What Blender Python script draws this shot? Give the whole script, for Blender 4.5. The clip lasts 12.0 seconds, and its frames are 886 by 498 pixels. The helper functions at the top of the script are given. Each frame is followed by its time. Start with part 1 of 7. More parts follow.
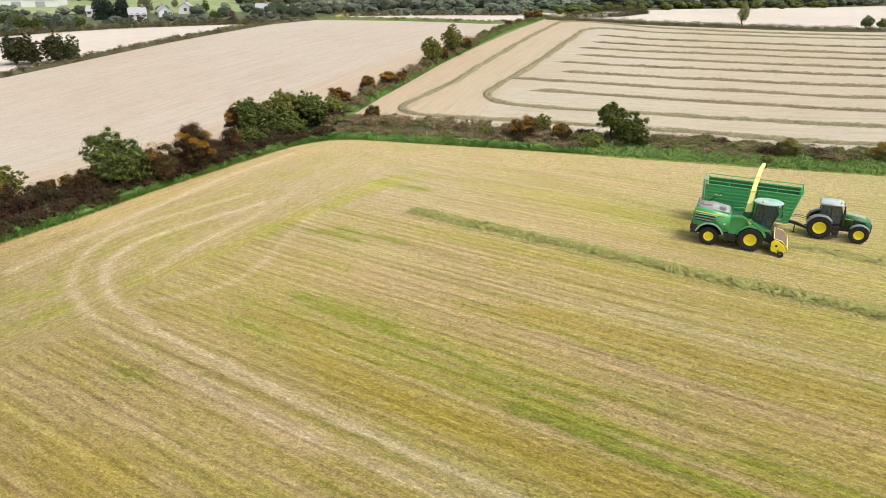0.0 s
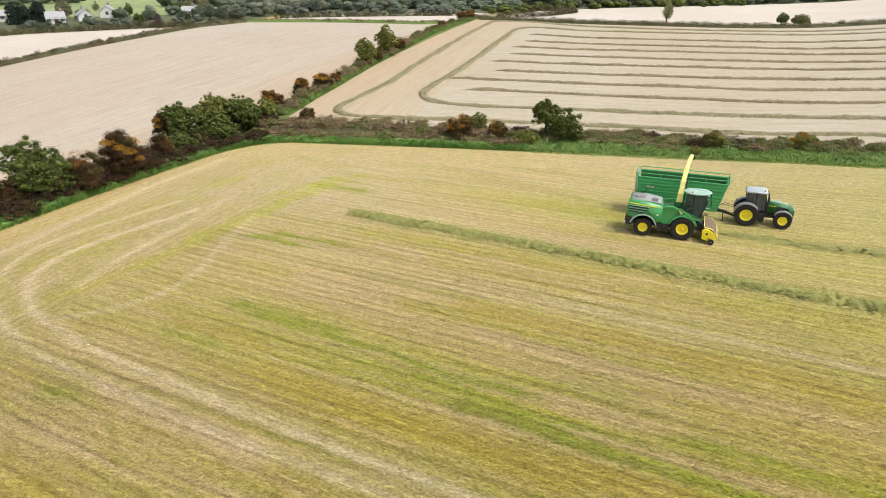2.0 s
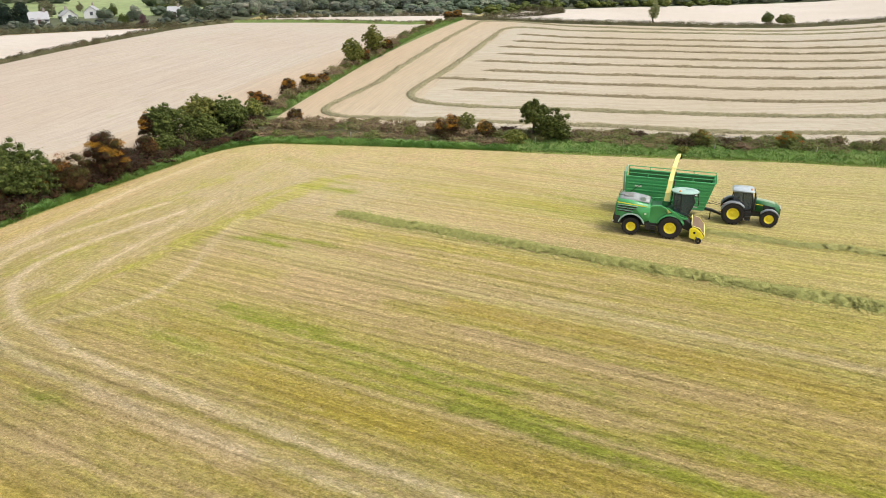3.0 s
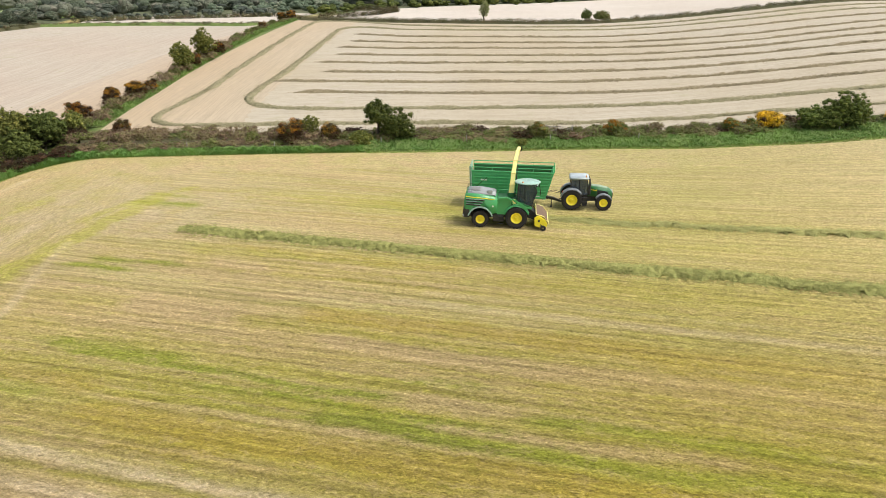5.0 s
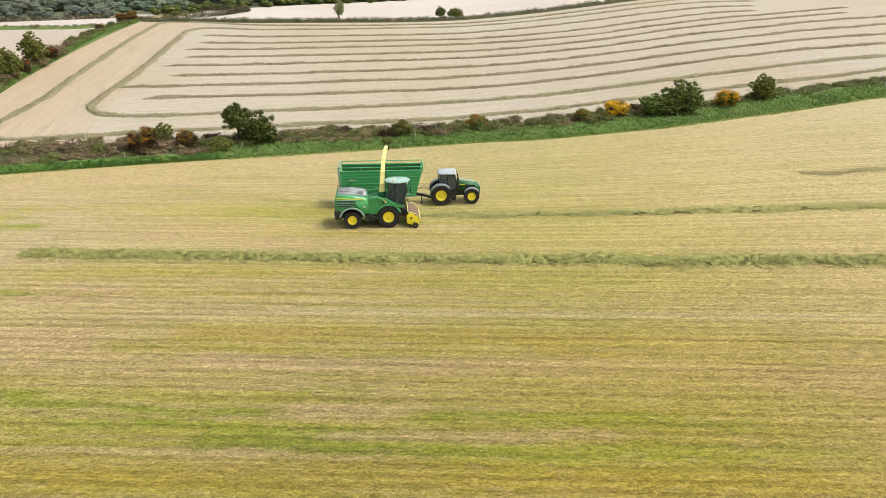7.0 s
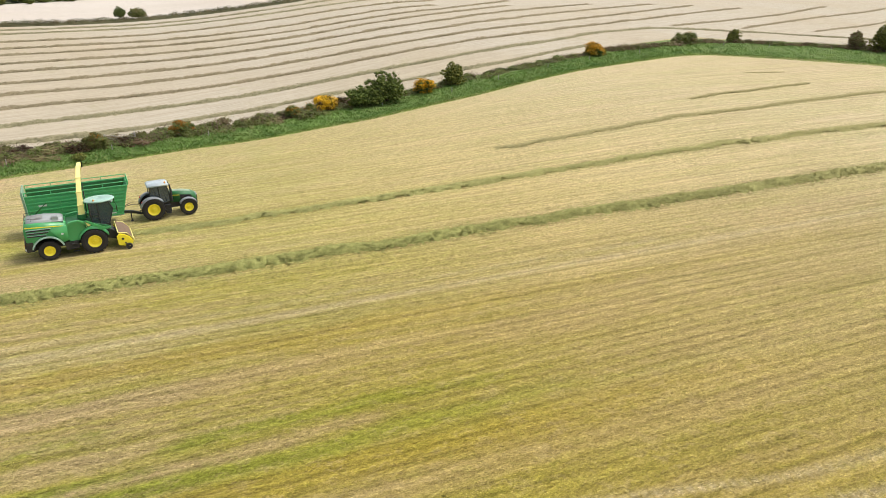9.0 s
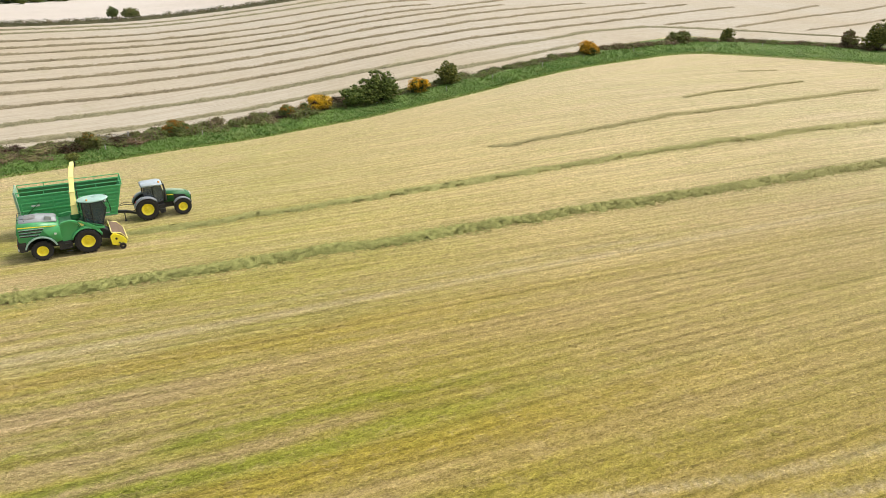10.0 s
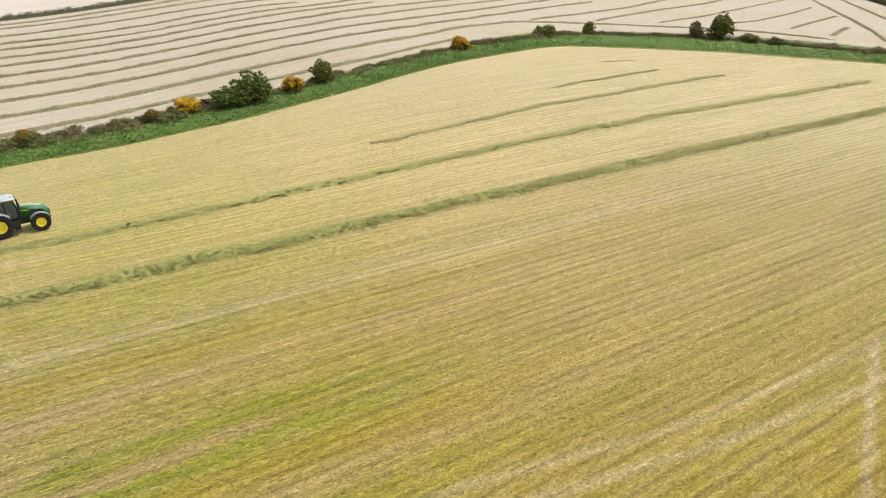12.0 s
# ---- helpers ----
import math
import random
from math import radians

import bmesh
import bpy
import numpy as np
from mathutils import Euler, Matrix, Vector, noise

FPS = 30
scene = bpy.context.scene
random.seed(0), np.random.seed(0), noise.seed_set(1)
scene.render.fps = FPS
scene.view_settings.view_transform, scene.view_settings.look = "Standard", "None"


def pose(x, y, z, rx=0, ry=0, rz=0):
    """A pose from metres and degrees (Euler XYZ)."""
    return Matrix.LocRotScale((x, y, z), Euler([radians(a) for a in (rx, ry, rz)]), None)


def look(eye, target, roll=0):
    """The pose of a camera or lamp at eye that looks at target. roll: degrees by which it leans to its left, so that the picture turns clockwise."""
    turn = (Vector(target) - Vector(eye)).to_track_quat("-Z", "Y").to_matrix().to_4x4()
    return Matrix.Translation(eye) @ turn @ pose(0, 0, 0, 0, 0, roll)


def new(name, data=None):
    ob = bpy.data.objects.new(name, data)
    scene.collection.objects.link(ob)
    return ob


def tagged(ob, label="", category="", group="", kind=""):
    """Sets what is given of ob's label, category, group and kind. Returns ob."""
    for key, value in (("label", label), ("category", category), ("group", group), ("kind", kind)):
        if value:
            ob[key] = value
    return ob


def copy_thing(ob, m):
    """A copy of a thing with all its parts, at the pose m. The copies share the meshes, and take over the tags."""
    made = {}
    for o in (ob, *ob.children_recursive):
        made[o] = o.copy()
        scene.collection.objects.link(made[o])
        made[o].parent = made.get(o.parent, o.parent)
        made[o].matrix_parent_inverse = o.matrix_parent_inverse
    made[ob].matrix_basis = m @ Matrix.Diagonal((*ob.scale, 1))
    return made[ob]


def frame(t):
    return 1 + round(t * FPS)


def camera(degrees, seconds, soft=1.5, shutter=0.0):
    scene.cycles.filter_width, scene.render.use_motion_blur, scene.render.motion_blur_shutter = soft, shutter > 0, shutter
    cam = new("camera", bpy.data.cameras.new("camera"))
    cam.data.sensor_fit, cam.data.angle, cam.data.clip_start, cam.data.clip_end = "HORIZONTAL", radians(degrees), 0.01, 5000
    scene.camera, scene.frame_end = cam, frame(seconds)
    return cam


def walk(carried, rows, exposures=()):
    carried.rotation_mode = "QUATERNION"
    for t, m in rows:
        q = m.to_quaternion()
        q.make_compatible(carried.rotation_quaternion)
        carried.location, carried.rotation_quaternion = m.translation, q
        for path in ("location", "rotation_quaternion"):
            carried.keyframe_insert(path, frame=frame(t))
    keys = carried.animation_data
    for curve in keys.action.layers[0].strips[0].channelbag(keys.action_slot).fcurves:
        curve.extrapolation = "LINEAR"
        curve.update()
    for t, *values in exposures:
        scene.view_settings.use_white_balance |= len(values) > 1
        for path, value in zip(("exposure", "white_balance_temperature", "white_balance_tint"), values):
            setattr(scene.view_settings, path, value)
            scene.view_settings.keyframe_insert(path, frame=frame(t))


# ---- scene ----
cam = camera(66.1, 12.0, soft=0.65)
# seconds, eye x y z, yaw, pitch, roll: a hovering drone that pans to its right
PATH = [
    (0.0, 0.0, 0.0, 23.0, 0.0, -22.27, 0.25),
    (0.5, 0.03, 0.03, 22.96, -1.5, -22.25, 0.2),
    (1.0, 0.13, 0.07, 22.84, -3.5, -22.21, 0.12),
    (1.5, 0.14, 0.16, 22.78, -5.16, -22.18, 0.06),
    (2.0, 0.17, 0.15, 22.76, -5.22, -22.15, -0.01),
    (2.5, 0.16, 0.18, 22.77, -5.44, -22.15, -0.02),
    (2.7, 0.16, 0.19, 22.77, -5.75, -22.15, -0.02),
    (4.3, 0.2, 0.34, 22.85, -8.25, -22.14, -0.05),
    (4.5, 0.2, 0.35, 22.85, -9.15, -22.14, -0.05),
    (5.0, 0.22, 0.46, 22.93, -19.32, -22.22, 0.01),
    (5.5, 0.13, 0.58, 22.94, -25.0, -22.26, 0.01),
    (6.0, 0.13, 0.6, 22.98, -25.17, -22.29, -0.04),
    (6.5, 0.14, 0.64, 23.02, -27.47, -22.31, -0.12),
    (6.7, 0.12, 0.63, 23.03, -28.9, -22.33, -0.08),
    (8.3, -0.06, 0.56, 23.02, -42.9, -22.54, 0.12),
    (8.5, -0.08, 0.56, 23.0, -46.52, -22.55, 0.14),
    (9.0, -0.05, 0.61, 22.82, -54.97, -22.48, 0.23),
    (9.5, -0.05, 0.61, 22.78, -55.34, -22.48, 0.21),
    (10.0, -0.03, 0.62, 22.7, -55.41, -22.5, 0.17),
    (10.5, -0.03, 0.63, 22.58, -56.65, -22.53, 0.08),
    (11.0, -0.02, 0.65, 22.49, -57.31, -22.54, 0.02),
    (11.5, -0.01, 0.53, 22.41, -59.66, -22.54, -0.06),
    (12.0, -0.05, 0.51, 22.4, -65.58, -22.61, 0.01),
]


def row_pose(x, y, z, yaw, pitch, roll):
    a, p = radians(yaw), radians(pitch)
    way = Vector((-math.sin(a) * math.cos(p), math.cos(a) * math.cos(p), math.sin(p)))
    return look((x, y, z), Vector((x, y, z)) + way, roll)


walk(cam, [(r[0], row_pose(*r[1:])) for r in PATH], exposures=[(0.0, 0.4), (12.0, 0.4)])

# ---- light: a bright overcast day ----
world = bpy.data.worlds.new("overcast_sky")
scene.world = world
world.use_nodes = True
wn = world.node_tree.nodes
sky = wn.new("ShaderNodeTexSky")
sky.sky_type = "NISHITA"
sky.sun_disc = False
sky.sun_elevation, sky.sun_rotation = radians(60), radians(123)
sky.air_density, sky.dust_density, sky.ozone_density = 1.0, 4.0, 1.0
wn["Background"].inputs[1].default_value = 0.15
veil = wn.new("ShaderNodeHueSaturation")
veil.inputs["Saturation"].default_value = 0.35
world.node_tree.links.new(sky.outputs[0], veil.inputs["Color"])
world.node_tree.links.new(veil.outputs[0], wn["Background"].inputs[0])

sun_data = bpy.data.lights.new("sun", "SUN")
sun_data.energy, sun_data.angle, sun_data.color = 1.5, radians(20), (1.0, 0.95, 0.88)
sun = new("sun", sun_data)
sun.matrix_world = look((38, -25, 80), (0, 0, 0))

# ---- the lie of the land ----


def softplus(v, w=4.0):
    return w * np.logaddexp(0, np.asarray(v, float) / w)


def land(x, y):
    """Height of the ground: level near by, rising to the north and onto a hill in the east."""
    n, s, o = 0.255 * x + 0.967 * y, 0.844 * x - 0.537 * y, 0.537 * x + 0.844 * y
    k = np.clip((s + 10) / 90, 0, 1)
    return 9.5 * (1 - np.exp(-softplus(n - 94) / 75)) + 6 * k * k * (3 - 2 * k) * (1 - np.exp(-softplus(o - 55) / 20))


def height(x, y):
    return float(land(x, y))


def along(points, step):
    """Points every step metres on a polyline, rounded at its corners."""
    p = np.array(points, float)
    d = np.concatenate([[0], np.cumsum(np.hypot(*np.diff(p, axis=0).T))])
    t = np.linspace(0, d[-1], max(2, int(d[-1] / step) + 1))
    q = np.column_stack([np.interp(t, d, p[:, 0]), np.interp(t, d, p[:, 1])])
    m = max(1, int(6 / step))
    if len(q) > 2 * m + 2:
        pad = np.concatenate([2 * q[0] - q[m:0:-1], q, 2 * q[-1] - q[-2:-m - 2:-1]])
        ker = np.hanning(2 * m + 3)[1:-1]
        q = np.column_stack([np.convolve(pad[:, i], ker / ker.sum(), "valid") for i in (0, 1)])
    return q


def from_arrays(name, verts, faces, material, smooth=False):
    me = bpy.data.meshes.new(name)
    me.from_pydata(np.asarray(verts, float).tolist(), [], faces if isinstance(faces, list) else np.asarray(faces).tolist())
    for m in material if isinstance(material, (list, tuple)) else [material]:
        me.materials.append(m)
    if smooth:
        me.shade_smooth()
    return me


def part(name, bm, material, parent, label="", smooth=False, place=None):
    """One bmesh as one mesh object under a thing or part."""
    me = bpy.data.meshes.new(name)
    bmesh.ops.recalc_face_normals(bm, faces=bm.faces)
    bm.to_mesh(me)
    bm.free()
    me.materials.append(material)
    if smooth:
        me.shade_smooth()
    ob = new(name, me)
    ob.parent = parent
    if place is not None:
        ob.matrix_basis = place
    return tagged(ob, label)


# ---- materials ----
class Nodes:
    """Short hand for building a node material."""

    def __init__(self, name):
        self.mat = bpy.data.materials.new(name)
        self.mat.use_nodes = True
        self.tree = self.mat.node_tree
        self.bsdf = self.tree.nodes["Principled BSDF"]

    def add(self, kind, **inputs):
        node = self.tree.nodes.new("ShaderNode" + kind)
        for key, value in inputs.items():
            self.put(node, key.replace("_", " "), value)
        return node

    def put(self, node, key, value):
        socket = node.inputs[int(key[1:])] if key[0] == "i" and key[1:].isdigit() else node.inputs[key]
        if isinstance(value, bpy.types.NodeSocket):
            self.tree.links.new(value, socket)
        else:
            socket.default_value = value

    def set(self, **inputs):
        for key, value in inputs.items():
            self.put(self.bsdf, key.replace("_", " "), value)
        return self.mat

    def math(self, op, a, b=0.0, c=0.0):
        node = self.tree.nodes.new("ShaderNodeMath")
        node.operation = op
        for i, value in enumerate((a, b, c)):
            self.put(node, "i%d" % i, value)
        return node.outputs[0]

    def mix(self, fac, a, b, blend="MIX"):
        node = self.tree.nodes.new("ShaderNodeMixRGB")
        node.blend_type = blend
        for i, value in enumerate((fac, a, b)):
            self.put(node, "i%d" % i, value if isinstance(value, (bpy.types.NodeSocket, float, int)) else (*value, 1.0))
        return node.outputs[0]

    def ramp(self, fac, stops, smooth=False):
        node = self.tree.nodes.new("ShaderNodeValToRGB")
        self.put(node, "i0", fac)
        r = node.color_ramp
        r.interpolation = "EASE" if smooth else "LINEAR"
        while len(r.elements) < len(stops):
            r.elements.new(0.5)
        for e, (pos, col) in zip(r.elements, stops):
            e.position = pos
            e.color = (*col, 1.0) if isinstance(col, (tuple, list)) else (col, col, col, 1.0)
        return node.outputs[0]

    def where(self):
        return self.add("NewGeometry").outputs["Position"]

    def noise(self, vector, scale, detail=3.0, rough=0.55):
        return self.add("TexNoise", Vector=vector, Scale=scale, Detail=detail, Roughness=rough).outputs[0]

    def line(self, x=None, y=None, z=0.0):
        node = self.tree.nodes.new("ShaderNodeCombineXYZ")
        for i, value in enumerate((x, y, z)):
            self.put(node, "i%d" % i, value)
        return node.outputs[0]

    def bump(self, h, strength, distance):
        self.set(Normal=self.add("Bump", Height=h, Strength=strength, Distance=distance).outputs[0])

    def island(self):
        return self.add("NewGeometry").outputs["Random Per Island"]

    def any(self):
        return self.add("ObjectInfo").outputs["Random"]


def dot2(n, pos, ax, ay, shift=0.0):
    sep = n.add("SeparateXYZ", Vector=pos)
    return n.math("ADD", n.math("MULTIPLY_ADD", sep.outputs[0], ax, shift), n.math("MULTIPLY", sep.outputs[1], ay))


def paint(name, colour, rough=0.35, metal=0.0, dirt=0.25, dust=(0.16, 0.13, 0.08)):
    """Painted or moulded machine surface with some field dust."""
    n = Nodes(name)
    pos = n.add("TexCoord").outputs["Object"]
    spots = n.ramp(n.noise(pos, 3.0, 6.0, 0.65), [(0.42, 0.0), (0.75, 1.0)])
    n.set(Base_Color=n.mix(n.math("MULTIPLY", spots, dirt), colour, dust), Metallic=metal,
          Roughness=n.math("MULTIPLY_ADD", spots, 0.3, rough))
    n.bump(n.noise(pos, 40.0, 2.0), 0.05, 0.01)
    return n.mat


def foliage(name, dark, light, extra=None, share=0.0, rough=0.6, grain=1.1, vary=1.0, single=0.45):
    """Leaves: each small clump takes its own tone, each plant leans a little."""
    n = Nodes(name)
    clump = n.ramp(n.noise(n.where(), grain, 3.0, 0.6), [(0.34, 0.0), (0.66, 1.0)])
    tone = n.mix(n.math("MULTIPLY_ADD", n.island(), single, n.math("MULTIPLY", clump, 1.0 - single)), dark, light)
    if extra:
        tone = n.mix(n.math("GREATER_THAN", n.math("MULTIPLY_ADD", n.math("FRACT", n.math("MULTIPLY", n.island(), 37.0)), 0.5, n.math("MULTIPLY", n.noise(n.where(), grain * 0.6, 2.0), 0.8)), 0.9 - 0.5 * share), tone, extra)
    hue = n.add("HueSaturation", Hue=n.math("MULTIPLY_ADD", n.any(), 0.03 * vary, 0.5 - 0.015 * vary), Saturation=1.0,
                Value=n.math("MULTIPLY_ADD", n.any(), 0.35 * vary, 1.0 - 0.18 * vary), Color=tone)
    n.set(Base_Color=hue.outputs[0], Roughness=rough, Subsurface_Weight=0.0, Transmission_Weight=0.0)
    n.bsdf.inputs["Specular IOR Level"].default_value = 0.06
    return n.mat


def swath(name, dark, light, straw, drying=False):
    """A heap of cut grass: tangled stems, the shade between them painted dark."""
    n = Nodes(name)
    pos = n.where()
    tangle, lumps = n.noise(pos, 11.0, 4.0, 0.75), n.noise(pos, 2.2, 4.0, 0.65)
    base = n.mix(n.ramp(lumps, [(0.36, 0.0), (0.64, 1.0)]), dark, light)
    base = n.mix(n.math("MULTIPLY", n.ramp(n.noise(pos, 5.0, 4.0, 0.7), [(0.52, 0.0), (0.66, 1.0)]), 0.6), base, straw)
    # crevice shade between stems, as a darker tone
    base = n.mix(n.math("MULTIPLY", n.ramp(tangle, [(0.36, 1.0), (0.5, 0.0)]), 0.4), base, tuple(c * 0.65 for c in dark))
    base = n.mix(n.math("MULTIPLY", n.island(), 0.35), base, light)
    if drying:
        # the end of the row on the rise has dried out
        base = n.mix(n.ramp(n.math("MULTIPLY", dot2(n, pos, 0.844, -0.537), 0.01), [(0.2, 0.0), (0.9, 0.5)]), base, n.mix(tangle, (0.30, 0.255, 0.12), (0.50, 0.43, 0.21)))
    n.set(Base_Color=base, Roughness=0.85)
    n.bsdf.inputs["Specular IOR Level"].default_value = 0.1
    n.bump(n.math("ADD", tangle, lumps), 0.9, 0.15)
    return n.mat


# marks on the mown field. Streaks: metres across the rows, from and to along them, half width, strength
GREEN_STREAKS = [(32.4, -34, -9, 0.4, 1.0), (31.9, -4, 18, 0.6, 1.0), (30.8, -24, -2, 0.4, 0.8), (33.2, -37, -23, 0.8, 0.8), (29.3, -16, 22, 0.7, 1.0), (28.6, 20, 48, 0.7, 0.65), (28.0, -38, -29, 0.9, 0.6), (34.2, -12, -4, 0.6, 0.5),
                 (19.9, -38, -32, 0.7, 0.8), (45.0, -45, -36, 0.55, 1.0), (46.4, -43, -32, 0.5, 0.9), (60.8, -50, -39, 1.0, 0.8), (63.9, -50, -41, 0.7, 0.5), (66.2, -15, 13, 0.6, 0.55), (64.2, -16, -8, 0.6, 0.6), (69.5, -24, -12, 0.9, 0.5), (65.2, -25, -9, 0.8, 0.45)]
OCHRE_STREAKS = [(27.0, -29, 34, 1.3, 0.9), (40.9, -21, 70, 1.2, 0.95), (13.6, -35, -25, 2.0, 0.9), (29.6, -38, -26, 1.1, 0.6), (38.6, 4, 30, 0.6, 0.6), (11.0, 16, 44, 2.4, 0.6), (66.0, 5, 14, 0.7, 0.5), (50.6, -10, 30, 1.0, 0.35), (25.2, 30, 60, 0.8, 0.5), (51.4, -35, -8, 0.8, 0.5), (61.8, -32, -14, 0.7, 0.4)]
PINK_STREAKS = [(39.2, -35, -23, 1.7, 1.0), (20.8, -35, -19, 0.9, 0.9), (37.4, -19, 30, 1.1, 0.7), (30.4, -10, 10, 0.55, 0.85), (17.4, -35, -28, 1.0, 0.8), (47.9, -33, -24, 1.0, 0.7), (24.9, -5, 40, 1.0, 0.55), (44.6, 10, 60, 0.9, 0.45), (53.0, 0, 40, 0.7, 0.3),
                (56.5, -50, -40, 1.6, 0.7), (35.4, 14, 34, 0.8, 0.6), (48.5, 20, 60, 1.2, 0.4), (57.8, -38, -6, 1.0, 0.6), (62.2, -12, 22, 0.8, 0.5)]


def row_line(o, s0, s1, k=6):
    return [(0.844 * v + 0.537 * o, -0.537 * v + 0.844 * o) for v in np.linspace(s0, s1, k)]


# pale wheel tracks: two swing round in the western corner and go on along the rows
WHEEL_TRACKS = [
    ([(-21.5, 72), (-26.4, 66.3), (-30, 61.4), (-31.2, 58), (-31.3, 53.8), (-29.9, 49.2), (-27.5, 45.7), (-24.7, 42.5), (-22.2, 40.1), (-17.1, 36.5), (-9.9, 31.5), (-5.4, 28.6), (-0.6, 25.8), (9, 19.5)], 0.42, 0.7),
    ([(-19, 69), (-24.1, 63), (-27.3, 58.5), (-28.8, 55.3), (-28.2, 51.4), (-26.4, 47.7), (-23.9, 44.8), (-20.8, 42.2), (-15.4, 37.9), (-11.9, 35.6), (-7.2, 32.2), (-2.5, 29), (2.1, 26.1), (11, 20.4)], 0.42, 0.85),
    ([(-13, 66), (-14.4, 60), (-14.7, 55.7), (-15.2, 52), (-16.6, 48.6), (-19.4, 46.2), (-23, 45.4)], 0.45, 0.45),
    ([(-35.5, 51), (-33.4, 57.8), (-30.6, 66), (-26.5, 77.9), (-20.4, 90)], 0.6, 0.6),
    ([(-23.9, 50.7), (-22.2, 57.7), (-19.4, 62.8), (-16.8, 72.1)], 0.5, 0.5),
    (row_line(44.4, -14, 70), 0.4, 0.45), (row_line(46.2, -12, 40), 0.3, 0.3),
    ([(15, 14.5), (24.8, 5.6), (32, -1.3), (41.7, -9.1), (58, -20.6)], 0.26, 0.6), ([(16, 15.8), (23.9, 9.4), (31.7, 1.4), (47.1, -9.8), (60, -18.4)], 0.26, 0.55),
    ([(46.9, -9.2), (42.1, -8.5), (35.8, -7.7), (30.1, -7), (20, -6.2)], 0.24, 0.75)]
# where the last swath of the headland meets the rows it lies thick and yellow-green
HEADLAND_SEAM = [([(-6, 77), (-9, 73.6), (-10.9, 70.1), (-13.4, 65.5), (-15.8, 61.7), (-17.4, 59.6)], 1.3, 1.0), ([(-17, 60), (-20.3, 54), (-22.6, 51.8), (-24.4, 48.7), (-26.6, 46.5), (-30, 41)], 0.75, 0.6),
                 ([(-2, 80.4), (-4.9, 78.9), (-9.3, 75.9), (-12.4, 72.4)], 0.9, 0.75), ([(-28.4, 57), (-25, 59.8)], 0.8, 0.6), ([(-34, 44), (-32.5, 45.2), (-29.6, 47.2)], 0.9, 0.7),
                 ([(-28.2, 64.6), (-23.5, 71)], 0.7, 0.5), ([(-33, 46), (-31.5, 50), (-29.4, 55.5), (-26.5, 61)], 0.6, 0.5), ([(-22, 73), (-17, 81)], 0.8, 0.5)]


def near_line(x, y, points):
    """Distance of each place to a rounded line."""
    q = along(points, 0.8)
    best = np.full(x.shape, 1e9)
    near = (x > q[:, 0].min() - 3) & (x < q[:, 0].max() + 3) & (y > q[:, 1].min() - 3) & (y < q[:, 1].max() + 3)
    px, py = x[near], y[near]
    d = np.full(px.shape, 1e9)
    for (ax, ay), (bx, by) in zip(q, q[1:]):
        dx, dy = bx - ax, by - ay
        f = np.clip(((px - ax) * dx + (py - ay) * dy) / (dx * dx + dy * dy + 1e-9), 0, 1)
        d = np.minimum(d, np.hypot(px - ax - f * dx, py - ay - f * dy))
    best[near] = d
    return best


def marks(x, y):
    """How far each place is green, ochre, pink or tracked."""
    x, y = np.asarray(x, float), np.asarray(y, float)
    o, s = 0.537 * x + 0.844 * y, 0.844 * x - 0.537 * y
    out = {}
    for name, streaks in (("green", GREEN_STREAKS), ("ochre", OCHRE_STREAKS), ("pink", PINK_STREAKS)):
        m = np.zeros(x.shape)
        for at, s0, s1, wide, power in streaks:
            ends = np.clip((s - s0) / 2.5, 0, 1) * np.clip((s1 - s) / 2.5, 0, 1)
            drift = at + 0.25 * np.sin(s * 0.21 + at) + 0.12 * np.sin(s * 0.63 + 2 * at)
            m = np.maximum(m, power * ends * np.exp(-((o - drift) / wide) ** 2))
        out[name] = m
    for name, lines in (("track", WHEEL_TRACKS), ("seam", HEADLAND_SEAM)):
        m = np.zeros(x.shape)
        for points, wide, power in lines:
            m = np.maximum(m, power * np.exp(-(near_line(x, y, points) / wide) ** 2))
        out[name] = m
    return out


def add_marks(me, x, y, repeat=1):
    for name, m in marks(x, y).items():
        me.attributes.new(name, "FLOAT", "POINT").data.foreach_set("value", np.repeat(m, repeat).astype(np.float32))


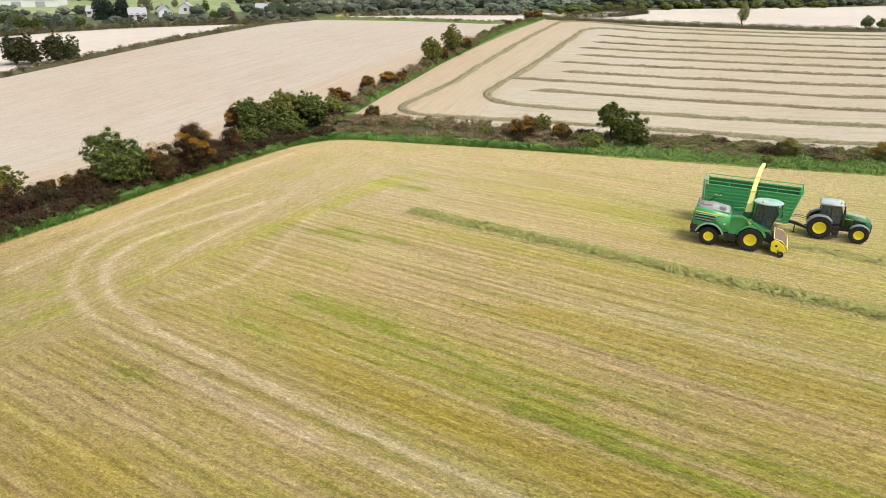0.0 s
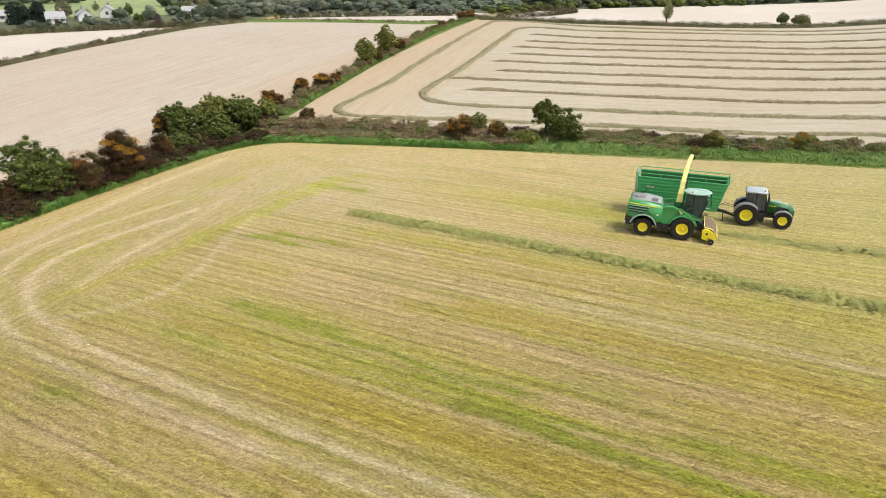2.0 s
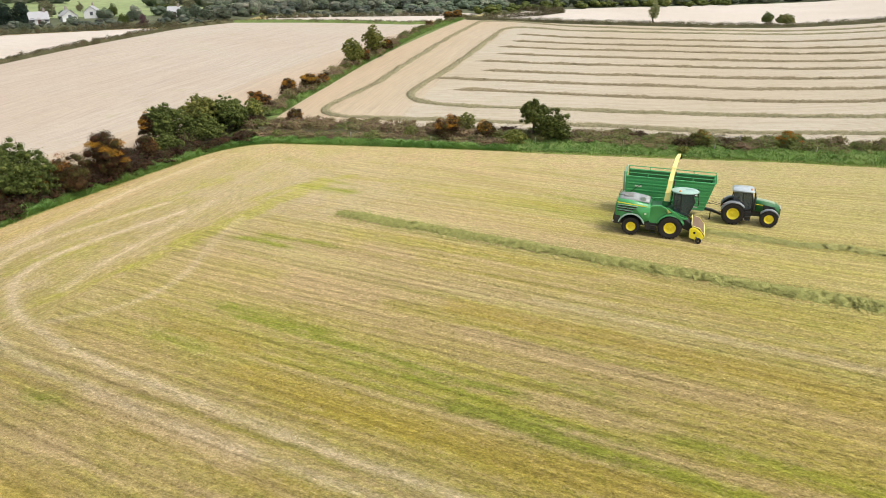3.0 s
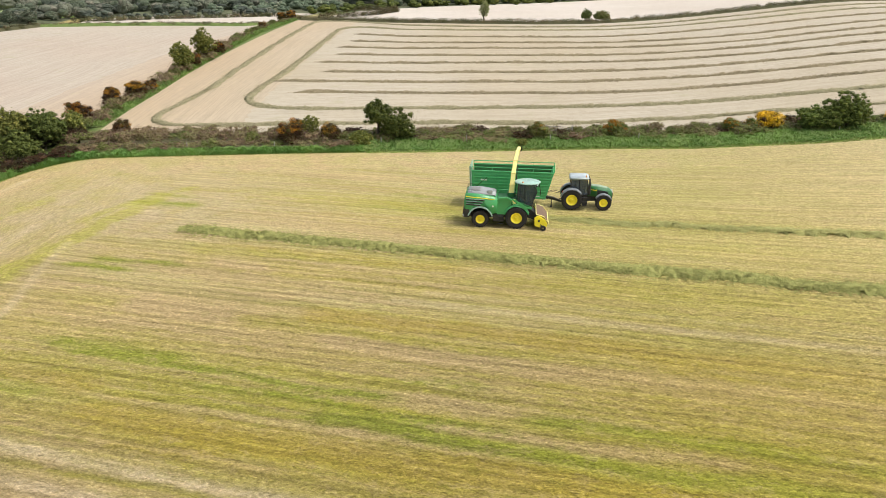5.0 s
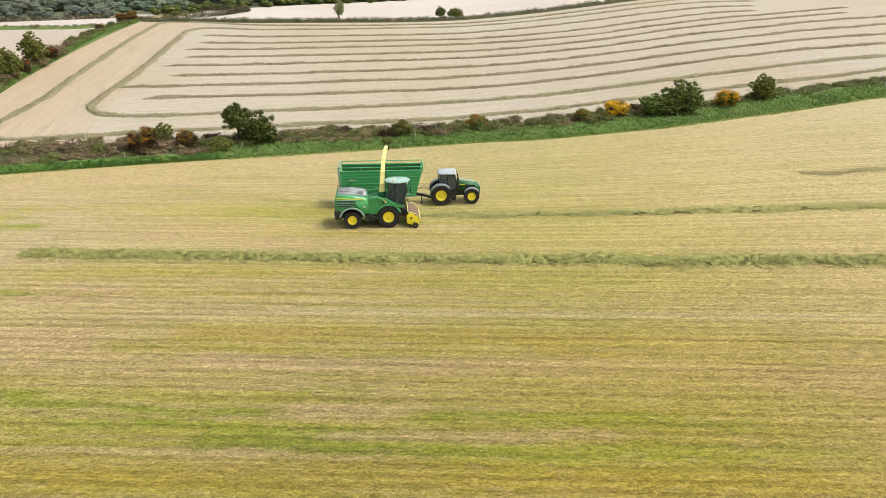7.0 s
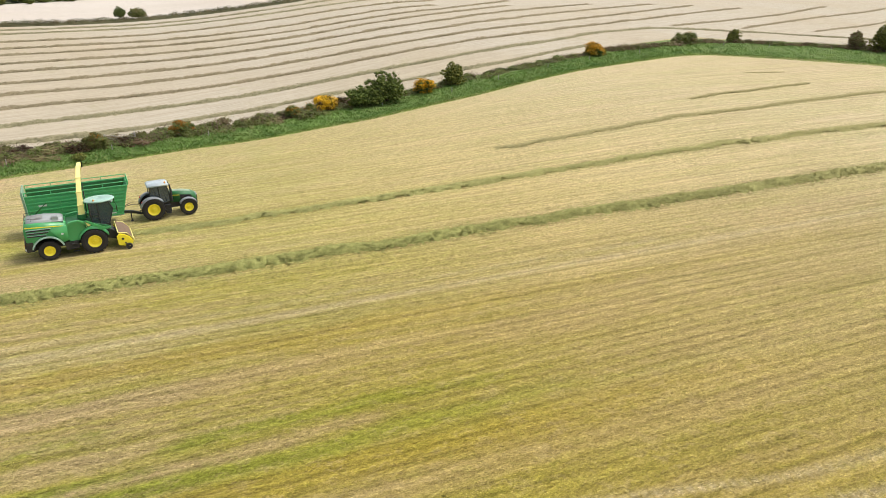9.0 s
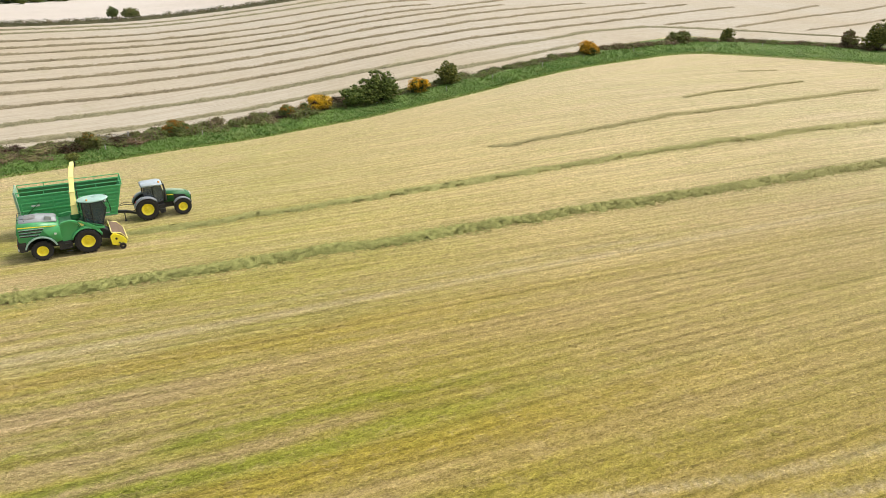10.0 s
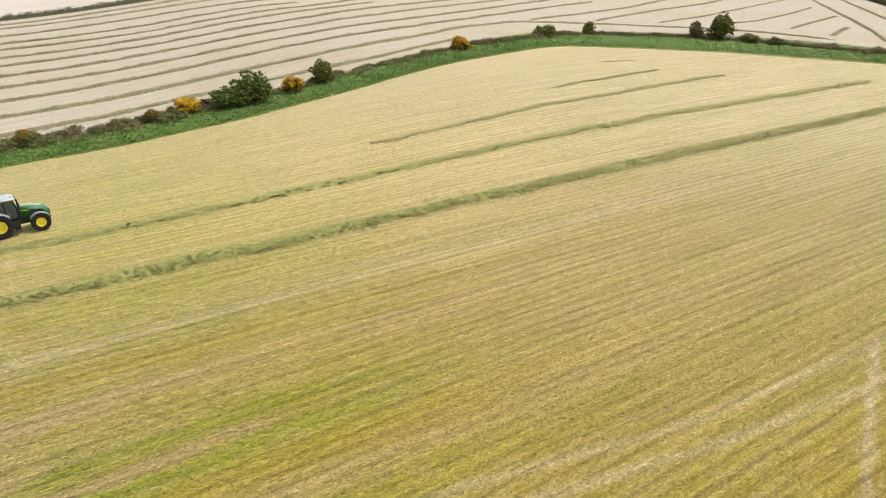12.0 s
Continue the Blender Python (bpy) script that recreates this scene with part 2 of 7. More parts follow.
def field_material(name="mown_grass", strewn=False):
    """Cut grass: swath bands that follow the mower, wheel tracks, green regrowth streaks, dry stubble."""
    n = Nodes(name)
    pos = n.where()
    s = dot2(n, pos, 0.844, -0.537)
    o = dot2(n, pos, 0.537, 0.844)
    left = dot2(n, pos, 0.9, -0.43, 61.0)
    top = dot2(n, pos, 0.255, 0.967)
    wob = n.noise(pos, 0.16, 3.0)
    sway = n.math("MULTIPLY_ADD", wob, 4.0, -2.0)
    # headlands: mown along the western and the northern hedge
    west = n.math("LESS_THAN", n.math("ADD", left, n.math("MULTIPLY", n.noise(pos, 0.25, 6.0, 0.7), 6.0)), 23.1)
    north = n.math("GREATER_THAN", n.math("ADD", n.math("ADD", top, n.math("MULTIPLY", n.noise(pos, 0.3, 4.0), 6.0)), n.math("MULTIPLY", n.math("MAXIMUM", n.math("SUBTRACT", s, -30.0), 0.0), 0.1)), 86.5)
    across = n.mix(west, n.mix(north, o, top), left)
    run = n.mix(west, n.mix(north, s, dot2(n, pos, 0.967, -0.255)), dot2(n, pos, 0.43, 0.9))

    def mark(key):
        node = n.add("Attribute")
        node.attribute_name = key
        return node.outputs["Fac"]

    def stretched(over, along_scale, across_scale, seed, scale=1.0, detail=4.0, rough=0.62):
        return n.noise(n.line(n.math("MULTIPLY", run, along_scale), n.math("MULTIPLY", over, across_scale), seed), scale, detail, rough)

    def lay(base, mask, colour, lo, hi, share):
        return n.mix(n.math("MULTIPLY", n.ramp(mask, [(lo, 0.0), (hi, 1.0)]), share), base, colour)

    tan, pink, olive, ochre, green = (0.41, 0.328, 0.106), (0.45, 0.335, 0.162), (0.36, 0.318, 0.066), (0.38, 0.287, 0.042), (0.24, 0.27, 0.03)
    moss, gold, hay, brown = (0.315, 0.286, 0.045), (0.385, 0.322, 0.045), (0.375, 0.292, 0.074), (0.35, 0.24, 0.07)
    dry_tan, dry_pink, lime = (0.44, 0.366, 0.163), (0.465, 0.37, 0.19), (0.37, 0.35, 0.055)
    stops = [(0, brown), (10, brown), (14, hay), (16, tan), (20, hay), (23, olive), (25, hay), (28, olive), (33, olive), (36, tan), (39, tan), (44, dry_tan), (47, tan), (51, olive), (53.5, dry_tan), (57, dry_tan),
             (60, tan), (62, dry_tan), (66, olive), (69, dry_tan), (75, dry_tan), (90, dry_pink)]
    base = n.ramp(n.math("DIVIDE", n.math("ADD", across, n.math("MULTIPLY", sway, 0.35)), 100.0), [(v / 100.0, c) for v, c in stops])
    # patches and streaks, a few metres long, drawn out along the rows
    ragged = n.math("ADD", across, n.math("MULTIPLY_ADD", n.noise(pos, 0.8, 5.0, 0.7), 2.4, -1.2))
    base = lay(base, stretched(ragged, 0.05, 0.35, 1.0), n.mix(0.85, base, pink), 0.48, 0.62, 0.85)
    base = lay(base, stretched(ragged, 0.06, 0.5, 9.0), moss, 0.51, 0.68, 0.5)
    base = lay(base, stretched(ragged, 0.09, 0.8, 17.0), green, 0.56, 0.74, 0.4)
    base = lay(base, stretched(ragged, 0.05, 0.55, 31.0), gold, 0.53, 0.7, 0.35)
    base = lay(base, stretched(ragged, 0.12, 1.5, 47.0), dry_pink, 0.53, 0.7, 0.5)
    base = lay(base, n.noise(pos, 0.16, 5.0, 0.65), n.mix(0.6, base, pink), 0.52, 0.68, 0.45)
    stripe = stretched(n.math("ADD", across, n.math("MULTIPLY", wob, 1.2)), 0.022, 0.9, 41.0, 1.0, 3.0, 0.6)
    base = lay(base, stripe, n.mix(0.7, base, pink), 0.5, 0.62, 0.75)
    base = lay(base, n.math("SUBTRACT", 1.0, stripe), n.mix(0.6, base, moss), 0.5, 0.62, 0.75)
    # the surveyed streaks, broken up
    broken = n.math("MULTIPLY_ADD", stretched(ragged, 0.28, 1.3, 5.0, 1.0, 5.0, 0.7), 1.5, -0.75)
    for key, colour, share in (("ochre", n.mix(n.ramp(broken, [(0.45, 0.0), (0.6, 1.0)]), ochre, gold), 0.6), ("pink", pink, 0.95)):
        m = mark(key)
        base = lay(base, n.math("MULTIPLY", n.math("ADD", m, broken), n.math("GREATER_THAN", m, 0.04)), colour, 0.15, 0.7, share)
    # headlands are mottled: rosy along the hedge, ash and olive further in
    rosy, ash, grass = (0.465, 0.345, 0.175), (0.415, 0.35, 0.165), (0.335, 0.325, 0.085)
    mottle = n.ramp(n.noise(pos, 0.22, 6.0, 0.7), [(0.38, (0.465, 0.375, 0.215)), (0.46, ash), (0.53, (0.395, 0.335, 0.115)), (0.62, grass)])
    beside = n.ramp(n.math("DIVIDE", n.math("ADD", left, n.math("MULTIPLY", sway, 0.4)), 20.0), [(v / 20.0, c) for v, c in ((0, ochre), (0.8, brown), (2, rosy), (3.5, tan), (5, rosy), (7, ash), (9, tan))])
    soft_edge = n.ramp(n.math("DIVIDE", left, 20.0), [(0.25, 0.0), (0.5, 1.0)])
    fade = n.ramp(n.math("MULTIPLY", n.math("ADD", left, n.math("MULTIPLY", n.noise(pos, 0.25, 6.0, 0.7), 9.0)), 0.025), [(0.5, 0.8), (0.72, 0.0)])
    base = n.mix(fade, base, n.mix(soft_edge, beside, mottle))
    base = n.mix(n.math("MULTIPLY", north, 0.72), base, n.ramp(n.noise(pos, 0.2, 5.0, 0.65), [(0.42, rosy), (0.52, dry_tan), (0.64, (0.39, 0.35, 0.12))]))
    base = n.mix(n.ramp(n.math("MULTIPLY_ADD", s, 0.01, 0.5), [(0.08, 0.45), (0.32, 0.0)]), base, n.mix(0.6, base, pink))
    # scuffed grey-pink ground where the machines came round
    du, dv = n.math("MULTIPLY_ADD", s, 0.066, 3.1), n.math("MULTIPLY_ADD", o, 0.075, -4.5)
    trodden = n.math("EXPONENT", n.math("MULTIPLY", n.math("ADD", n.math("MULTIPLY", du, du), n.math("MULTIPLY", dv, dv)), -1.0))
    base = n.mix(n.math("MULTIPLY", n.math("MULTIPLY", trodden, n.ramp(n.noise(pos, 0.3, 5.0, 0.65), [(0.36, 0.25), (0.56, 1.0)])), 0.85), base, (0.435, 0.352, 0.205))
    # thick regrowth and the headland's last swath stay green
    patchy = n.math("MULTIPLY_ADD", n.noise(pos, 0.45, 5.0, 0.7), 2.4, -1.2)
    for key, colour, share, chance in (("green", n.mix(n.ramp(broken, [(0.4, 0.0), (0.6, 1.0)]), green, moss), 0.85, broken), ("seam", lime, 0.65, patchy)):
        m = mark(key)
        base = lay(base, n.math("MULTIPLY", n.math("ADD", m, chance), n.math("GREATER_THAN", m, 0.04)), colour, 0.15, 0.8, share)
    # the middle of the field is browner than its western end
    warm = n.math("MULTIPLY", n.ramp(n.math("MULTIPLY_ADD", s, 0.01, 0.5), [(0.42, 0.0), (0.66, 0.5)]), n.ramp(n.math("MULTIPLY", o, 0.01), [(0.36, 1.0), (0.48, 0.0)]))
    base = n.mix(warm, base, n.mix(0.75, base, (0.37, 0.275, 0.055)))
    # beyond the first windrow the rows keep some olive
    kept = n.math("MULTIPLY", n.ramp(n.math("MULTIPLY_ADD", s, 0.005, 0.5), [(0.42, 0.0), (0.52, 0.65), (0.64, 0.65), (0.76, 0.0)]), n.ramp(n.math("MULTIPLY", o, 0.01), [(0.38, 0.0), (0.47, 1.0)]))
    base = n.mix(n.math("MULTIPLY", kept, n.ramp(stretched(ragged, 0.05, 0.4, 91.0), [(0.4, 0.35), (0.58, 1.0)])), base, (0.365, 0.318, 0.082))
    yellowed = n.math("MULTIPLY_ADD", n.ramp(n.math("MULTIPLY_ADD", s, 0.01, 0.5), [(0.45, 0.0), (0.65, 1.0)]), -0.2, 1.0)
    base = n.mix(1.0, base, n.line(1.0, 1.0, yellowed), "MULTIPLY")
    # and further east it dries to a pinkish straw
    eastern = n.math("MULTIPLY", n.ramp(n.math("MULTIPLY_ADD", s, 0.01, 0.5), [(0.6, 0.0), (0.8, 0.6)]), n.ramp(n.math("MULTIPLY", o, 0.01), [(0.16, 0.0), (0.28, 1.0)]))
    base = n.mix(n.math("MULTIPLY", eastern, n.ramp(stretched(ragged, 0.04, 0.5, 63.0), [(0.4, 0.4), (0.56, 1.0)])), base, (0.535, 0.39, 0.15))
    # the rise in the east is drier and paler
    far_o = n.math("ADD", s, n.math("MULTIPLY", o, 0.9))
    dry = n.math("MULTIPLY", n.ramp(n.math("MULTIPLY", far_o, 0.005), [(0.2, 0.0), (0.75, 1.0)]), 0.72)
    base = n.mix(dry, base, n.ramp(stretched(ragged, 0.03, 0.3, 55.0), [(0.4, (0.445, 0.393, 0.228)), (0.62, (0.478, 0.396, 0.258))]))
    # small flecks of pink and of green
    spots = stretched(ragged, 0.5, 1.7, 71.0, 1.0, 5.0, 0.75)
    base = lay(base, n.math("SUBTRACT", 1.0, spots), n.mix(0.6, base, pink), 0.52, 0.62, 0.6)
    base = lay(base, spots, n.mix(0.5, base, green), 0.53, 0.66, 0.5)
    worn = n.ramp(n.noise(pos, 0.5, 5.0, 0.65), [(0.34, 0.5), (0.56, 1.0)])
    base = n.mix(n.math("MULTIPLY", mark("track"), worn), base, (0.59, 0.475, 0.305))
    # relief shading put into the colour: the mower's lines, short dashes of lying stalks, tufts, single stems
    lines = stretched(n.math("ADD", across, n.math("MULTIPLY", wob, 0.3)), 0.05, 2.2, 23.0, 1.0, 4.0, 0.7)
    drill = n.math("SINE", n.math("MULTIPLY", n.math("ADD", across, n.math("MULTIPLY", n.noise(pos, 0.25, 3.0), 0.7)), 6.9))
    drill = n.math("MULTIPLY", n.math("POWER", n.math("MULTIPLY_ADD", drill, 0.5, 0.5), 2.5), n.ramp(stretched(across, 0.06, 0.6, 83.0), [(0.38, 0.3), (0.62, 1.0)]))
    dashes = stretched(across, 1.1, 3.6, 3.0, 1.0, 4.0, 0.75)
    straw = stretched(across, 3.0, 9.0, 13.0, 1.0, 3.0, 0.75)
    tufts = n.noise(pos, 5.0, 4.0, 0.75)
    stems = n.noise(pos, 14.0, 3.0, 0.8)
    open_rows = n.math("SUBTRACT", 1.0, n.math("MULTIPLY", n.math("MAXIMUM", west, north), 0.6))
    shade = n.math("MULTIPLY", n.math("MULTIPLY_ADD", n.math("MULTIPLY_ADD", lines, 1.0, -0.5), n.math("MULTIPLY", open_rows, 1.15), 1.035), n.math("MULTIPLY_ADD", dashes, 1.25, 0.4))
    shade = n.math("MULTIPLY", shade, n.math("MULTIPLY", n.math("MULTIPLY_ADD", straw, 1.0, 0.5), n.math("MULTIPLY_ADD", n.math("MULTIPLY", n.math("MULTIPLY", drill, open_rows), n.ramp(n.math("MULTIPLY", o, 0.01), [(0.42, 1.0), (0.58, 0.4)])), -0.28, 1.06)))
    shade = n.math("MULTIPLY", shade, n.math("MULTIPLY", n.math("MULTIPLY_ADD", tufts, 1.7, 0.15), n.math("MULTIPLY_ADD", stems, 1.5, 0.25)))
    shade = n.math("MINIMUM", n.math("MAXIMUM", shade, 0.42), 1.7)
    # near rows darkened in colour for the dimmer steep view; western end spared
    shade = n.math("MULTIPLY", shade, n.mix(n.math("MULTIPLY", n.ramp(n.math("MULTIPLY_ADD", s, 0.01, 0.5), [(0.16, 1.0), (0.42, 0.0)]), n.ramp(n.math("MULTIPLY", o, 0.01), [(0.2, 0.0), (0.36, 1.0)])), n.ramp(n.math("MULTIPLY", o, 0.01), [(0.3, 0.82), (0.6, 0.96)]), (1.0, 1.0, 1.0)))
    beyond = n.math("MULTIPLY", n.ramp(n.math("MULTIPLY", o, 0.01), [(0.5, 0.0), (0.58, 1.0)]), n.ramp(n.math("MULTIPLY_ADD", s, 0.01, 0.5), [(0.7, 1.0), (1.0, 0.0)]))
    shade = n.math("MULTIPLY", shade, n.math("MULTIPLY_ADD", beyond, -0.04, 1.0))
    base = n.mix(1.0, base, n.line(shade, shade, n.math("POWER", shade, 1.15)), "MULTIPLY")
    if strewn:
        tone = n.math("MULTIPLY_ADD", n.math("POWER", n.island(), 1.5), 0.55, 0.86)
        base = n.mix(1.0, base, n.line(tone, tone, tone), "MULTIPLY")
    # beyond the farm: a patchwork of meadows
    sep = n.add("SeparateXYZ", Vector=pos)
    far = n.math("SQRT", n.math("ADD", n.math("POWER", sep.outputs[0], 2.0), n.math("POWER", sep.outputs[1], 2.0)))
    cell = n.add("TexVoronoi", Vector=pos, Scale=0.006)
    meadow = n.ramp(cell.outputs["Color"], [(0.2, (0.09, 0.14, 0.03)), (0.5, (0.13, 0.19, 0.045)), (0.8, (0.34, 0.29, 0.17))])
    base = n.mix(n.ramp(n.math("DIVIDE", far, 1000.0), [(0.255, 0.0), (0.27, 1.0)]), base, meadow)
    n.set(Base_Color=base, Roughness=0.85)
    n.bsdf.inputs["Specular IOR Level"].default_value = 0.15
    n.bump(n.math("ADD", n.math("ADD", straw, dashes), n.math("ADD", stems, tufts)), 0.7, 0.12)
    return n.mat


def stubble_material(name, pale, warm, ax, ay, soft=0.5, side=None):
    """A field cleared some days ago: pale, dry, with faint lines."""
    n = Nodes(name)
    pos = n.where()
    wob = n.math("MULTIPLY", n.noise(pos, 0.03, 2.0), 6.0)
    across, run = n.math("ADD", dot2(n, pos, ax, ay), wob), dot2(n, pos, ay, -ax)
    if side:
        bx, by, shift, limit = side
        d = dot2(n, pos, bx, by, shift)
        strip = n.math("LESS_THAN", n.math("ADD", d, n.math("MULTIPLY", n.noise(pos, 0.3, 3.0), 3.0)), limit)
        across, run = n.mix(strip, across, n.math("ADD", d, n.math("MULTIPLY", wob, 0.3))), n.mix(strip, run, dot2(n, pos, by, -bx))
    lines = n.noise(n.line(n.math("MULTIPLY", run, 0.02), across, 0.0), 1.1, 5.0, 0.7)
    fine = n.noise(n.line(n.math("MULTIPLY", run, 0.1), n.math("MULTIPLY", across, 4.5), 3.0), 1.0, 4.0, 0.75)
    big = n.noise(pos, 0.02, 3.0)
    base = n.mix(n.ramp(big, [(0.4, 0.0), (0.65, 1.0)]), pale, warm)
    if side:
        base = n.mix(n.math("MULTIPLY", strip, n.ramp(n.math("DIVIDE", d, limit), [(0.0, 0.8), (0.9, 0.35)])), base, (0.49, 0.36, 0.225))
    base = n.mix(n.math("MULTIPLY", n.ramp(lines, [(0.45, 0.0), (0.7, 1.0)]), soft), base, tuple(c * 0.8 for c in warm))
    base = n.mix(n.math("MULTIPLY", n.ramp(fine, [(0.36, 1.0), (0.54, 0.0)]), 0.5), base, tuple(c * 0.6 for c in warm))
    base = n.mix(n.math("MULTIPLY", n.ramp(n.noise(pos, 0.9, 5.0, 0.7), [(0.35, 1.0), (0.5, 0.0)]), 0.35), base, tuple(c * 0.75 for c in warm))
    base = n.mix(n.math("MULTIPLY", n.ramp(n.noise(pos, 0.25, 4.0), [(0.6, 0.0), (0.75, 1.0)]), 0.25), base, (0.3, 0.3, 0.13))
    n.set(Base_Color=base, Roughness=0.9)
    n.bsdf.inputs["Specular IOR Level"].default_value = 0.1
    n.bump(fine, 0.5, 0.08)
    return n.mat


def grass_material(name, dark, light, scale=0.6):
    n = Nodes(name)
    pos = n.where()
    a, b = n.noise(pos, scale, 5.0, 0.65), n.noise(pos, scale * 7, 4.0, 0.7)
    base = n.mix(n.ramp(a, [(0.35, 0.0), (0.65, 1.0)]), dark, light)
    base = n.mix(n.math("MULTIPLY", n.ramp(b, [(0.35, 1.0), (0.55, 0.0)]), 0.6), base, tuple(c * 0.5 for c in dark))
    n.set(Base_Color=base, Roughness=0.8)
    n.bsdf.inputs["Specular IOR Level"].default_value = 0.15
    n.bump(b, 0.8, 0.2)
    return n.mat


def glass_material():
    n = Nodes("tinted_glass")
    return n.set(Base_Color=(0.11, 0.14, 0.16, 1), Roughness=0.04, Metallic=0.0, IOR=1.4, Transmission_Weight=0.55)


M_FIELD = field_material()
M_STRAW = field_material("loose_straw", True)
M_STUBBLE_N = stubble_material("pale_stubble_rowed", (0.483, 0.428, 0.335), (0.453, 0.383, 0.272), 0.255, 0.967, 0.5, (0.93, -0.36, 53.5, 21.0))
M_STUBBLE_W = stubble_material("pale_stubble_bare", (0.49, 0.435, 0.352), (0.475, 0.39, 0.305), 0.89, -0.45, 0.6, (-0.89, 0.45, -67.5, 15.0))
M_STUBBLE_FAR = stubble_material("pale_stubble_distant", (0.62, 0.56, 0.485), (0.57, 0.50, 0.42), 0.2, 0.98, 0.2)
M_VERGE = grass_material("verge_turf", (0.125, 0.185, 0.05), (0.20, 0.26, 0.08))
M_BANK = grass_material("hedge_bank_earth", (0.08, 0.08, 0.038), (0.13, 0.12, 0.06))
M_GLADE = grass_material("rough_pasture", (0.10, 0.115, 0.06), (0.16, 0.168, 0.095), 0.12)
# hazy air is put into this paler green
M_MEADOW = grass_material("hazed_meadow", (0.25, 0.31, 0.13), (0.32, 0.365, 0.175), 0.03)
M_BLADE = foliage("grass_blades", (0.125, 0.225, 0.055), (0.23, 0.355, 0.09), (0.29, 0.34, 0.11), 0.06, grain=0.22, single=0.08)
M_FRINGE = foliage("lime_grass_fringe", (0.23, 0.31, 0.07), (0.31, 0.375, 0.095), (0.38, 0.38, 0.14), 0.15, grain=0.5, single=0.3)
M_WINDROW = swath("cut_grass_row", (0.255, 0.265, 0.078), (0.415, 0.412, 0.138), (0.51, 0.455, 0.19), True)
M_WINDROW_THIN = swath("thin_grass_row", (0.29, 0.29, 0.10), (0.44, 0.425, 0.155), (0.52, 0.455, 0.20), True)
M_WINDROW_GREY = swath("greyish_grass_row", (0.235, 0.215, 0.12), (0.355, 0.32, 0.19), (0.43, 0.37, 0.24))
M_WINDROW_PALE = swath("drying_grass_row", (0.29, 0.255, 0.115), (0.44, 0.385, 0.175), (0.51, 0.435, 0.225))
M_WINDROW_DRY = swath("dry_grass_row", (0.225, 0.185, 0.112), (0.335, 0.28, 0.175), (0.39, 0.325, 0.21))
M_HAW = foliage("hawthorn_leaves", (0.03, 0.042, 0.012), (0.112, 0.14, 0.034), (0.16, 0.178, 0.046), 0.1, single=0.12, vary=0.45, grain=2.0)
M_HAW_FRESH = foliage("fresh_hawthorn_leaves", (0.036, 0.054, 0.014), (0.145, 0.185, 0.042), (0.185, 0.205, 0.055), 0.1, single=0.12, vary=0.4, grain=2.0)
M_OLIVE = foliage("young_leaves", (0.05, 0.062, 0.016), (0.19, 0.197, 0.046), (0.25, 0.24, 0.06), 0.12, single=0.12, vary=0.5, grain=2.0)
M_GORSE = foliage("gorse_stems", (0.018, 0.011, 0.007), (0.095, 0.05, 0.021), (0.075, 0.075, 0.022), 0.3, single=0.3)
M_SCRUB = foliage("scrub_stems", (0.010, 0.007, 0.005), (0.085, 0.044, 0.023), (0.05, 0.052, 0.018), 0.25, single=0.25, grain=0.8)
M_BLOOM = foliage("gorse_blossom", (0.52, 0.25, 0.014), (0.85, 0.46, 0.028), (0.2, 0.12, 0.02), 0.15)
M_BLOOM_DULL = foliage("fading_gorse_blossom", (0.20, 0.085, 0.013), (0.47, 0.20, 0.02), (0.14, 0.09, 0.02), 0.3)
M_BRAMBLE = foliage("bramble_stems", (0.12, 0.088, 0.048), (0.30, 0.215, 0.122), (0.20, 0.20, 0.07), 0.4, grain=0.5, single=0.3)
M_BRAMBLE_G = foliage("bramble_leaves", (0.075, 0.092, 0.028), (0.205, 0.225, 0.066), (0.19, 0.14, 0.07), 0.08, grain=0.6, single=0.25)
# grey-blue haze of the distance mixed into the leaf colour
M_WOOD_FAR = foliage("hazed_leaves", (0.07, 0.09, 0.06), (0.135, 0.165, 0.105), (0.18, 0.19, 0.13), 0.2, grain=0.25, single=0.15)
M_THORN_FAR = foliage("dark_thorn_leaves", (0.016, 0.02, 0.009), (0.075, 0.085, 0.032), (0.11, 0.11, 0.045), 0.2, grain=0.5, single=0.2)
# the next two also carry the distance haze in their colours
M_PALE_FAR = foliage("hazed_pale_leaves", (0.12, 0.135, 0.095), (0.20, 0.215, 0.155), (0.24, 0.23, 0.17), 0.2, grain=0.25, single=0.15)
M_HAZE_DARK = foliage("hazed_dark_leaves", (0.045, 0.055, 0.045), (0.095, 0.11, 0.08), (0.13, 0.13, 0.1), 0.2, grain=0.3, single=0.15)
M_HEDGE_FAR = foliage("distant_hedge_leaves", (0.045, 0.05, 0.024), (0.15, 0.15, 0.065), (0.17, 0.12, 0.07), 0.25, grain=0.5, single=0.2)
M_ASH = foliage("thin_ash_leaves", (0.16, 0.19, 0.07), (0.34, 0.37, 0.16), (0.4, 0.4, 0.2), 0.2, single=0.3)
M_BARK = paint("bark", (0.06, 0.045, 0.035), 0.9, 0.0, 0.5, (0.1, 0.09, 0.07))
M_POST = paint("weathered_post", (0.42, 0.40, 0.36), 0.85, 0.0, 0.5)

# ---- ground and fields ----


def grid_axis(lo, near_lo, near_hi, hi, step, fine):
    """Grid lines: fine over the near part, coarser round it, then ever wider to the horizon."""
    out = [*np.arange(lo, near_lo, step), *np.arange(near_lo, near_hi, fine), *np.arange(near_hi, hi + 0.1, step)]
    v, k = out[-1], step
    while v < 4200:
        k *= 1.5
        v += k
        out.append(v)
    v, k = out[0], step
    while v > -4200:
        k *= 1.5
        v -= k
        out.insert(0, v)
    return np.array(out)


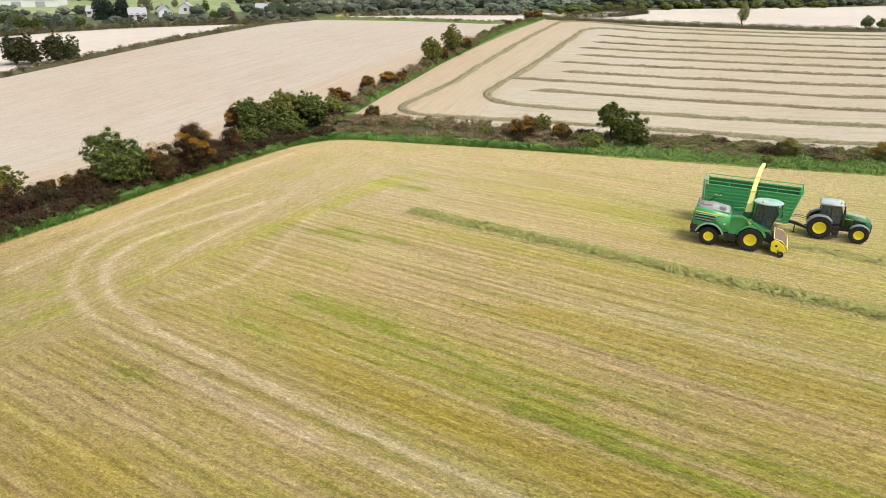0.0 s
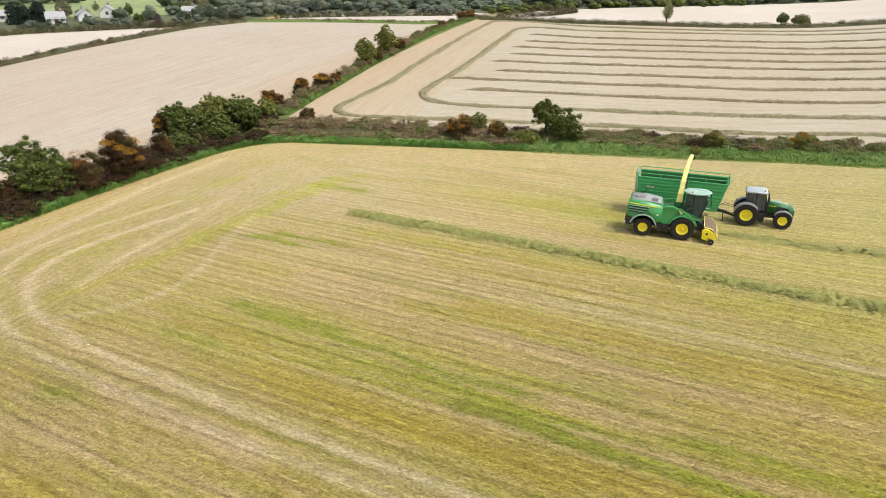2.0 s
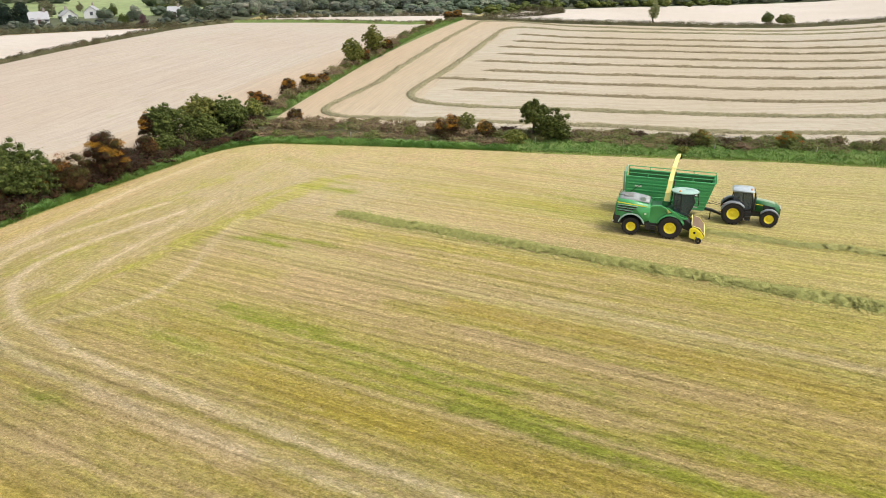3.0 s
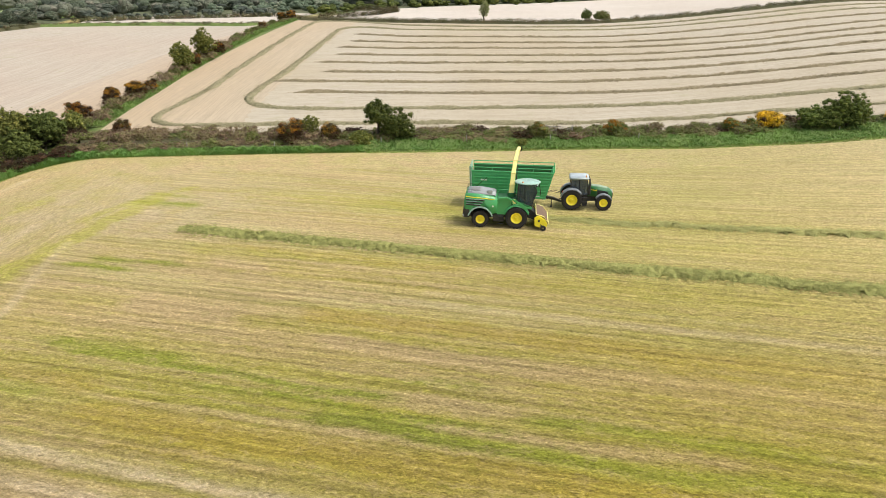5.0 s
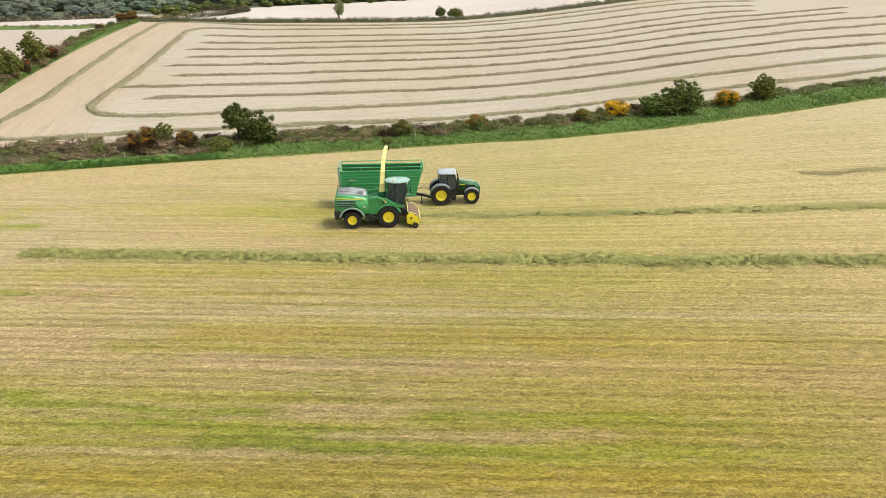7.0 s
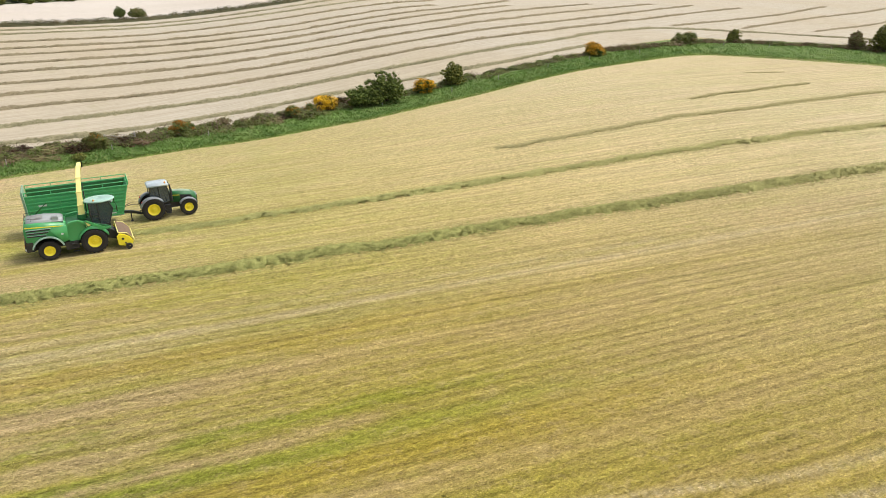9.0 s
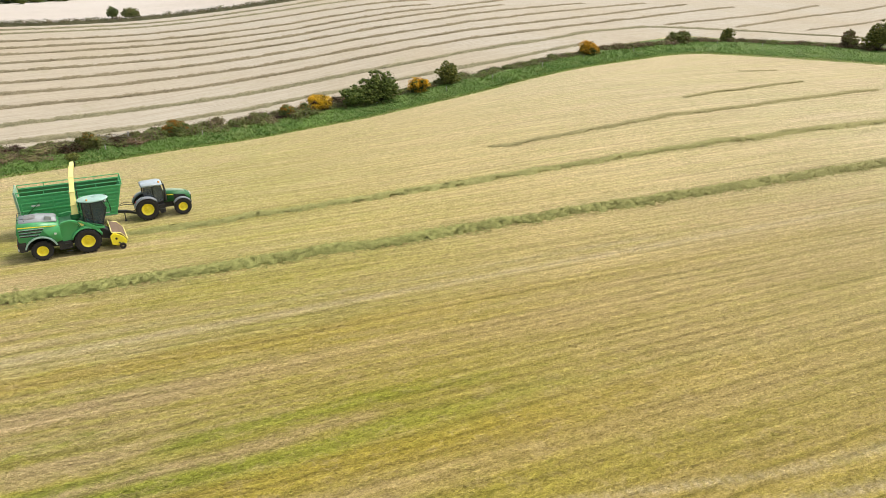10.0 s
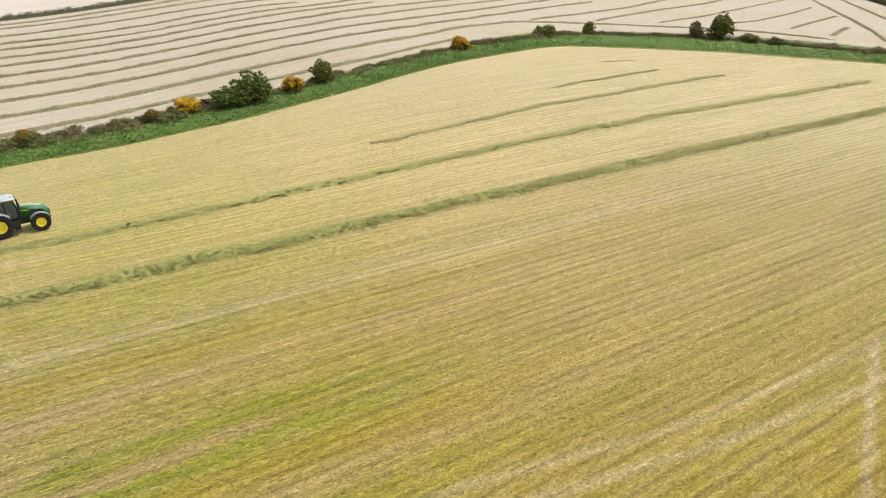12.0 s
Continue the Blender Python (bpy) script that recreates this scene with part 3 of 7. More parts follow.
def build_ground():
    xs, ys = grid_axis(-210, -60, 90, 460, 2.5, 0.4), grid_axis(-100, -20, 95, 330, 2.5, 0.4)
    gx, gy = (g.ravel() for g in np.meshgrid(xs, ys))
    v = np.column_stack([gx, gy, land(gx, gy)])
    w, h = len(xs), len(ys)
    i = (np.arange(h - 1)[:, None] * w + np.arange(w - 1)).ravel()
    me = from_arrays("ground", v, np.column_stack([i, i + 1, i + w + 1, i + w]), M_FIELD, True)
    add_marks(me, gx, gy)
    tagged(new("ground", me), "gently rolling mown grass field with tan and green swath bands", "field", kind="structure")


def build_patch(name, side_a, side_b, material, label, lift=0.08, step=2.5):
    """A field draped over the land between two boundary lines."""
    a, b = np.array(side_a, float), np.array(side_b, float)
    t = np.linspace(0, len(a) - 1, int(np.hypot(*np.diff(a, axis=0).T).sum() / step) + 2)
    k = np.arange(len(a))
    a = np.column_stack([np.interp(t, k, a[:, j]) for j in (0, 1)])
    b = np.column_stack([np.interp(t, k, b[:, j]) for j in (0, 1)])
    rows = max(2, int(np.hypot(*(b - a).T).mean() / step))
    f = np.linspace(0, 1, rows)[:, None, None]
    p = (a * (1 - f) + b * f).reshape(-1, 2)
    v = np.column_stack([p, land(p[:, 0], p[:, 1]) + lift])
    w = len(a)
    i = (np.arange(rows - 1)[:, None] * w + np.arange(w - 1)).ravel()
    me = from_arrays(name, v, np.column_stack([i, i + 1, i + w + 1, i + w]), material, True)
    return tagged(new(name, me), label, "field", kind="structure")


# boundary lines, west to east
EDGE = [(-52, 32), (-46, 46), (-40.3, 57.3), (-36.5, 64.2), (-33.3, 71.7), (-27.4, 83.4), (-21.3, 94.8), (-15.4, 98.5), (-3, 95.5), (9, 92.4), (20, 89.4),
        (33, 85.6), (44, 82.6), (52.8, 79.6), (61.5, 74.4), (69.4, 71), (78, 66.5), (84, 64.6), (96, 59.8), (120, 53.8), (150, 46), (157, 42), (159.5, 33), (164.3, 11), (166.6, -6),
        (172.5, -24.4), (180, -60)]
BACK = [(-15, 111), (-7.6, 107.7), (9.6, 100.5), (27, 96.5), (47.5, 89.2), (67.2, 80.8), (83.4, 75.5), (98.3, 71), (114.3, 64.3), (140, 61), (166, 57), (182, 53), (192, 37), (197, 8), (190, -26), (196, -60)]
LEFT_OUT = [(-64, 30), (-58, 44), (-50, 60), (-46, 70), (-39, 79), (-34, 90), (-31, 101), (-23, 108), (-19, 112)]
NS = [(-17.5, 111), (-9.5, 130), (1.7, 158.6), (18.6, 210), (33, 244)]
NS_EDGE = [(-14.2, 112.6), (-7.0, 129.8), (4.2, 161), (18.2, 201.6), (32.2, 233.8)]
TOP = [(34, 236), (48, 226), (65.5, 215.5), (101.5, 199), (133, 192.5), (150, 187), (170, 182), (215, 178), (300, 158), (420, 112)]
WEST_TWO = [(-150, 92), (-118, 118), (-91, 142), (-84, 153.8), (-78, 166.6), (-71, 183), (-64, 198.7), (-54, 222.6), (-42, 237)]
NORTH_W = [(-42, 237), (-15.7, 233), (2.6, 227), (13.8, 221.5), (19, 223)]

build_ground()
build_patch("far_field", [(-14.5, 111), (-7, 108), (9.6, 101), (47.5, 89.8), (83.4, 76), (114.3, 65), (150, 60.5), (184, 54), (193, 37), (198, 8), (191, -26)],
            [(33, 236), (38, 233), (48, 226), (80, 209), (115, 197), (150, 187), (180, 181), (215, 178), (300, 158), (420, 112), (440, -90)],
            M_STUBBLE_N, "pale dry cut field with dark windrows lying on it")
build_patch("west_field", [(-80, -40), (-62, 32), (-49, 62), (-38, 80), (-30, 101), (-19.5, 112), (-10, 131), (1, 159), (18, 211), (19, 222)],
            [(-220, 40), (-150, 92), (-100, 134), (-84, 153.8), (-78, 166.6), (-64, 198.7), (-54, 222.6), (-42, 237), (-15.7, 233), (13.8, 221.5)],
            M_STUBBLE_W, "bare pale stubble field cleared of its crop")
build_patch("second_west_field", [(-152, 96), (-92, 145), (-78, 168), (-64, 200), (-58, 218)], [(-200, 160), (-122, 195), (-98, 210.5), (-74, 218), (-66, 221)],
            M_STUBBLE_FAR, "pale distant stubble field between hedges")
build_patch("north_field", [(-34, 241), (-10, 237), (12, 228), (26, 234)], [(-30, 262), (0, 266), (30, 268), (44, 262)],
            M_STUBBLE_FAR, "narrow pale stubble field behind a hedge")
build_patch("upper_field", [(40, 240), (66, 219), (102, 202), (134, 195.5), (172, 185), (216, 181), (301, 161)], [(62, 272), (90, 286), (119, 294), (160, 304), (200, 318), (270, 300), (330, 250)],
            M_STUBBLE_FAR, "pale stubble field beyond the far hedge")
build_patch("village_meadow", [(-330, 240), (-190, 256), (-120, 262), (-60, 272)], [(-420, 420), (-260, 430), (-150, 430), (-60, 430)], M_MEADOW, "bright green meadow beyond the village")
build_patch("village_ground", [(-260, 170), (-122, 198), (-98, 213), (-64, 224), (-40, 241)], [(-330, 238), (-190, 254), (-120, 260), (-60, 270), (-36, 268)], M_GLADE, "rough scrubby ground round the village", 0.06)
build_patch("wood_floor", [(-36, 266), (0, 268), (44, 266), (62, 274), (119, 297), (200, 321), (330, 262)], [(-60, 420), (0, 420), (60, 420), (100, 420), (160, 430), (260, 440), (460, 400)], M_GLADE, "rough pasture under the distant trees", 0.06)


def hedge_bank(name, inner, outer, material, label, rise=0.5, lift=0.1):
    """A low earth bank between two lines, highest along its middle."""
    a, b = along(inner, 1.0), along(outer, 1.0)
    m = max(len(a), len(b))
    a, b = (np.column_stack([np.interp(np.linspace(0, 1, m), np.linspace(0, 1, len(q)), q[:, j]) for j in (0, 1)]) for q in (a, b))
    rng = np.random.default_rng(4)
    cols = 7
    v = []
    for i in range(cols):
        f = i / (cols - 1)
        p = a * (1 - f) + b * f
        z = land(p[:, 0], p[:, 1]) + lift + rise * math.sin(math.pi * f) * (0.8 + 0.4 * rng.random(m))
        v.append(np.column_stack([p, z]))
    v = np.concatenate(v)
    i = (np.arange(cols - 1)[:, None] * m + np.arange(m - 1)).ravel()
    me = from_arrays(name, v, np.column_stack([i, i + 1, i + m + 1, i + m]), material, True)
    return tagged(new(name, me), label, "verge", kind="structure")


build_patch("hedge_corner_turf", [(-28, 98), (-25, 108), (-21, 115), (-15, 128), (-4, 158), (14, 210), (28, 244)], [(-10, 98), (-7, 106), (-11, 112), (-5, 130), (6, 160), (22, 208), (36, 240)], M_VERGE, "green turf where the hedges meet", 0.05)
for line, dx, turf in ((TOP, 0.5, M_BANK), (WEST_TWO, -0.6, M_BANK), (NORTH_W, 0.3, M_VERGE)):
    hedge_bank("hedge_foot", [(x - dx, y - 1.7) for x, y in line], [(x + 0.3 * dx, y + 1.2) for x, y in line], turf, "low bank under a distant hedge", 0.8, 0.05)
hedge_bank("verge_left", EDGE[:7], LEFT_OUT, M_BANK, "earth bank of the hedge with rank green grass", 0.5)
hedge_bank("verge_corner", EDGE[7:11], [(-17, 108)] + BACK[1:3] + [(20, 98)], M_BANK, "brown earth bank under the brambles", 0.5)
hedge_bank("verge_north", EDGE[10:], [(20, 98)] + BACK[3:], M_VERGE, "green grassy bank under the hedge", 0.45)
hedge_bank("verge_between", NS, NS_EDGE, M_VERGE, "narrow green strip beside the dividing hedge", 0.2)

# ---- cut grass lying in rows ----


def windrow(points, width, rise, seed, material, label, step=0.35, tufts=14, wisp=1.0):
    """A tangled ridge of cut grass: a lumpy core with loose stems standing out of it."""
    rng = np.random.default_rng(seed)
    c = along(points, step)
    t = np.gradient(c, axis=0)
    t /= np.hypot(*t.T)[:, None]
    side = np.column_stack([-t[:, 1], t[:, 0]])
    m = len(c)
    wander = np.interp(np.arange(m), np.arange(0, m + 9, 9), rng.normal(0, 0.16, len(np.arange(0, m + 9, 9))))
    c = c + side * wander[:, None]
    swell = np.interp(np.arange(m), np.arange(0, m + 5, 5), rng.uniform(0.65, 1.3, len(np.arange(0, m + 5, 5))))
    ends = np.clip(np.minimum(np.arange(m), np.arange(m)[::-1]) / (2.5 / step), 0.12, 1)
    swell *= ends
    cols = 7
    v = []
    for i in range(cols):
        f = -1 + 2 * i / (cols - 1)
        ragged = rng.normal(0, 0.22 if abs(f) > 0.9 else 0.1, m)
        p = c + side * (f * width / 2 * (0.6 + 0.4 * swell) + ragged)[:, None]
        z = land(p[:, 0], p[:, 1]) + (-0.04 if abs(f) > 0.9 else 0.06) + rise * swell * (1 - f * f) * rng.uniform(0.45, 1.25, m)
        v.append(np.column_stack([p, z]))
    v = np.concatenate(v)
    i = (np.arange(cols - 1)[:, None] * m + np.arange(m - 1)).ravel()
    faces = np.column_stack([i, i + 1, i + m + 1, i + m]).tolist()
    # loose wisps
    k = int(m * step * tufts)
    j = rng.integers(0, m, k)
    f = np.clip(rng.normal(0, 0.8, k), -2.1, 2.1)
    base = c[j] + side[j] * (f * width / 2)[:, None] + rng.normal(0, step / 2, (k, 2))
    z = land(base[:, 0], base[:, 1]) + 0.05 + rise * swell[j] * np.clip(1 - f * f, 0, 1) * 0.8
    ang, ln = rng.uniform(0, 2 * np.pi, k), wisp * rng.uniform(0.12, 0.34, k)
    wd = wisp * rng.uniform(0.05, 0.11, k)
    dx, dy = np.cos(ang), np.sin(ang)
    up = wisp * rng.uniform(-0.02, 0.13, k) * np.clip(1.25 - np.abs(f), 0.1, 1)
    b3 = np.column_stack([base, z])
    tri = np.stack([b3 + np.column_stack([-dy * wd, dx * wd, 0 * z]), b3 + np.column_stack([dy * wd, -dx * wd, 0 * z + 0.05]),
                    b3 + np.column_stack([dx * ln, dy * ln, up])], 1).reshape(-1, 3)
    root = tagged(new("windrow"), label, "windrow", "windrows of cut grass")
    for name, vv, ff in (("ridge", v, faces), ("loose_grass", tri, np.arange(3 * k).reshape(-1, 3))):
        piece = new(name, from_arrays(name, vv, ff, material, name == "ridge"))
        piece.parent = root
    tagged(piece, kind="stuff")
    return root


def oline(o, s0, s1, bend=0.0, k=9):
    """A line of the mown field: offset o across the rows, from s0 to s1 along them."""
    out = []
    for s in np.linspace(s0, s1, k):
        oo = o + bend * math.sin(math.pi * (s - s0) / (s1 - s0))
        out.append((0.844 * s + 0.537 * oo, -0.537 * s + 0.844 * oo))
    return out


GREEN_ROW = "thick fresh green windrow of cut grass on the mown field"
windrow(oline(54.4, -38.5, 175, -0.4, 12), 1.7, 0.34, 1, M_WINDROW, GREEN_ROW, 0.25, 130, 0.9)
windrow(oline(65.2, -4.5, 137), 1.25, 0.26, 2, M_WINDROW_THIN, "fainter olive windrow of cut grass on the mown field", 0.3, 60, 0.7)
windrow([(71.5, 42.8), (81, 37), (91.5, 31.3), (105, 22.9), (117, 16.6), (135.5, 6.2)], 1.15, 0.16, 3, M_WINDROW_PALE, "thin drying windrow on the rise of the field", 0.35, 40, 0.65)
windrow([(107, 30), (117, 25.4), (133, 17.5)], 0.9, 0.12, 4, M_WINDROW_PALE, "short drying windrow near the hill's brow", 0.35, 34, 0.65)
windrow([(135.5, 28.5), (141, 23.2)], 0.6, 0.08, 5, M_WINDROW_PALE, "last short remnant of a windrow on the brow", 0.35, 14)


DRY_ROW = "grey-green dry windrow on the pale far field"
# two rows that go round the field's western corner
windrow([(225, 162), (190, 167), (160, 171), (135, 177.5), (108, 186.5), (90, 192.5), (75, 199), (60, 208), (49, 223), (41, 228), (36.5, 225.5), (33, 216), (26, 197), (15.2, 166), (1.6, 129.8), (-6.0, 117.4), (-7.9, 113.3), (-6.7, 110.7), (1.3, 107.8), (10.1, 105.8), (29.3, 100.5), (54, 92.2), (80.4, 83.4), (105.7, 73.6), (118.9, 68.6), (138, 65.8), (150, 65)],
        1.6, 0.38, 11, M_WINDROW_GREY, DRY_ROW, 0.5, 20, 1.3)
windrow([(209, 151), (150, 161.5), (104, 179.3), (75, 188.5), (57, 196), (47, 206.5), (43.5, 207), (39, 201), (29.8, 174.3), (21.4, 152.7), (15.1, 138), (9.9, 128.2), (7.2, 122), (7.6, 117.4), (10, 115), (15.3, 112.8), (31.6, 108), (58.6, 99.8), (86, 89.8), (114.7, 80.2), (130.3, 75.6), (142, 73), (167, 71), (189.6, 64.7), (202, 53), (213, 40), (214, 21), (211, 5), (201, -15)],
        1.7, 0.38, 12, M_WINDROW_GREY, DRY_ROW, 0.5, 20, 1.3)


for i, line in enumerate([[(15.5, 123.6), (34.5, 117), (63, 107.6), (92.3, 97), (124.3, 87.4), (142.7, 82.2), (179, 76.8), (210, 72), (237, 68.2), (273, 62)],
                          [(12.5, 133.4), (36.8, 124.9), (67.4, 115.1), (98, 103.6), (131.5, 93), (154, 88.8), (194, 83.4), (232, 79.6), (263, 76)],
                          [(23.6, 138.9), (39.2, 132.7), (71.8, 122.7), (104.4, 110.5), (139.6, 99.2), (167, 96.5), (184, 96), (215, 92), (252.6, 87)],
                          [(23.9, 148.9), (42.1, 142), (77, 131.5), (110.2, 117.2), (148.8, 106.2), (184, 106), (230, 101)],
                          [(29.6, 157.2), (44.8, 150.9), (81.2, 138.9), (115.8, 123.6), (159.5, 114.2), (199, 114.5)],
                          [(32.2, 167.2), (47.6, 160), (86.6, 148), (121.8, 130.4), (168.1, 120.7), (214, 123.5)],
                          [(37.6, 176.8), (50.2, 169), (90.9, 155.6), (128.6, 138), (178.8, 128.7)],
                          [(41.0, 190), (53.6, 180), (96.5, 165.2), (139.7, 150), (192.1, 138.5)]]):
    windrow(line, 1.4, 0.38, 20 + i, M_WINDROW_DRY, DRY_ROW, 0.5, 15, 1.35)
for i, line in enumerate([[(198, 63), (226, 56), (263, 48), (320, 41)], [(215, 48), (264, 39), (320, 26), (364, 19)], [(228, 31), (263, 21), (336, 7), (395, -5)], [(234, 11), (253, 3), (290, -6), (340, -15)],
                          [(226, -6), (255, -13), (285, -21)], [(210, -15), (238, -21)], [(204, -27.4), (300, -23), (418, -18.2)], [(262, -35.4), (333, -34), (430, -31.6)]]):
    windrow(line, 1.45, 0.38, 40 + i, M_WINDROW_DRY, DRY_ROW, 0.6, 12, 1.4)


def loose_straw(seed, count):
    """Single stalks left lying on the near part of the mown field, most of them along the rows."""
    rng = np.random.default_rng(seed)
    o = 5 + 57 * rng.random(count)
    s = -62 + 166 * rng.random(count)
    x, y = 0.844 * s + 0.537 * o, -0.537 * s + 0.844 * o
    keep = (0.9 * x - 0.43 * y + 61 > 2) & (rng.random(count) < np.clip((62 - o) / 18, 0, 1) * np.clip((104 - s) / 40, 0, 1))
    x, y = x[keep], y[keep]
    k = len(x)
    ang = math.atan2(-0.537, 0.844) + rng.normal(0, 0.35, k)
    ln, wd = rng.uniform(0.08, 0.26, k), rng.uniform(0.012, 0.03, k)
    dx, dy = np.cos(ang), np.sin(ang)
    z = land(x, y)
    base = np.column_stack([x, y, z])
    v = np.stack([base + np.column_stack([-dx * ln - dy * wd, -dy * ln + dx * wd, 0 * z + 0.01]), base + np.column_stack([-dx * ln + dy * wd, -dy * ln - dx * wd, 0 * z + 0.02]),
                  base + np.column_stack([dx * ln, dy * ln, rng.uniform(0.012, 0.04, k)])], 1).reshape(-1, 3)
    me = from_arrays("loose_straw", v, np.arange(3 * k).reshape(-1, 3), M_STRAW)
    add_marks(me, x, y, 3)
    ob = new("loose_straw", me)
    return tagged(ob, "loose dry and green stalks strewn over the mown field", "straw", kind="stuff")


loose_straw(77, 240000)

# ---- hedges, trees and shrubs ----


def leaves(rng, blobs, count, size, stir=0.5, low=-0.75, shell=0.5):
    """Small leaf clumps spread through the outer part of several rounded masses. Gives vertices and faces."""
    w = np.array([b[3] * b[4] * b[5] for b in blobs], float) ** 0.67
    pick = rng.choice(len(blobs), count, p=w / w.sum())
    d = rng.normal(0, 1, (count, 3))
    d /= np.linalg.norm(d, axis=1)[:, None]
    d[:, 2] = np.where(d[:, 2] < low, np.abs(d[:, 2]), d[:, 2])
    r = shell + (1.04 - shell) * rng.random(count) ** 0.6
    r *= 1 + 0.16 * np.sin(d[:, 0] * 7 + pick) * np.cos(d[:, 2] * 6 + 2 * pick) + 0.10 * np.sin(d[:, 1] * 13 + 5 * pick)
    b = np.array(blobs, float)[pick]
    c = b[:, :3] + d * r[:, None] * b[:, 3:6]
    c[:, 2] = np.maximum(c[:, 2], 0.03)
    nrm = 1.5 * d + (0, 0, 0.5) + rng.normal(0, stir, (count, 3))
    nrm /= np.linalg.norm(nrm, axis=1)[:, None]
    a = np.cross(nrm, rng.normal(0, 1, (count, 3)))
    a /= np.linalg.norm(a, axis=1)[:, None] + 1e-9
    e = np.cross(nrm, a)
    s = size * rng.uniform(0.55, 1.3, count)[:, None]
    v = np.stack([c - a * s, c - e * s * 0.55 + nrm * s * 0.2, c + a * s, c + e * s * 0.6], 1).reshape(-1, 3)
    return v, np.arange(4 * count).reshape(-1, 4)


def tufted(rng, blobs, count, size, low=-0.5):
    """Breaks large leaf masses into many small rounded tufts on their outside, with a dense inside."""
    out = []
    for b in blobs:
        for _ in range(count):
            d = rng.normal(0, 1, 3)
            d /= np.linalg.norm(d)
            if d[2] < low:
                d[2] = abs(d[2])
            r = rng.uniform(0.62, 1.0)
            k = size * rng.uniform(0.6, 1.25)
            out.append((b[0] + d[0] * r * b[3], b[1] + d[1] * r * b[4], max(b[2] + d[2] * r * b[5], k * 0.5), k, k, k * 0.75))
    return out


def tube(points, radii, sides=6):
    """A tapered round limb through points."""
    p = [Vector(q) for q in points]
    v, f = [], []
    for i, c in enumerate(p):
        d = (p[min(i + 1, len(p) - 1)] - p[max(i - 1, 0)]).normalized()
        x = d.orthogonal().normalized()
        y = d.cross(x)
        for k in range(sides):
            a = 2 * math.pi * k / sides
            v.append(c + (x * math.cos(a) + y * math.sin(a)) * radii[i])
        if i:
            o = (i - 1) * sides
            f += [(o + k, o + (k + 1) % sides, o + sides + (k + 1) % sides, o + sides + k) for k in range(sides)]
    f.append(tuple(range((len(p) - 1) * sides, len(p) * sides)))
    return v, f


def join(pieces):
    v, f = [], []
    for pv, pf in pieces:
        o = len(v)
        v += [tuple(q) for q in pv]
        f += [tuple(int(i) + o for i in q) for q in pf]
    return v, f


def child(name, v, f, material, parent, label="", smooth=False):
    ob = new(name, from_arrays(name, v, f, material, smooth))
    ob.parent = parent
    return tagged(ob, label)


def mass(rng, blob):
    """The dense uneven inside of one leaf mass."""
    a, h = np.meshgrid(np.arange(9) * 0.698, np.linspace(-0.9, 0.97, 6))
    w = np.sqrt(1 - h * h) * 0.88 * rng.uniform(0.85, 1.12, h.shape)
    v = np.stack([blob[0] + np.cos(a) * w * blob[3], blob[1] + np.sin(a) * w * blob[4], blob[2] + h * 0.88 * blob[5]], -1).reshape(-1, 3)
    i, j = np.meshgrid(np.arange(9), np.arange(5))
    i, j, k = i.ravel(), j.ravel(), (i.ravel() + 1) % 9
    return v, np.column_stack([j * 9 + i, j * 9 + k, (j + 1) * 9 + k, (j + 1) * 9 + i])


def cores(rng, blobs, share=0.9):
    """The dense insides of several leaf masses in one."""
    vs, fs, o = [], [], 0
    for b in blobs:
        v, f = mass(rng, (*b[:3], b[3] * share, b[4] * share, b[5] * share))
        v[:, 2] = np.maximum(v[:, 2], 0.02)
        vs.append(v)
        fs.append(f + o)
        o += len(v)
    return np.concatenate(vs), np.concatenate(fs)


def merged(*pieces):
    vs, fs, o = [], [], 0
    for v, f in pieces:
        vs.append(v)
        fs.append(f + o)
        o += len(v)
    return np.concatenate(vs), np.concatenate(fs)


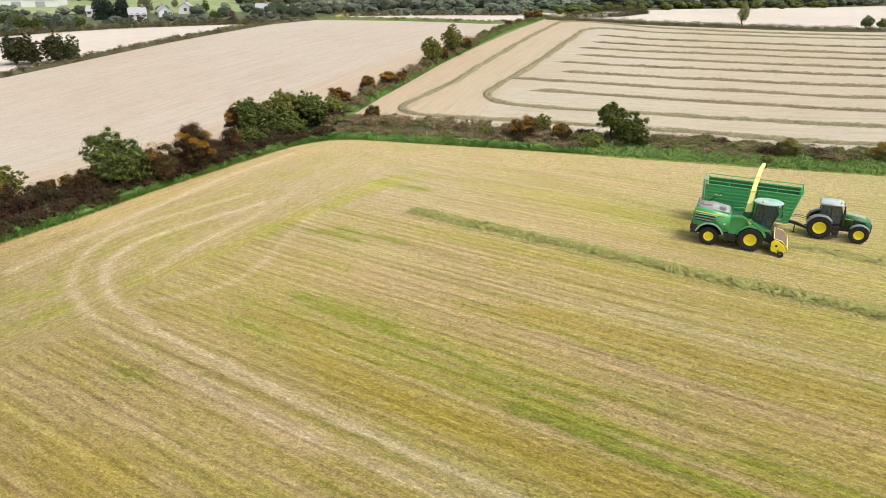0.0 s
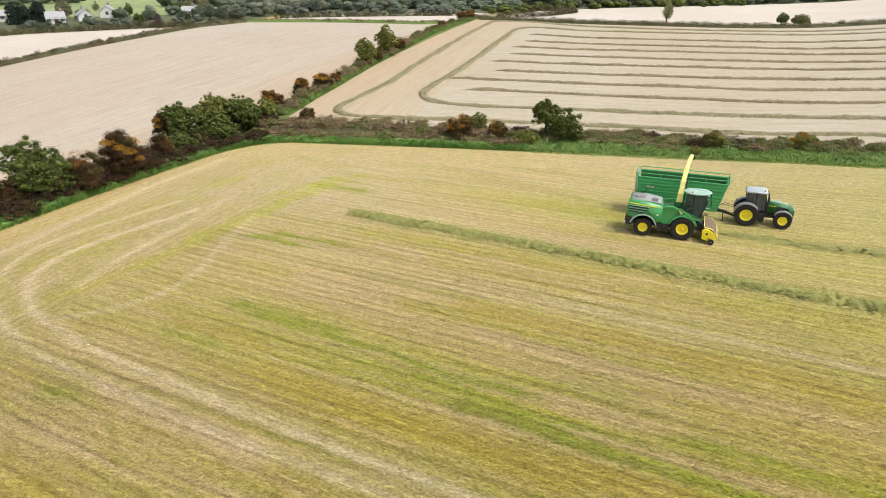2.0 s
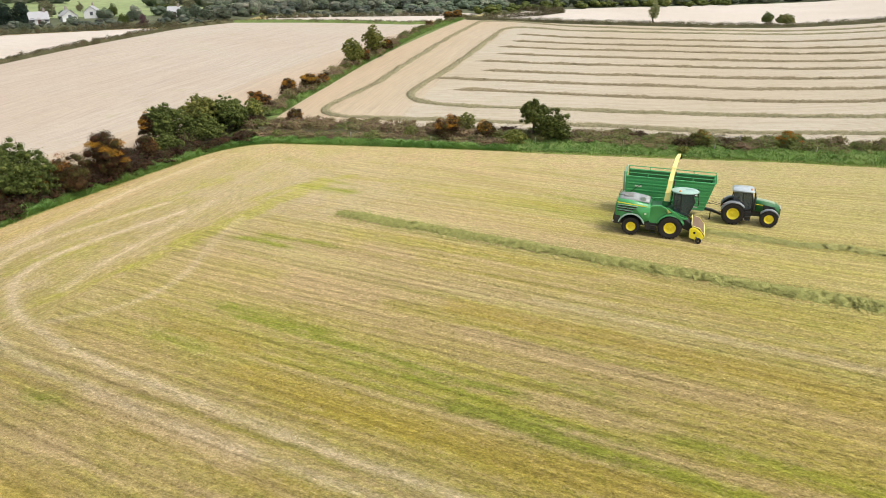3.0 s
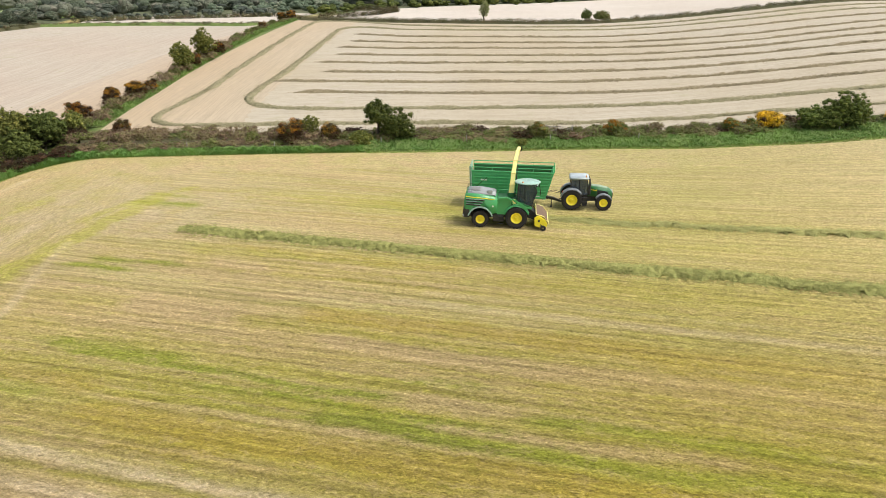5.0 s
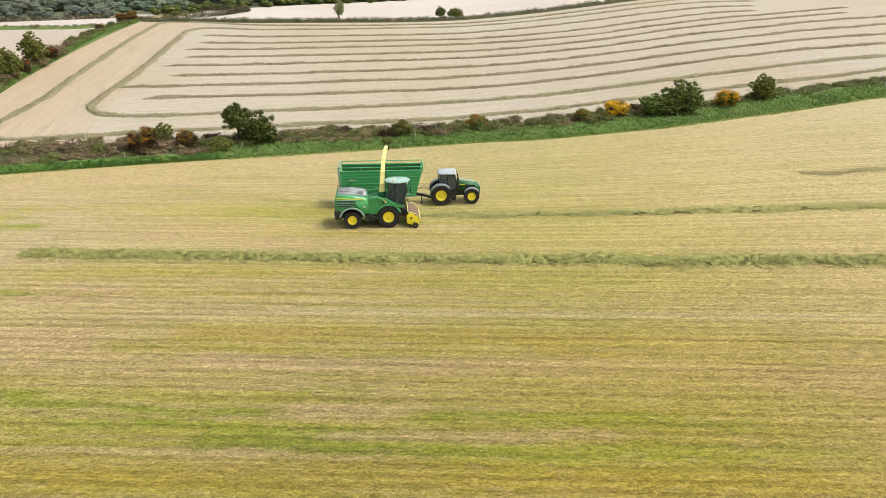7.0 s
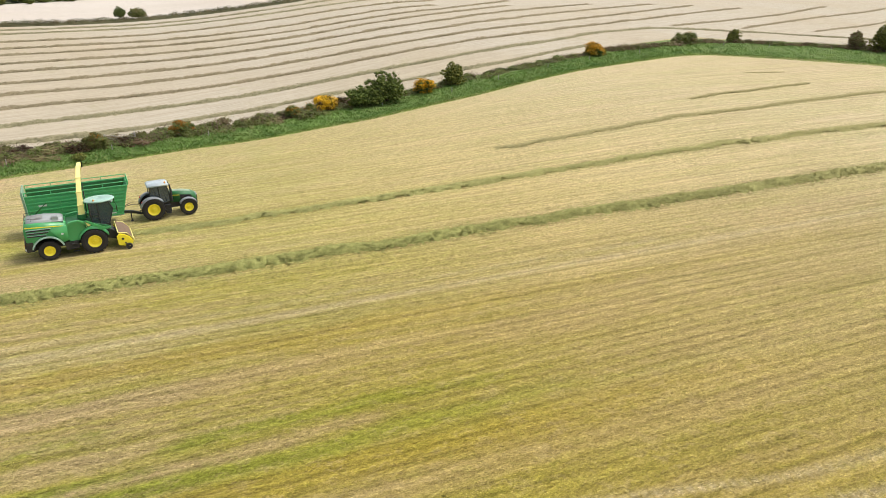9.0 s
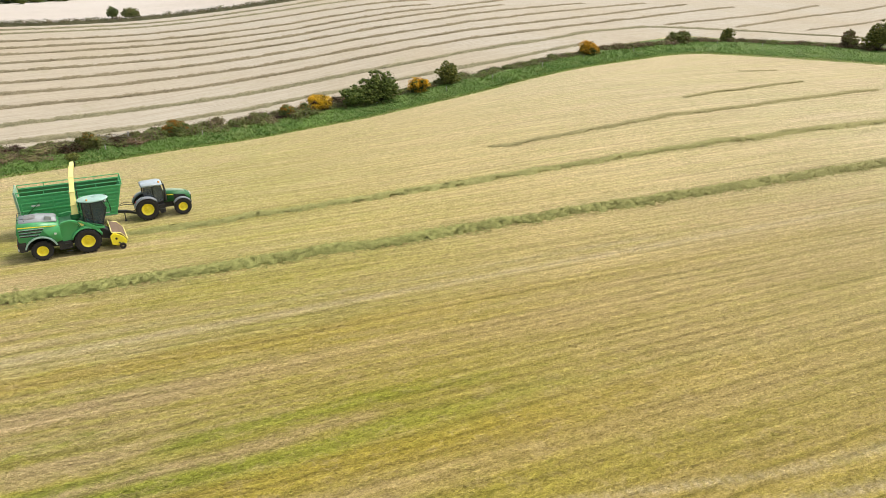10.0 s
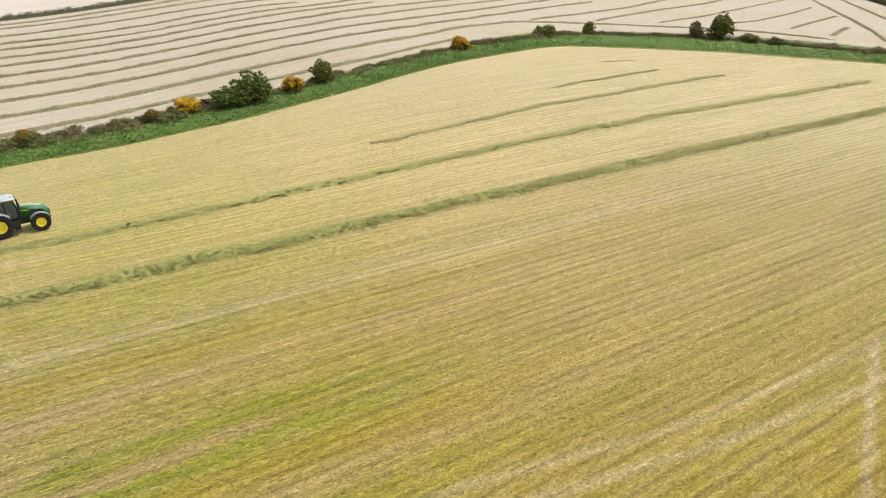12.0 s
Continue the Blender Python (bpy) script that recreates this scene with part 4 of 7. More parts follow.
def tree(name, x, y, wide, tall, seed, leaf, label, category="tree", stem=0.22, density=1.0, trunks=1, loose=1.0, sink=0.0):
    """Trunk, limbs and a broken crown of leaf clumps."""
    rng = np.random.default_rng(seed)
    root = tagged(new(name), label, category)
    root.matrix_world = Matrix.Translation((x, y, height(x, y) - sink)) @ Matrix.Rotation(rng.uniform(0, 6.28), 4, "Z")
    r, clear = wide / 2, tall * stem
    blobs = []
    count = int(10 + 1.6 * wide)
    for i in range(count):
        a, q = rng.uniform(0, 6.28), math.sqrt(rng.random()) * 0.62
        zc = clear + (tall - clear) * rng.uniform(0.25, 0.74) * (1 - 0.25 * q)
        k = rng.uniform(0.32, 0.46)
        blobs.append((r * q * math.cos(a) * 1.25, r * q * math.sin(a) * 1.25, zc, r * k * 1.2, r * k * 1.2, (tall - clear) * k * 0.62))
    blobs.append((0, 0, clear + (tall - clear) * 0.72, r * 0.5, r * 0.5, (tall - clear) * 0.28))
    if stem < 0.21:
        for i in range(5):
            a = 1.257 * i + rng.uniform(-0.4, 0.4)
            blobs.append((r * 0.5 * math.cos(a), r * 0.5 * math.sin(a), clear + (tall - clear) * rng.uniform(0.14, 0.3), r * 0.42, r * 0.42, tall * 0.2))
    pieces = []
    for j in range(trunks):
        ox, oy = (rng.uniform(-0.3, 0.3) * r * (trunks > 1) for _ in "xy")
        mid = (ox * 1.2 + rng.normal(0, 0.1), oy * 1.2 + rng.normal(0, 0.1), clear)
        t0 = 0.035 * tall / trunks ** 0.4
        pieces.append(tube([(ox, oy, -0.3), (ox, oy, clear * 0.5), mid, (mid[0], mid[1], clear + (tall - clear) * 0.5)], [t0 * 1.3, t0, t0 * 0.8, t0 * 0.3]))
        for b in blobs[j::trunks]:
            m = [(mid[i] + b[i]) / 2 + rng.normal(0, 0.12) for i in range(3)]
            pieces.append(tube([mid, m, b[:3]], [t0 * 0.5, t0 * 0.3, t0 * 0.1], 5))
    child("trunk", *join(pieces), M_BARK, root, "grey-brown forked trunk and limbs", True)
    n = int(density * 260 * (wide * wide * 0.5 + wide * tall * 0.6))
    n = min(int(n * 1.7), 36000)
    tufts = tufted(rng, blobs, 22, min(0.42, 0.08 * wide), -0.8)
    outer = leaves(rng, tufts, int(n * 0.75), 0.07 * loose, 0.5, low=-0.6, shell=0.62)
    inner = leaves(rng, blobs, int(n * 0.15), 0.1 * loose, low=-0.9, shell=0.4)
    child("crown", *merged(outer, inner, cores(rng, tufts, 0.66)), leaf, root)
    return root


def gorse(x, y, wide, tall, seed, bloom, label, green=None, sink=0.0):
    """A dense spiny bush, its outer shoots set with blossom."""
    rng = np.random.default_rng(seed)
    root = tagged(new("gorse_bush"), label, "gorse bush")
    root.matrix_world = Matrix.Translation((x, y, height(x, y) - sink)) @ Matrix.Rotation(rng.uniform(0, 6.28), 4, "Z")
    r = wide / 2
    blobs = []
    for i in range(6):
        a, q = rng.uniform(0, 6.28), math.sqrt(rng.random()) * 0.55
        blobs.append((r * q * math.cos(a), r * q * math.sin(a), tall * rng.uniform(0.35, 0.6), r * 0.52, r * 0.52, tall * rng.uniform(0.3, 0.42)))
    blobs.append((0, 0, tall * 0.3, r * 0.8, r * 0.8, tall * 0.32))
    st = [tube([(0, 0, -0.2), (b[0] * 0.6, b[1] * 0.6, b[2] * 0.6), b[:3]], [0.07, 0.05, 0.02], 5) for b in blobs]
    child("branch_frame", *join(st), M_BARK, root, "woody grey branches", True)
    tufts = tufted(rng, blobs, 8, 0.13 * wide, -0.7)
    full = bloom > 1
    child("foliage", *merged(leaves(rng, tufts + blobs, int((450 if full else 900) * wide * (wide * 0.4 + tall * 0.5)), 0.066, 0.5, low=-0.6, shell=0.65), cores(rng, tufts, 0.7)), green or M_GORSE, root)
    if bloom > 0:
        top = [(b[0], b[1], b[2], b[3] * 1.02, b[4] * 1.02, b[5] * 1.04) for b in (blobs[:-1] if bloom > 0.6 else blobs[:3])]
        top = tufted(rng, top, 14 if full else 7, 0.14 * wide if full else 0.12 * wide, -0.4 if full else 0.0)
        child("blossom", *leaves(rng, top, int(bloom * 560 * wide * (wide * 0.4 + tall * 0.5)), 0.062, low=-0.5 if full else 0.1, shell=0.82), M_BLOOM if full else M_BLOOM_DULL, root, "orange-yellow blossom")
    return root


def bramble_proto(seed, leaf, name, label):
    """A low tangle of arching canes and leaves, about 2.4 m wide and 1.3 m high."""
    rng = np.random.default_rng(seed)
    root = tagged(new(name), label, "bramble", "hedge brambles")
    blobs = [(rng.uniform(-0.8, 0.8), rng.uniform(-0.6, 0.6), rng.uniform(0.3, 0.65), rng.uniform(0.45, 0.75), rng.uniform(0.45, 0.75), rng.uniform(0.4, 0.65)) for _ in range(7)]
    canes = []
    for _ in range(18):
        a, q, h = rng.uniform(0, 6.28), rng.uniform(0.5, 1.35), rng.uniform(0.7, 1.45)
        b = (rng.uniform(-0.6, 0.6), rng.uniform(-0.5, 0.5))
        e = (b[0] + q * math.cos(a), b[1] + q * math.sin(a))
        canes.append(tube([(*b, 0), (b[0] * 0.7 + e[0] * 0.3, b[1] * 0.7 + e[1] * 0.3, h * 0.85), (b[0] * 0.35 + e[0] * 0.65, b[1] * 0.35 + e[1] * 0.65, h), (*e, h * 0.55)], [0.018, 0.015, 0.011, 0.007], 4))
    child("cane_tangle", *join(canes), M_CANE_DARK if leaf is M_SCRUB else M_CANE, root, "bare arching canes")
    tufts = tufted(rng, blobs, 6, 0.24)
    child("foliage", *merged(leaves(rng, tufts + blobs, 1600, 0.074, low=-0.6, shell=0.65), cores(rng, tufts, 0.65)), leaf, root)
    return root


M_CANE_DARK = paint("dark_cane", (0.05, 0.03, 0.022), 0.85, 0.0, 0.5, (0.1, 0.06, 0.04))
M_CANE = paint("bramble_cane", (0.16, 0.10, 0.075), 0.85, 0.0, 0.5, (0.2, 0.14, 0.11))
PROTOS = [bramble_proto(60 + i, M_BRAMBLE, "bramble_bush", "brown leafless bramble tangle in the hedge") for i in range(3)]
PROTOS += [bramble_proto(70 + i, M_BRAMBLE_G, "bramble_bush", "dark green bramble and thorn growth in the hedge") for i in range(3)]
PROTOS += [bramble_proto(80 + i, M_SCRUB, "gorse_scrub", "dark brown gorse scrub filling the hedge") for i in range(2)]
used = set()


def brambles(points, gap, seed, green, low, high, spread=0.5, dark=0.0):
    """A run of bramble bushes along a hedge line."""
    rng = random.Random(seed)
    q = along(points, gap * 1.35)
    for i, (x, y) in enumerate(q):
        x, y = x + rng.gauss(0, spread), y + rng.gauss(0, spread)
        k = rng.randrange(3) + (3 if rng.random() < green else 0)
        if rng.random() < dark:
            k = 6 + rng.randrange(2)
        w, h = rng.uniform(1.25, 1.85), rng.uniform(low, high)
        m = Matrix.Translation((x, y, height(x, y) + 0.05)) @ Matrix.Rotation(rng.uniform(0, 6.28), 4, "Z") @ Matrix.Diagonal((w, w, h, 1))
        if k not in used:
            used.add(k)
            PROTOS[k].matrix_basis = m
        else:
            copy_thing(PROTOS[k], m).scale = (w, w, h)


LEFT_MID = [(-54, 40), (-47, 56), (-43.5, 64), (-38.5, 71), (-33, 76.5), (-30.3, 83), (-28, 90), (-26, 98), (-22, 104), (-18, 109)]
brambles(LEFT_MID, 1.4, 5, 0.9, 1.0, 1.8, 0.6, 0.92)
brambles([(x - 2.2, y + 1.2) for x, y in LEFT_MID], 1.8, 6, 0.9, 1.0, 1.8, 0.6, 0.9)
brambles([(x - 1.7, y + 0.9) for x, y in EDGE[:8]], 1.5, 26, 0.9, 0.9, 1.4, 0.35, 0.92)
brambles([(-18, 110), (-9.5, 130), (1.7, 158.6)], 2.0, 7, 0.3, 1.0, 1.5, 0.4)
brambles([(1.7, 158.6), (18.6, 210), (33, 242)], 3.4, 8, 0.45, 0.9, 1.4, 0.4)
NORTH_A = [(-17, 105.5), (-8, 103.5), (1, 101), (9, 98), (15, 96)]
brambles(NORTH_A, 1.2, 9, 0.12, 1.0, 1.6, 0.5)
brambles([(x, y + 2.2) for x, y in NORTH_A], 1.7, 10, 0.15, 0.8, 1.3, 0.5)
brambles([(-17, 102.6), (-8, 99.6), (1, 97.6), (9, 95.4), (17, 93.4)], 1.5, 27, 0.25, 0.7, 1.1, 0.4)
NORTH_B = [(19, 95), (30, 92.3), (45, 87.6), (56, 83.5), (66, 79), (76, 75), (84, 72)]
brambles(NORTH_B, 1.0, 11, 0.85, 0.75, 1.25, 0.6, 0.05)
brambles([(x + 0.8, y + 2.0) for x, y in NORTH_B], 1.6, 31, 0.75, 0.65, 1.1, 0.6, 0.05)
brambles([(30, 92), (36, 90), (42, 88)], 1.1, 12, 0.0, 0.6, 0.9, 0.5)
brambles([(84, 72), (98, 67.5), (115, 62), (134, 58.6)], 1.2, 13, 0.95, 0.75, 1.2, 0.6)
brambles([(143, 57), (150, 55), (160, 52), (168, 49)], 1.5, 14, 0.25, 0.9, 1.5, 0.6)
brambles([(170, 48), (178, 42), (183, 20), (181, 8), (179, -6), (182, -26)], 1.5, 15, 0.4, 0.85, 1.5, 0.7)

HAW = "rounded green hawthorn tree in the hedge"
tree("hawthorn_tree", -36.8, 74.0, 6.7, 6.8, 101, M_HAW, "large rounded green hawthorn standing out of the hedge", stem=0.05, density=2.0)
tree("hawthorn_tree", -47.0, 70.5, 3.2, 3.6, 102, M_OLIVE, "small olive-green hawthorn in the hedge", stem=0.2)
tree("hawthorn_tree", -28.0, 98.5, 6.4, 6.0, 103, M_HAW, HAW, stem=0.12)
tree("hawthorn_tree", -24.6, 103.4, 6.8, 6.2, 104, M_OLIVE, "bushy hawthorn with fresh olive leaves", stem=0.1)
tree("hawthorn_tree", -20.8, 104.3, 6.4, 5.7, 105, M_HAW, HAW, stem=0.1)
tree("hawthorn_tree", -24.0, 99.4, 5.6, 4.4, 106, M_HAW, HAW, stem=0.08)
tree("hawthorn_tree", -17.6, 108.6, 3.6, 4.0, 107, M_OLIVE, "small hawthorn at the hedges' meeting point", stem=0.15)
tree("hedge_tree", -2.6, 146.5, 4.4, 6.0, 108, M_OLIVE, "slender olive-green tree in the dividing hedge", stem=0.2, density=0.8)
tree("hedge_tree", 2.0, 158.2, 4.6, 7.0, 109, M_OLIVE, "upright olive-green tree in the dividing hedge", stem=0.15, density=0.9)
tree("elder_tree", 26.0, 92.8, 4.5, 4.8, 110, M_HAW, "broad dark elder reaching down to the bank", stem=0.07, density=1.5)
tree("elder_tree", 23.3, 93.8, 4.3, 5.9, 111, M_HAW, "leaning dark elder with a bare lower stem", stem=0.4, density=1.5)
tree("sycamore_shrub", 14.0, 98.6, 3.0, 3.2, 112, M_OLIVE, "light green young shrub behind the gorse", "shrub", stem=0.1)
tree("willow_shrub", 20.2, 92.6, 4.0, 2.0, 113, M_OLIVE, "low rounded light green shrub on the bank", "shrub", stem=0.05)
tree("willow_shrub", 41.4, 84.9, 1.8, 1.1, 126, M_OLIVE, "small pale yellow-green shrub on the grassy bank", "shrub", stem=0.05)
tree("hawthorn_tree", 83.0, 70.6, 6.6, 5.4, 114, M_HAW_FRESH, "broad dark green hawthorn on the hedge bank", stem=0.06, density=1.2)
tree("hawthorn_tree", 79.6, 72.2, 4.4, 3.8, 115, M_HAW_FRESH, "low side of the broad hawthorn clump", stem=0.06)
tree("hawthorn_tree", 96.8, 66.6, 4.2, 4.4, 116, M_OLIVE, "small olive-green hawthorn with an open top", stem=0.12)
tree("hawthorn_tree", 178.5, 41.4, 3.4, 3.6, 117, M_OLIVE, "small pale thorn tree on the hill's hedge", stem=0.1)
tree("hawthorn_tree", 180.4, 10.2, 5.6, 7.0, 118, M_OLIVE, "tall green thorn tree on the hill's hedge", stem=0.12)
tree("hawthorn_tree", 182.2, 16.0, 3.8, 4.6, 119, M_BRAMBLE, "brownish thorn tree beside a taller one", stem=0.12)
tree("ash_tree", 88.4, 212.4, 3.4, 7.0, 120, M_ASH, "slender pale green ash in the far hedge", stem=0.2, density=0.5, loose=1.2)
tree("hawthorn_tree", 121.0, 205.0, 3.4, 3.9, 121, M_HAW, "round thorn tree in the far hedge", stem=0.15)
tree("hawthorn_tree", 125.6, 202.6, 4.8, 3.2, 122, M_BRAMBLE_G, "low spreading thorn in the far hedge", stem=0.1)
for i, (x, y, w, h) in enumerate([(-85.5, 156.0, 6.2, 6.4), (-91.0, 154.6, 5.2, 6.2), (-94.6, 154.6, 4.6, 6.2), (-99.0, 151.6, 4.0, 6.0), (-83.0, 157.0, 3.6, 5.6)]):
    tree("hawthorn_tree", x, y, w, h * 1.1, 130 + i, M_THORN_FAR, "dark thorn tree in the far western hedge", stem=0.03, density=1.0)

tree("hawthorn_shrub", -26.6, 92.6, 4.0, 2.8, 124, M_HAW, "low dark green thorn shrub filling the hedge", "shrub", stem=0.04, density=1.3)
tree("hawthorn_shrub", -22.6, 99.6, 4.6, 3.0, 125, M_HAW, "low dark green thorn shrub filling the hedge", "shrub", stem=0.04, density=1.3)
BLOOM_LABEL = "gorse bush with orange-yellow blossom in the hedge"
for i, (x, y, w, h, b) in enumerate([(-42.3, 69.4, 2.2, 2.3, 0.12), (-40.0, 70.0, 2.2, 2.8, 0.25), (-38.0, 70.6, 3.0, 3.0, 0.15), (-32.6, 76.0, 4.2, 4.0, 0.08), (-35, 74, 2.4, 3.2, 0.05),
                                     (-30.4, 81.6, 5.4, 5.2, 0.4), (-28.4, 89.8, 3.4, 3.0, 0.0), (-30.6, 98.8, 3.4, 4.2, 0.7), (-43.8, 64.6, 3.0, 2.4, 0.1)]):
    gorse(x, y, w * 1.1, h * 1.15, 140 + i, b + 0.08, "dark brown gorse bush with a few orange flowers" if b < 0.3 else BLOOM_LABEL)
for i, (x, y, w, h, b) in enumerate([(-17.6, 116.0, 3.8, 3.2, 0.8), (-13.8, 124.2, 3.8, 3.0, 1.0), (-10.6, 128.2, 4.0, 3.0, 0.9), (-8.2, 131.5, 2.6, 2.2, 0.4), (-0.2, 151.5, 3.0, 3.0, 0.8),
                                     (5.0, 165.2, 3.2, 3.0, 0.7), (27.4, 233.4, 4.0, 2.8, 0.6), (30.6, 238, 4.6, 3.0, 0.6), (19, 212, 2.8, 2.2, 0.3)]):
    gorse(x, y, w, h, 150 + i, min(b * 1.4, 1.0), BLOOM_LABEL)
for i, (x, y, w, h, b) in enumerate([(-11.2, 106.0, 3.2, 3.0, 0.25), (11.2, 95.4, 3.7, 3.7, 0.7), (16.6, 94.8, 3.6, 3.0, 0.3), (44.8, 87.2, 3.4, 2.7, 0.12), (43.0, 87.4, 1.8, 1.6, 0.1), (51.2, 86.4, 1.5, 1.5, 0.0), (55.6, 83.8, 3.8, 2.6, 0.8),
                                     (70.4, 77.4, 2.8, 2.4, 0.5), (73.0, 76.0, 2.4, 2.2, 0.2), (75.4, 75.8, 4.2, 2.7, 1.9)]):
    olive = 40 < x < 74
    gorse(x, y, w, h, 160 + i, b, BLOOM_LABEL if b > 0.3 else ("olive-green gorse bush with sparse orange flowers" if olive else "dark brown gorse bush on the hedge bank"), M_BRAMBLE_G if olive else None)
for i, (x, y, w, h, b) in enumerate([(90.3, 67.6, 3.4, 3.0, 2.4), (133.0, 57.2, 4.6, 3.0, 1.8), (135.6, 56.6, 2.6, 1.8, 0.3), (179.4, 3.8, 4.6, 2.6, 0.2), (178.6, -1.7, 3.4, 2.3, 0.15), (166.6, 49.5, 6.0, 3.2, 0.05), (58.0, 86.8, 2.0, 1.2, 0.0)]):
    gorse(x, y, w, h, 170 + i, b, "gorse bush in full bright orange-yellow flower" if b > 1 else "brownish olive shrub in the hill's hedge", M_HAW if b > 1 else M_BRAMBLE_G)


def far_hedge(points, wide, tall, seed, label, per=90):
    """A distant hedge: one run of small leaf clumps of uneven height."""
    rng = np.random.default_rng(seed)
    v, f = [], []
    blobs = []
    q = along(points, 1.2)
    for x, y in q:
        k = rng.uniform(0.7, 1.1)
        blobs.append((x + rng.normal(0, 0.3), y + rng.normal(0, 0.3), height(x, y) + tall * k * 0.4, wide * 0.75, wide * 0.6, tall * k * 0.62))
    v, f = leaves(rng, blobs, int(len(q) * per * 4), 0.13, 0.3, shell=0.3)
    ob = new("distant_hedge", from_arrays("distant_hedge", v, f, M_HEDGE_FAR))
    return tagged(ob, label, "hedge", kind="stuff")


far_hedge(TOP, 2.3, 1.7, 1, "low brown-green hedge at the top of the far field")
far_hedge(WEST_TWO, 1.6, 1.5, 2, "dark low hedge between the western fields")
far_hedge(NORTH_W, 1.5, 1.2, 3, "low hedge at the north end of the bare field")
far_hedge([(-190, 165), (-122, 196), (-98, 211.5), (-74, 219), (-56, 225)], 1.6, 2.2, 4, "brown hedge before the village")
far_hedge([(326, -47), (365, -46), (436, -44)], 1.8, 2.2, 7, "dark hedge at the far side of the hill field")
far_hedge([(-34, 250), (0, 253), (30, 252)], 1.4, 1.6, 5, "thin hedge among the distant strips")
far_hedge([(40, 238), (60, 246), (75, 262), (60, 275)], 1.8, 2.4, 6, "scrubby corner of the upper field")


def grass_strip(inner, outer, seed, per, tall, label, reach=(0.0, 1.0), leaf=None):
    """Rank grass on a bank: many bent blades."""
    rng = np.random.default_rng(seed)
    a, b = along(inner, 1.0), along(outer, 1.0)
    m = max(len(a), len(b))
    a, b = (np.column_stack([np.interp(np.linspace(0, 1, m), np.linspace(0, 1, len(q)), q[:, j]) for j in (0, 1)]) for q in (a, b))
    k = int(m * per)
    j, f = rng.integers(0, m - 1, k), rng.uniform(*reach, k)
    g = rng.random(k)[:, None]
    p = (a[j] * (1 - g) + a[j + 1] * g) * (1 - f[:, None]) + (b[j] * (1 - g) + b[j + 1] * g) * f[:, None]
    clump = 0.6 + 0.8 * np.abs(np.sin(p[:, 0] * 1.9 + np.sin(p[:, 1] * 1.3)))
    z = land(p[:, 0], p[:, 1]) + np.where(f > 0, 0.1 + 0.4 * np.sin(np.pi * np.clip(f, 0, 1)), 0.0)
    ang, h = rng.uniform(0, 6.28, k), tall * clump * rng.uniform(0.5, 1.15, k)
    dx, dy = np.cos(ang), np.sin(ang)
    lean = h * rng.uniform(0.4, 1.3, k)
    w = 0.04 + 0.05 * rng.random(k)
    b3 = np.column_stack([p, z])
    v = np.stack([b3 + np.column_stack([-dy * w, dx * w, 0 * z]), b3 + np.column_stack([dy * w, -dx * w, 0 * z]), b3 + np.column_stack([dx * lean, dy * lean, h])], 1).reshape(-1, 3)
    ob = new("verge_grass", from_arrays("verge_grass", v, np.arange(3 * k).reshape(-1, 3), leaf or M_BLADE))
    return tagged(ob, label, "grass", kind="stuff")


grass_strip(EDGE[:8], LEFT_OUT, 1, 800, 0.4, "rank bright green grass along the foot of the hedge", (-0.03, 0.22))
grass_strip(EDGE[6:11], [(-21, 109), (-17, 108)] + BACK[1:3] + [(20, 98)], 2, 600, 0.32, "bright green grass before the brambles", (-0.03, 0.17))
grass_strip(EDGE[10:], [(20, 98)] + BACK[3:], 4, 380, 0.22, "rank bright green grass along the hedge bank", (-0.02, 0.6))
FRINGE = "short lime-green grass creeping from the bank into the field"
grass_strip(EDGE[:8], LEFT_OUT, 5, 90, 0.10, FRINGE, (-0.06, 0.02), M_FRINGE)
grass_strip(EDGE[6:11], [(-21, 109), (-17, 108)] + BACK[1:3] + [(20, 98)], 6, 90, 0.10, FRINGE, (-0.06, 0.02), M_FRINGE)
grass_strip(EDGE[10:], [(20, 98)] + BACK[3:], 7, 130, 0.11, FRINGE, (-0.09, 0.03), M_FRINGE)
grass_strip(NS_EDGE, NS, 3, 120, 0.3, "green grass beside the dividing hedge", (0.0, 0.8))

# ---- machines ----
GREEN = paint("machine_green", (0.07, 0.365, 0.12), 0.28, 0.0, 0.18)
GREEN_DARK = paint("machine_green_deep", (0.025, 0.165, 0.05), 0.4, 0.0, 0.25)
HOOD_TOP = paint("hood_top_lit_olive", (0.30, 0.41, 0.28), 0.4, 0.0, 0.3)
# the roof's sky reflection is put into this pale green; lips share it
GREEN_PALE = paint("pale_green_and_roof_sheen", (0.34, 0.52, 0.44), 0.3, 0.0, 0.2, (0.3, 0.3, 0.22))
TRAILER_GREEN = paint("trailer_green", (0.085, 0.45, 0.16), 0.4, 0.0, 0.22, (0.12, 0.16, 0.06))
TRAILER_PALE = paint("trailer_edge_pale", (0.30, 0.46, 0.32), 0.5, 0.0, 0.3)
YELLOW = paint("wheel_yellow", (0.95, 0.79, 0.035), 0.4, 0.0, 0.15)
SPOUT = paint("spout_yellow", (0.90, 0.82, 0.30), 0.45, 0.0, 0.2, (0.45, 0.42, 0.16))
BLACK = paint("black_plastic", (0.018, 0.019, 0.02), 0.55, 0.0, 0.3)
RUBBER = paint("tyre_rubber", (0.016, 0.015, 0.015), 0.8, 0.0, 0.5, (0.07, 0.055, 0.04))
# shade inside the trailer put into a darker green, with grass stains
TRAILER_INNER = paint("trailer_inside_shaded_stained", (0.03, 0.15, 0.045), 0.7, 0.0, 0.5, (0.12, 0.13, 0.04))
STEEL = paint("bare_steel", (0.42, 0.41, 0.38), 0.45, 0.7, 0.4)
